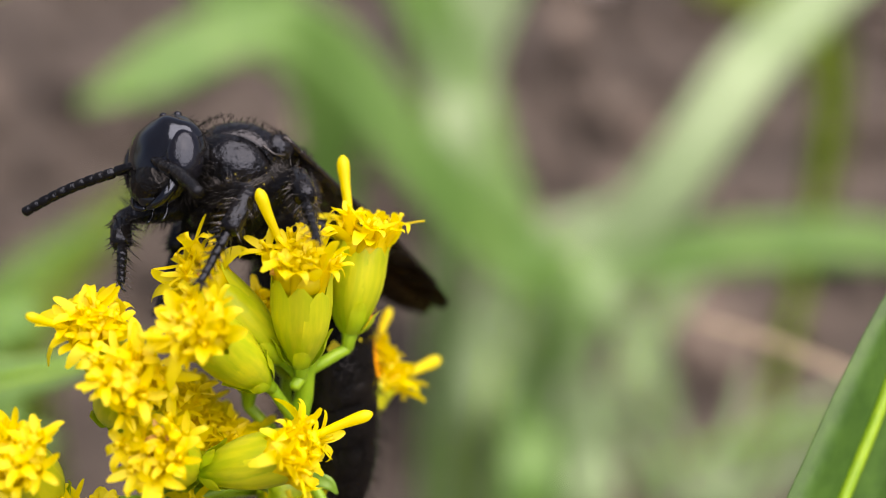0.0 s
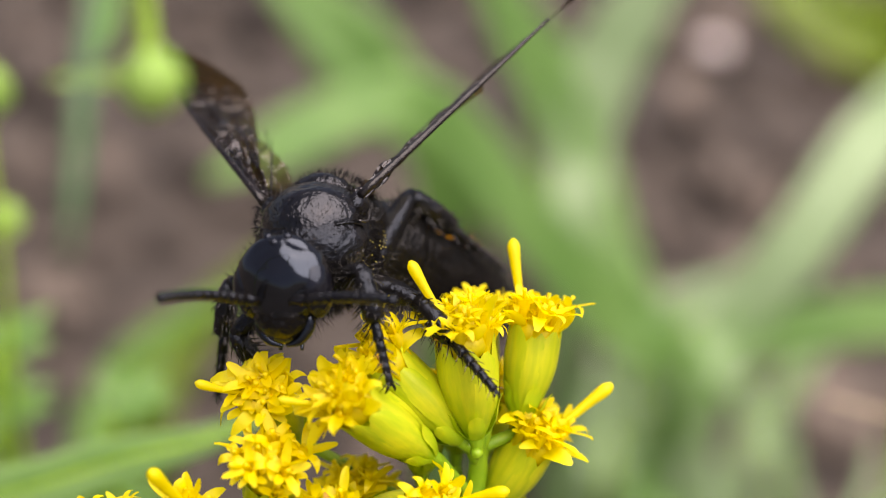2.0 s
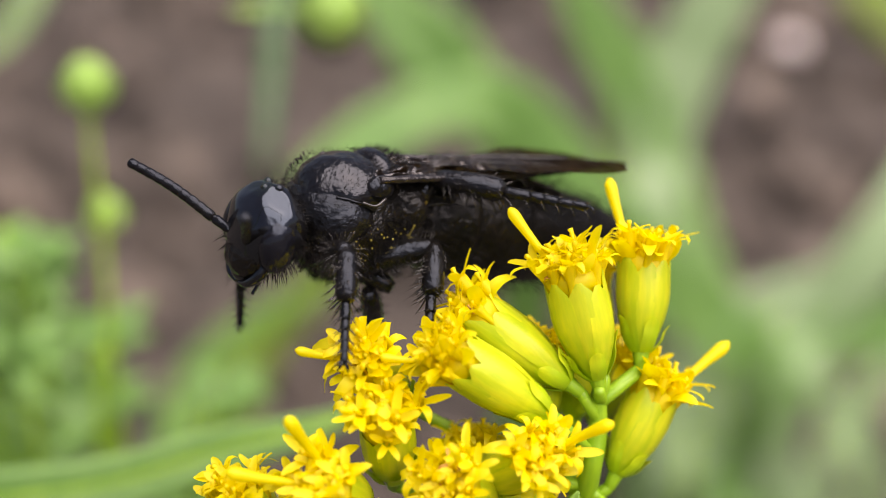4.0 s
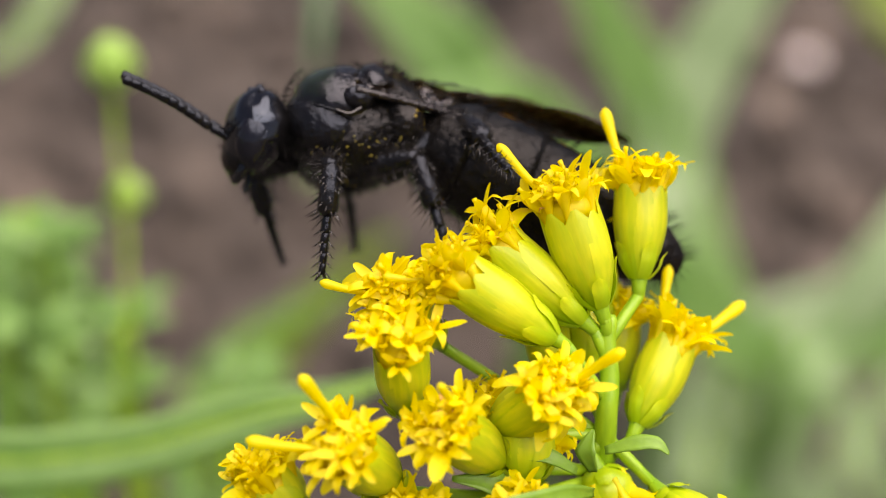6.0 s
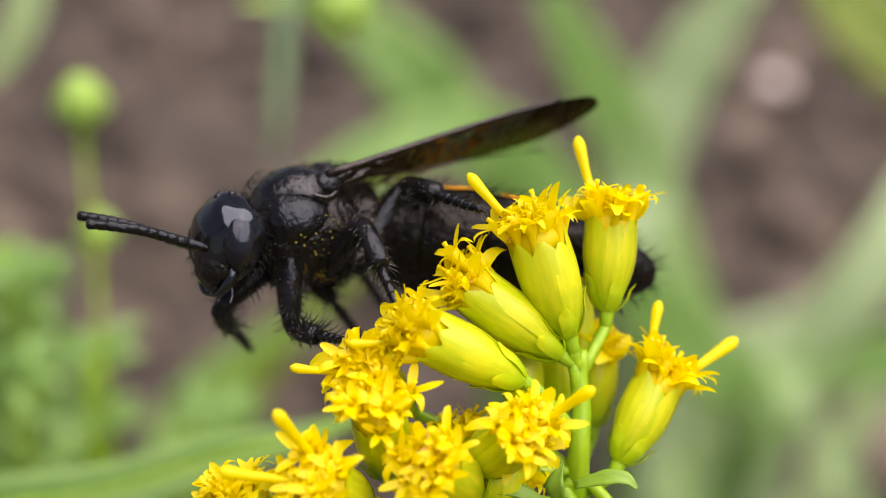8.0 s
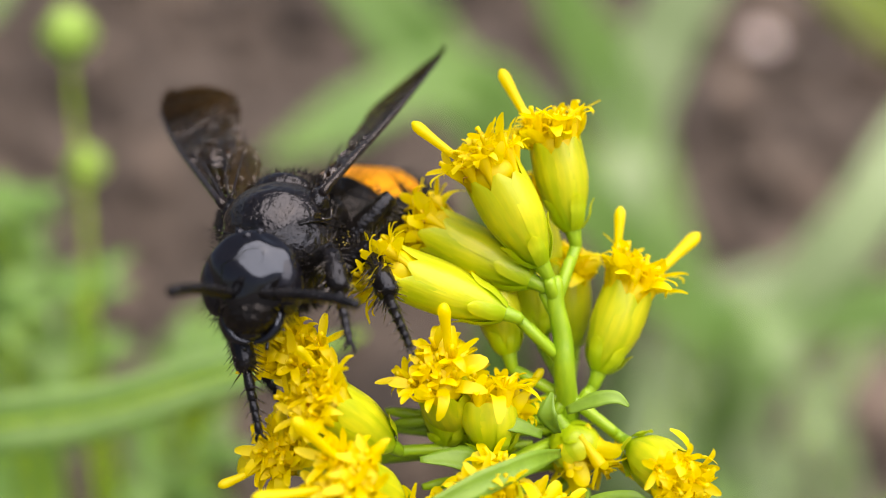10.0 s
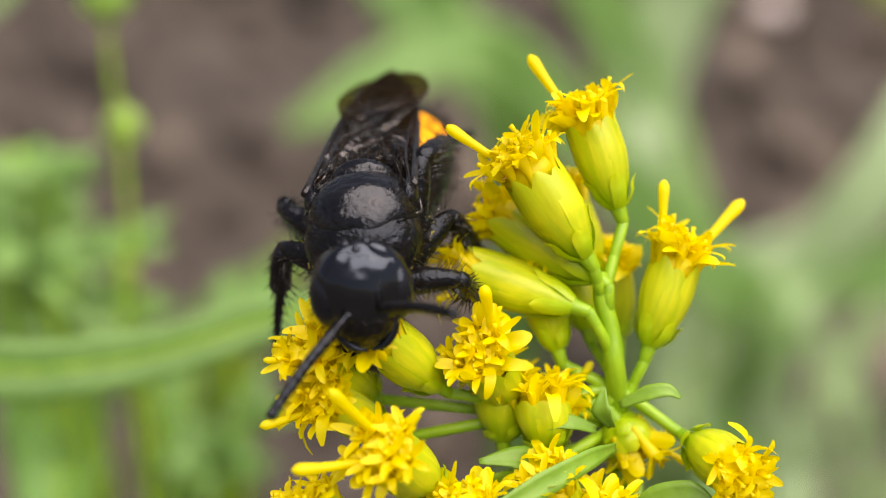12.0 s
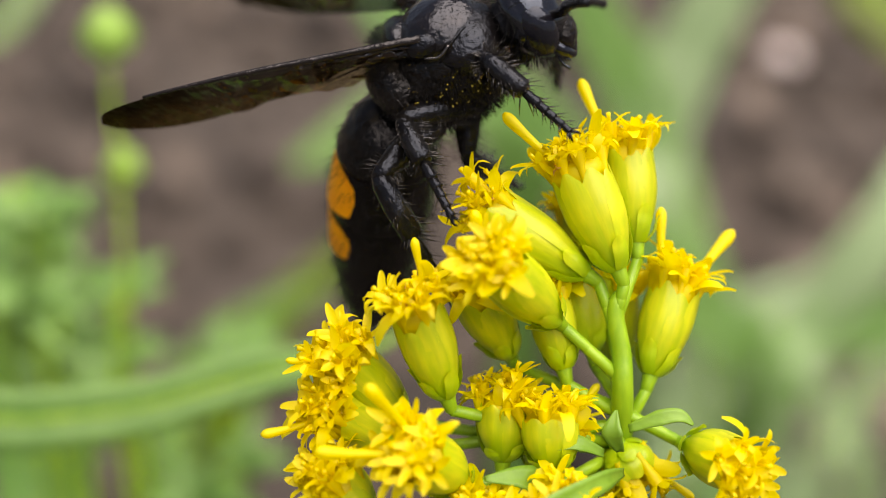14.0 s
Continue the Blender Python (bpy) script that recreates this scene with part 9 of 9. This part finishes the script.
    walk(legs["1", -1][1], [
        (0, pose(0.00322, -0.00231, -0.00231, 120.1, 50.5, 74.4)),
        (0.5, pose(0.00350, -0.00204, -0.00204, 117.3, 75.6, 84.7)),
        (1, pose(0.00324, -0.00223, -0.00060, 56.3, 47.8, 25.4)),
        (1.5, pose(0.00348, -0.00051, -0.00286, -177.4, 58.5, -168.8)),
        (2, pose(0.00258, -0.00277, -0.00249, -171.9, 68.7, 129.7)),
        (3, pose(0.00245, -0.00302, -0.00198, -130.7, 80.1, 165.7)),
        (3.5, pose(0.00248, -0.00305, -0.00141, -52.3, 79.1, -116.3)),
        (6, pose(0.00351, -0.00193, -0.00222, -127.1, 74.8, -152.6)),
        (6.5, pose(0.00335, -0.00191, -0.00261, -121.1, 41.0, -137.6)),
        (7.5, pose(0.00306, -0.00248, -0.00233, -121.7, 62.9, -161.5)),
        (8, pose(0.00326, -0.00187, -0.00278, -124.0, 26.9, -135.0)),
        (9, pose(0.00355, 0.00005, -0.00245, -101.7, 72.5, -73.6)),
        (11.5, pose(0.00273, -0.00278, -0.00075, 71.4, 19.1, 27.1)),
        (12, pose(0.00328, -0.00063, -0.00314, 145.2, 39.8, 136.1)),
        (12.5, pose(0.00272, -0.00010, -0.00351, 110.7, 60.2, 96.7)),
        (13, pose(0.00287, -0.00244, -0.00269, 118.7, 68.1, 61.7)),
        (13.5, pose(0.00229, -0.00304, -0.00085, 54.2, 55.9, -11.4)),
        (14, pose(0.00168, -0.00284, -0.00008, 24.1, 50.0, -52.5)),
    ])
    walk(legs["2", -1][0], [
        (0, pose(-0.00010, -0.00100, -0.00190, 3.0, -32.1, -88.0)),
        (0.5, pose(-0.00010, -0.00100, -0.00190, -44.8, -51.6, -96.2)),
        (1, pose(-0.00010, -0.00100, -0.00190, -10.1, -41.0, -116.4)),
        (2, pose(-0.00010, -0.00100, -0.00190, 3.2, -10.0, -79.1)),
        (3, pose(-0.00010, -0.00100, -0.00190, -13.0, -2.7, -108.6)),
        (3.5, pose(-0.00010, -0.00100, -0.00190, 36.0, 28.1, 104.0)),
        (6, pose(-0.00010, -0.00100, -0.00190, -4.5, 0.1, -96.5)),
        (6.5, pose(-0.00010, -0.00100, -0.00190, -8.8, -12.5, -100.6)),
        (8, pose(-0.00010, -0.00100, -0.00190, -25.2, -7.7, -128.0)),
        (9, pose(-0.00010, -0.00100, -0.00190, 2.8, 41.8, -85.1)),
        (11.5, pose(-0.00010, -0.00100, -0.00190, -5.1, -5.4, -117.5)),
        (12, pose(-0.00010, -0.00100, -0.00190, 1.9, -12.1, -115.6)),
        (12.5, pose(-0.00010, -0.00100, -0.00190, -18.2, 3.5, -119.2)),
        (13, pose(-0.00010, -0.00100, -0.00190, -1.8, -22.3, -91.7)),
        (13.5, pose(-0.00010, -0.00100, -0.00190, 30.7, -46.6, -102.2)),
        (14, pose(-0.00010, -0.00100, -0.00190, 45.2, -25.8, -145.3)),
    ])
    walk(legs["2", -1][1], [
        (0, pose(-0.00002, -0.00337, -0.00041, 39.7, 86.1, -46.8)),
        (0.5, pose(-0.00029, -0.00273, 0.00029, -29.0, 25.6, -147.6)),
        (1, pose(-0.00104, -0.00289, -0.00006, -10.9, 45.4, -130.9)),
        (2, pose(0.00042, -0.00371, -0.00141, 9.9, 71.7, -69.1)),
        (3, pose(-0.00099, -0.00365, -0.00177, -60.0, 74.9, -168.4)),
        (3.5, pose(-0.00070, 0.00140, -0.00322, 125.6, 50.4, -142.1)),
        (6, pose(-0.00041, -0.00378, -0.00190, -34.4, 82.0, -130.6)),
        (6.5, pose(-0.00060, -0.00369, -0.00129, -26.1, 70.1, -127.2)),
        (8, pose(-0.00181, -0.00319, -0.00152, -63.0, 61.8, 168.5)),
        (9, pose(0.00008, -0.00308, -0.00376, 175.7, 60.6, 89.3)),
        (11.5, pose(-0.00139, -0.00347, -0.00164, -30.6, 80.0, -148.3)),
        (12, pose(-0.00128, -0.00347, -0.00131, 6.7, 73.7, -108.8)),
        (12.5, pose(-0.00146, -0.00344, -0.00207, -85.7, 71.7, 156.5)),
        (13, pose(-0.00018, -0.00359, -0.00084, -3.6, 62.6, -95.5)),
        (13.5, pose(-0.00051, -0.00288, 0.00014, 25.1, 34.5, -64.0)),
        (14, pose(-0.00217, -0.00244, -0.00068, 53.8, 37.7, -81.7)),
    ])
    walk(legs["3", -1][0], [
        (0, pose(-0.00160, -0.00110, -0.00190, -14.1, -60.7, -121.2)),
        (13.5, pose(-0.00160, -0.00110, -0.00190, -27.5, -8.4, -128.3)),
        (14, pose(-0.00160, -0.00110, -0.00190, 7.9, -2.4, -128.8)),
    ])
    walk(legs["3", -1][1], [
        (0, pose(-0.00246, -0.00252, 0.00106, -20.8, 70.4, -153.2)),
        (13.5, pose(-0.00368, -0.00374, -0.00140, -68.0, 60.5, 162.3)),
        (14, pose(-0.00373, -0.00375, -0.00176, 42.6, 78.4, -86.4)),
    ])


motions()
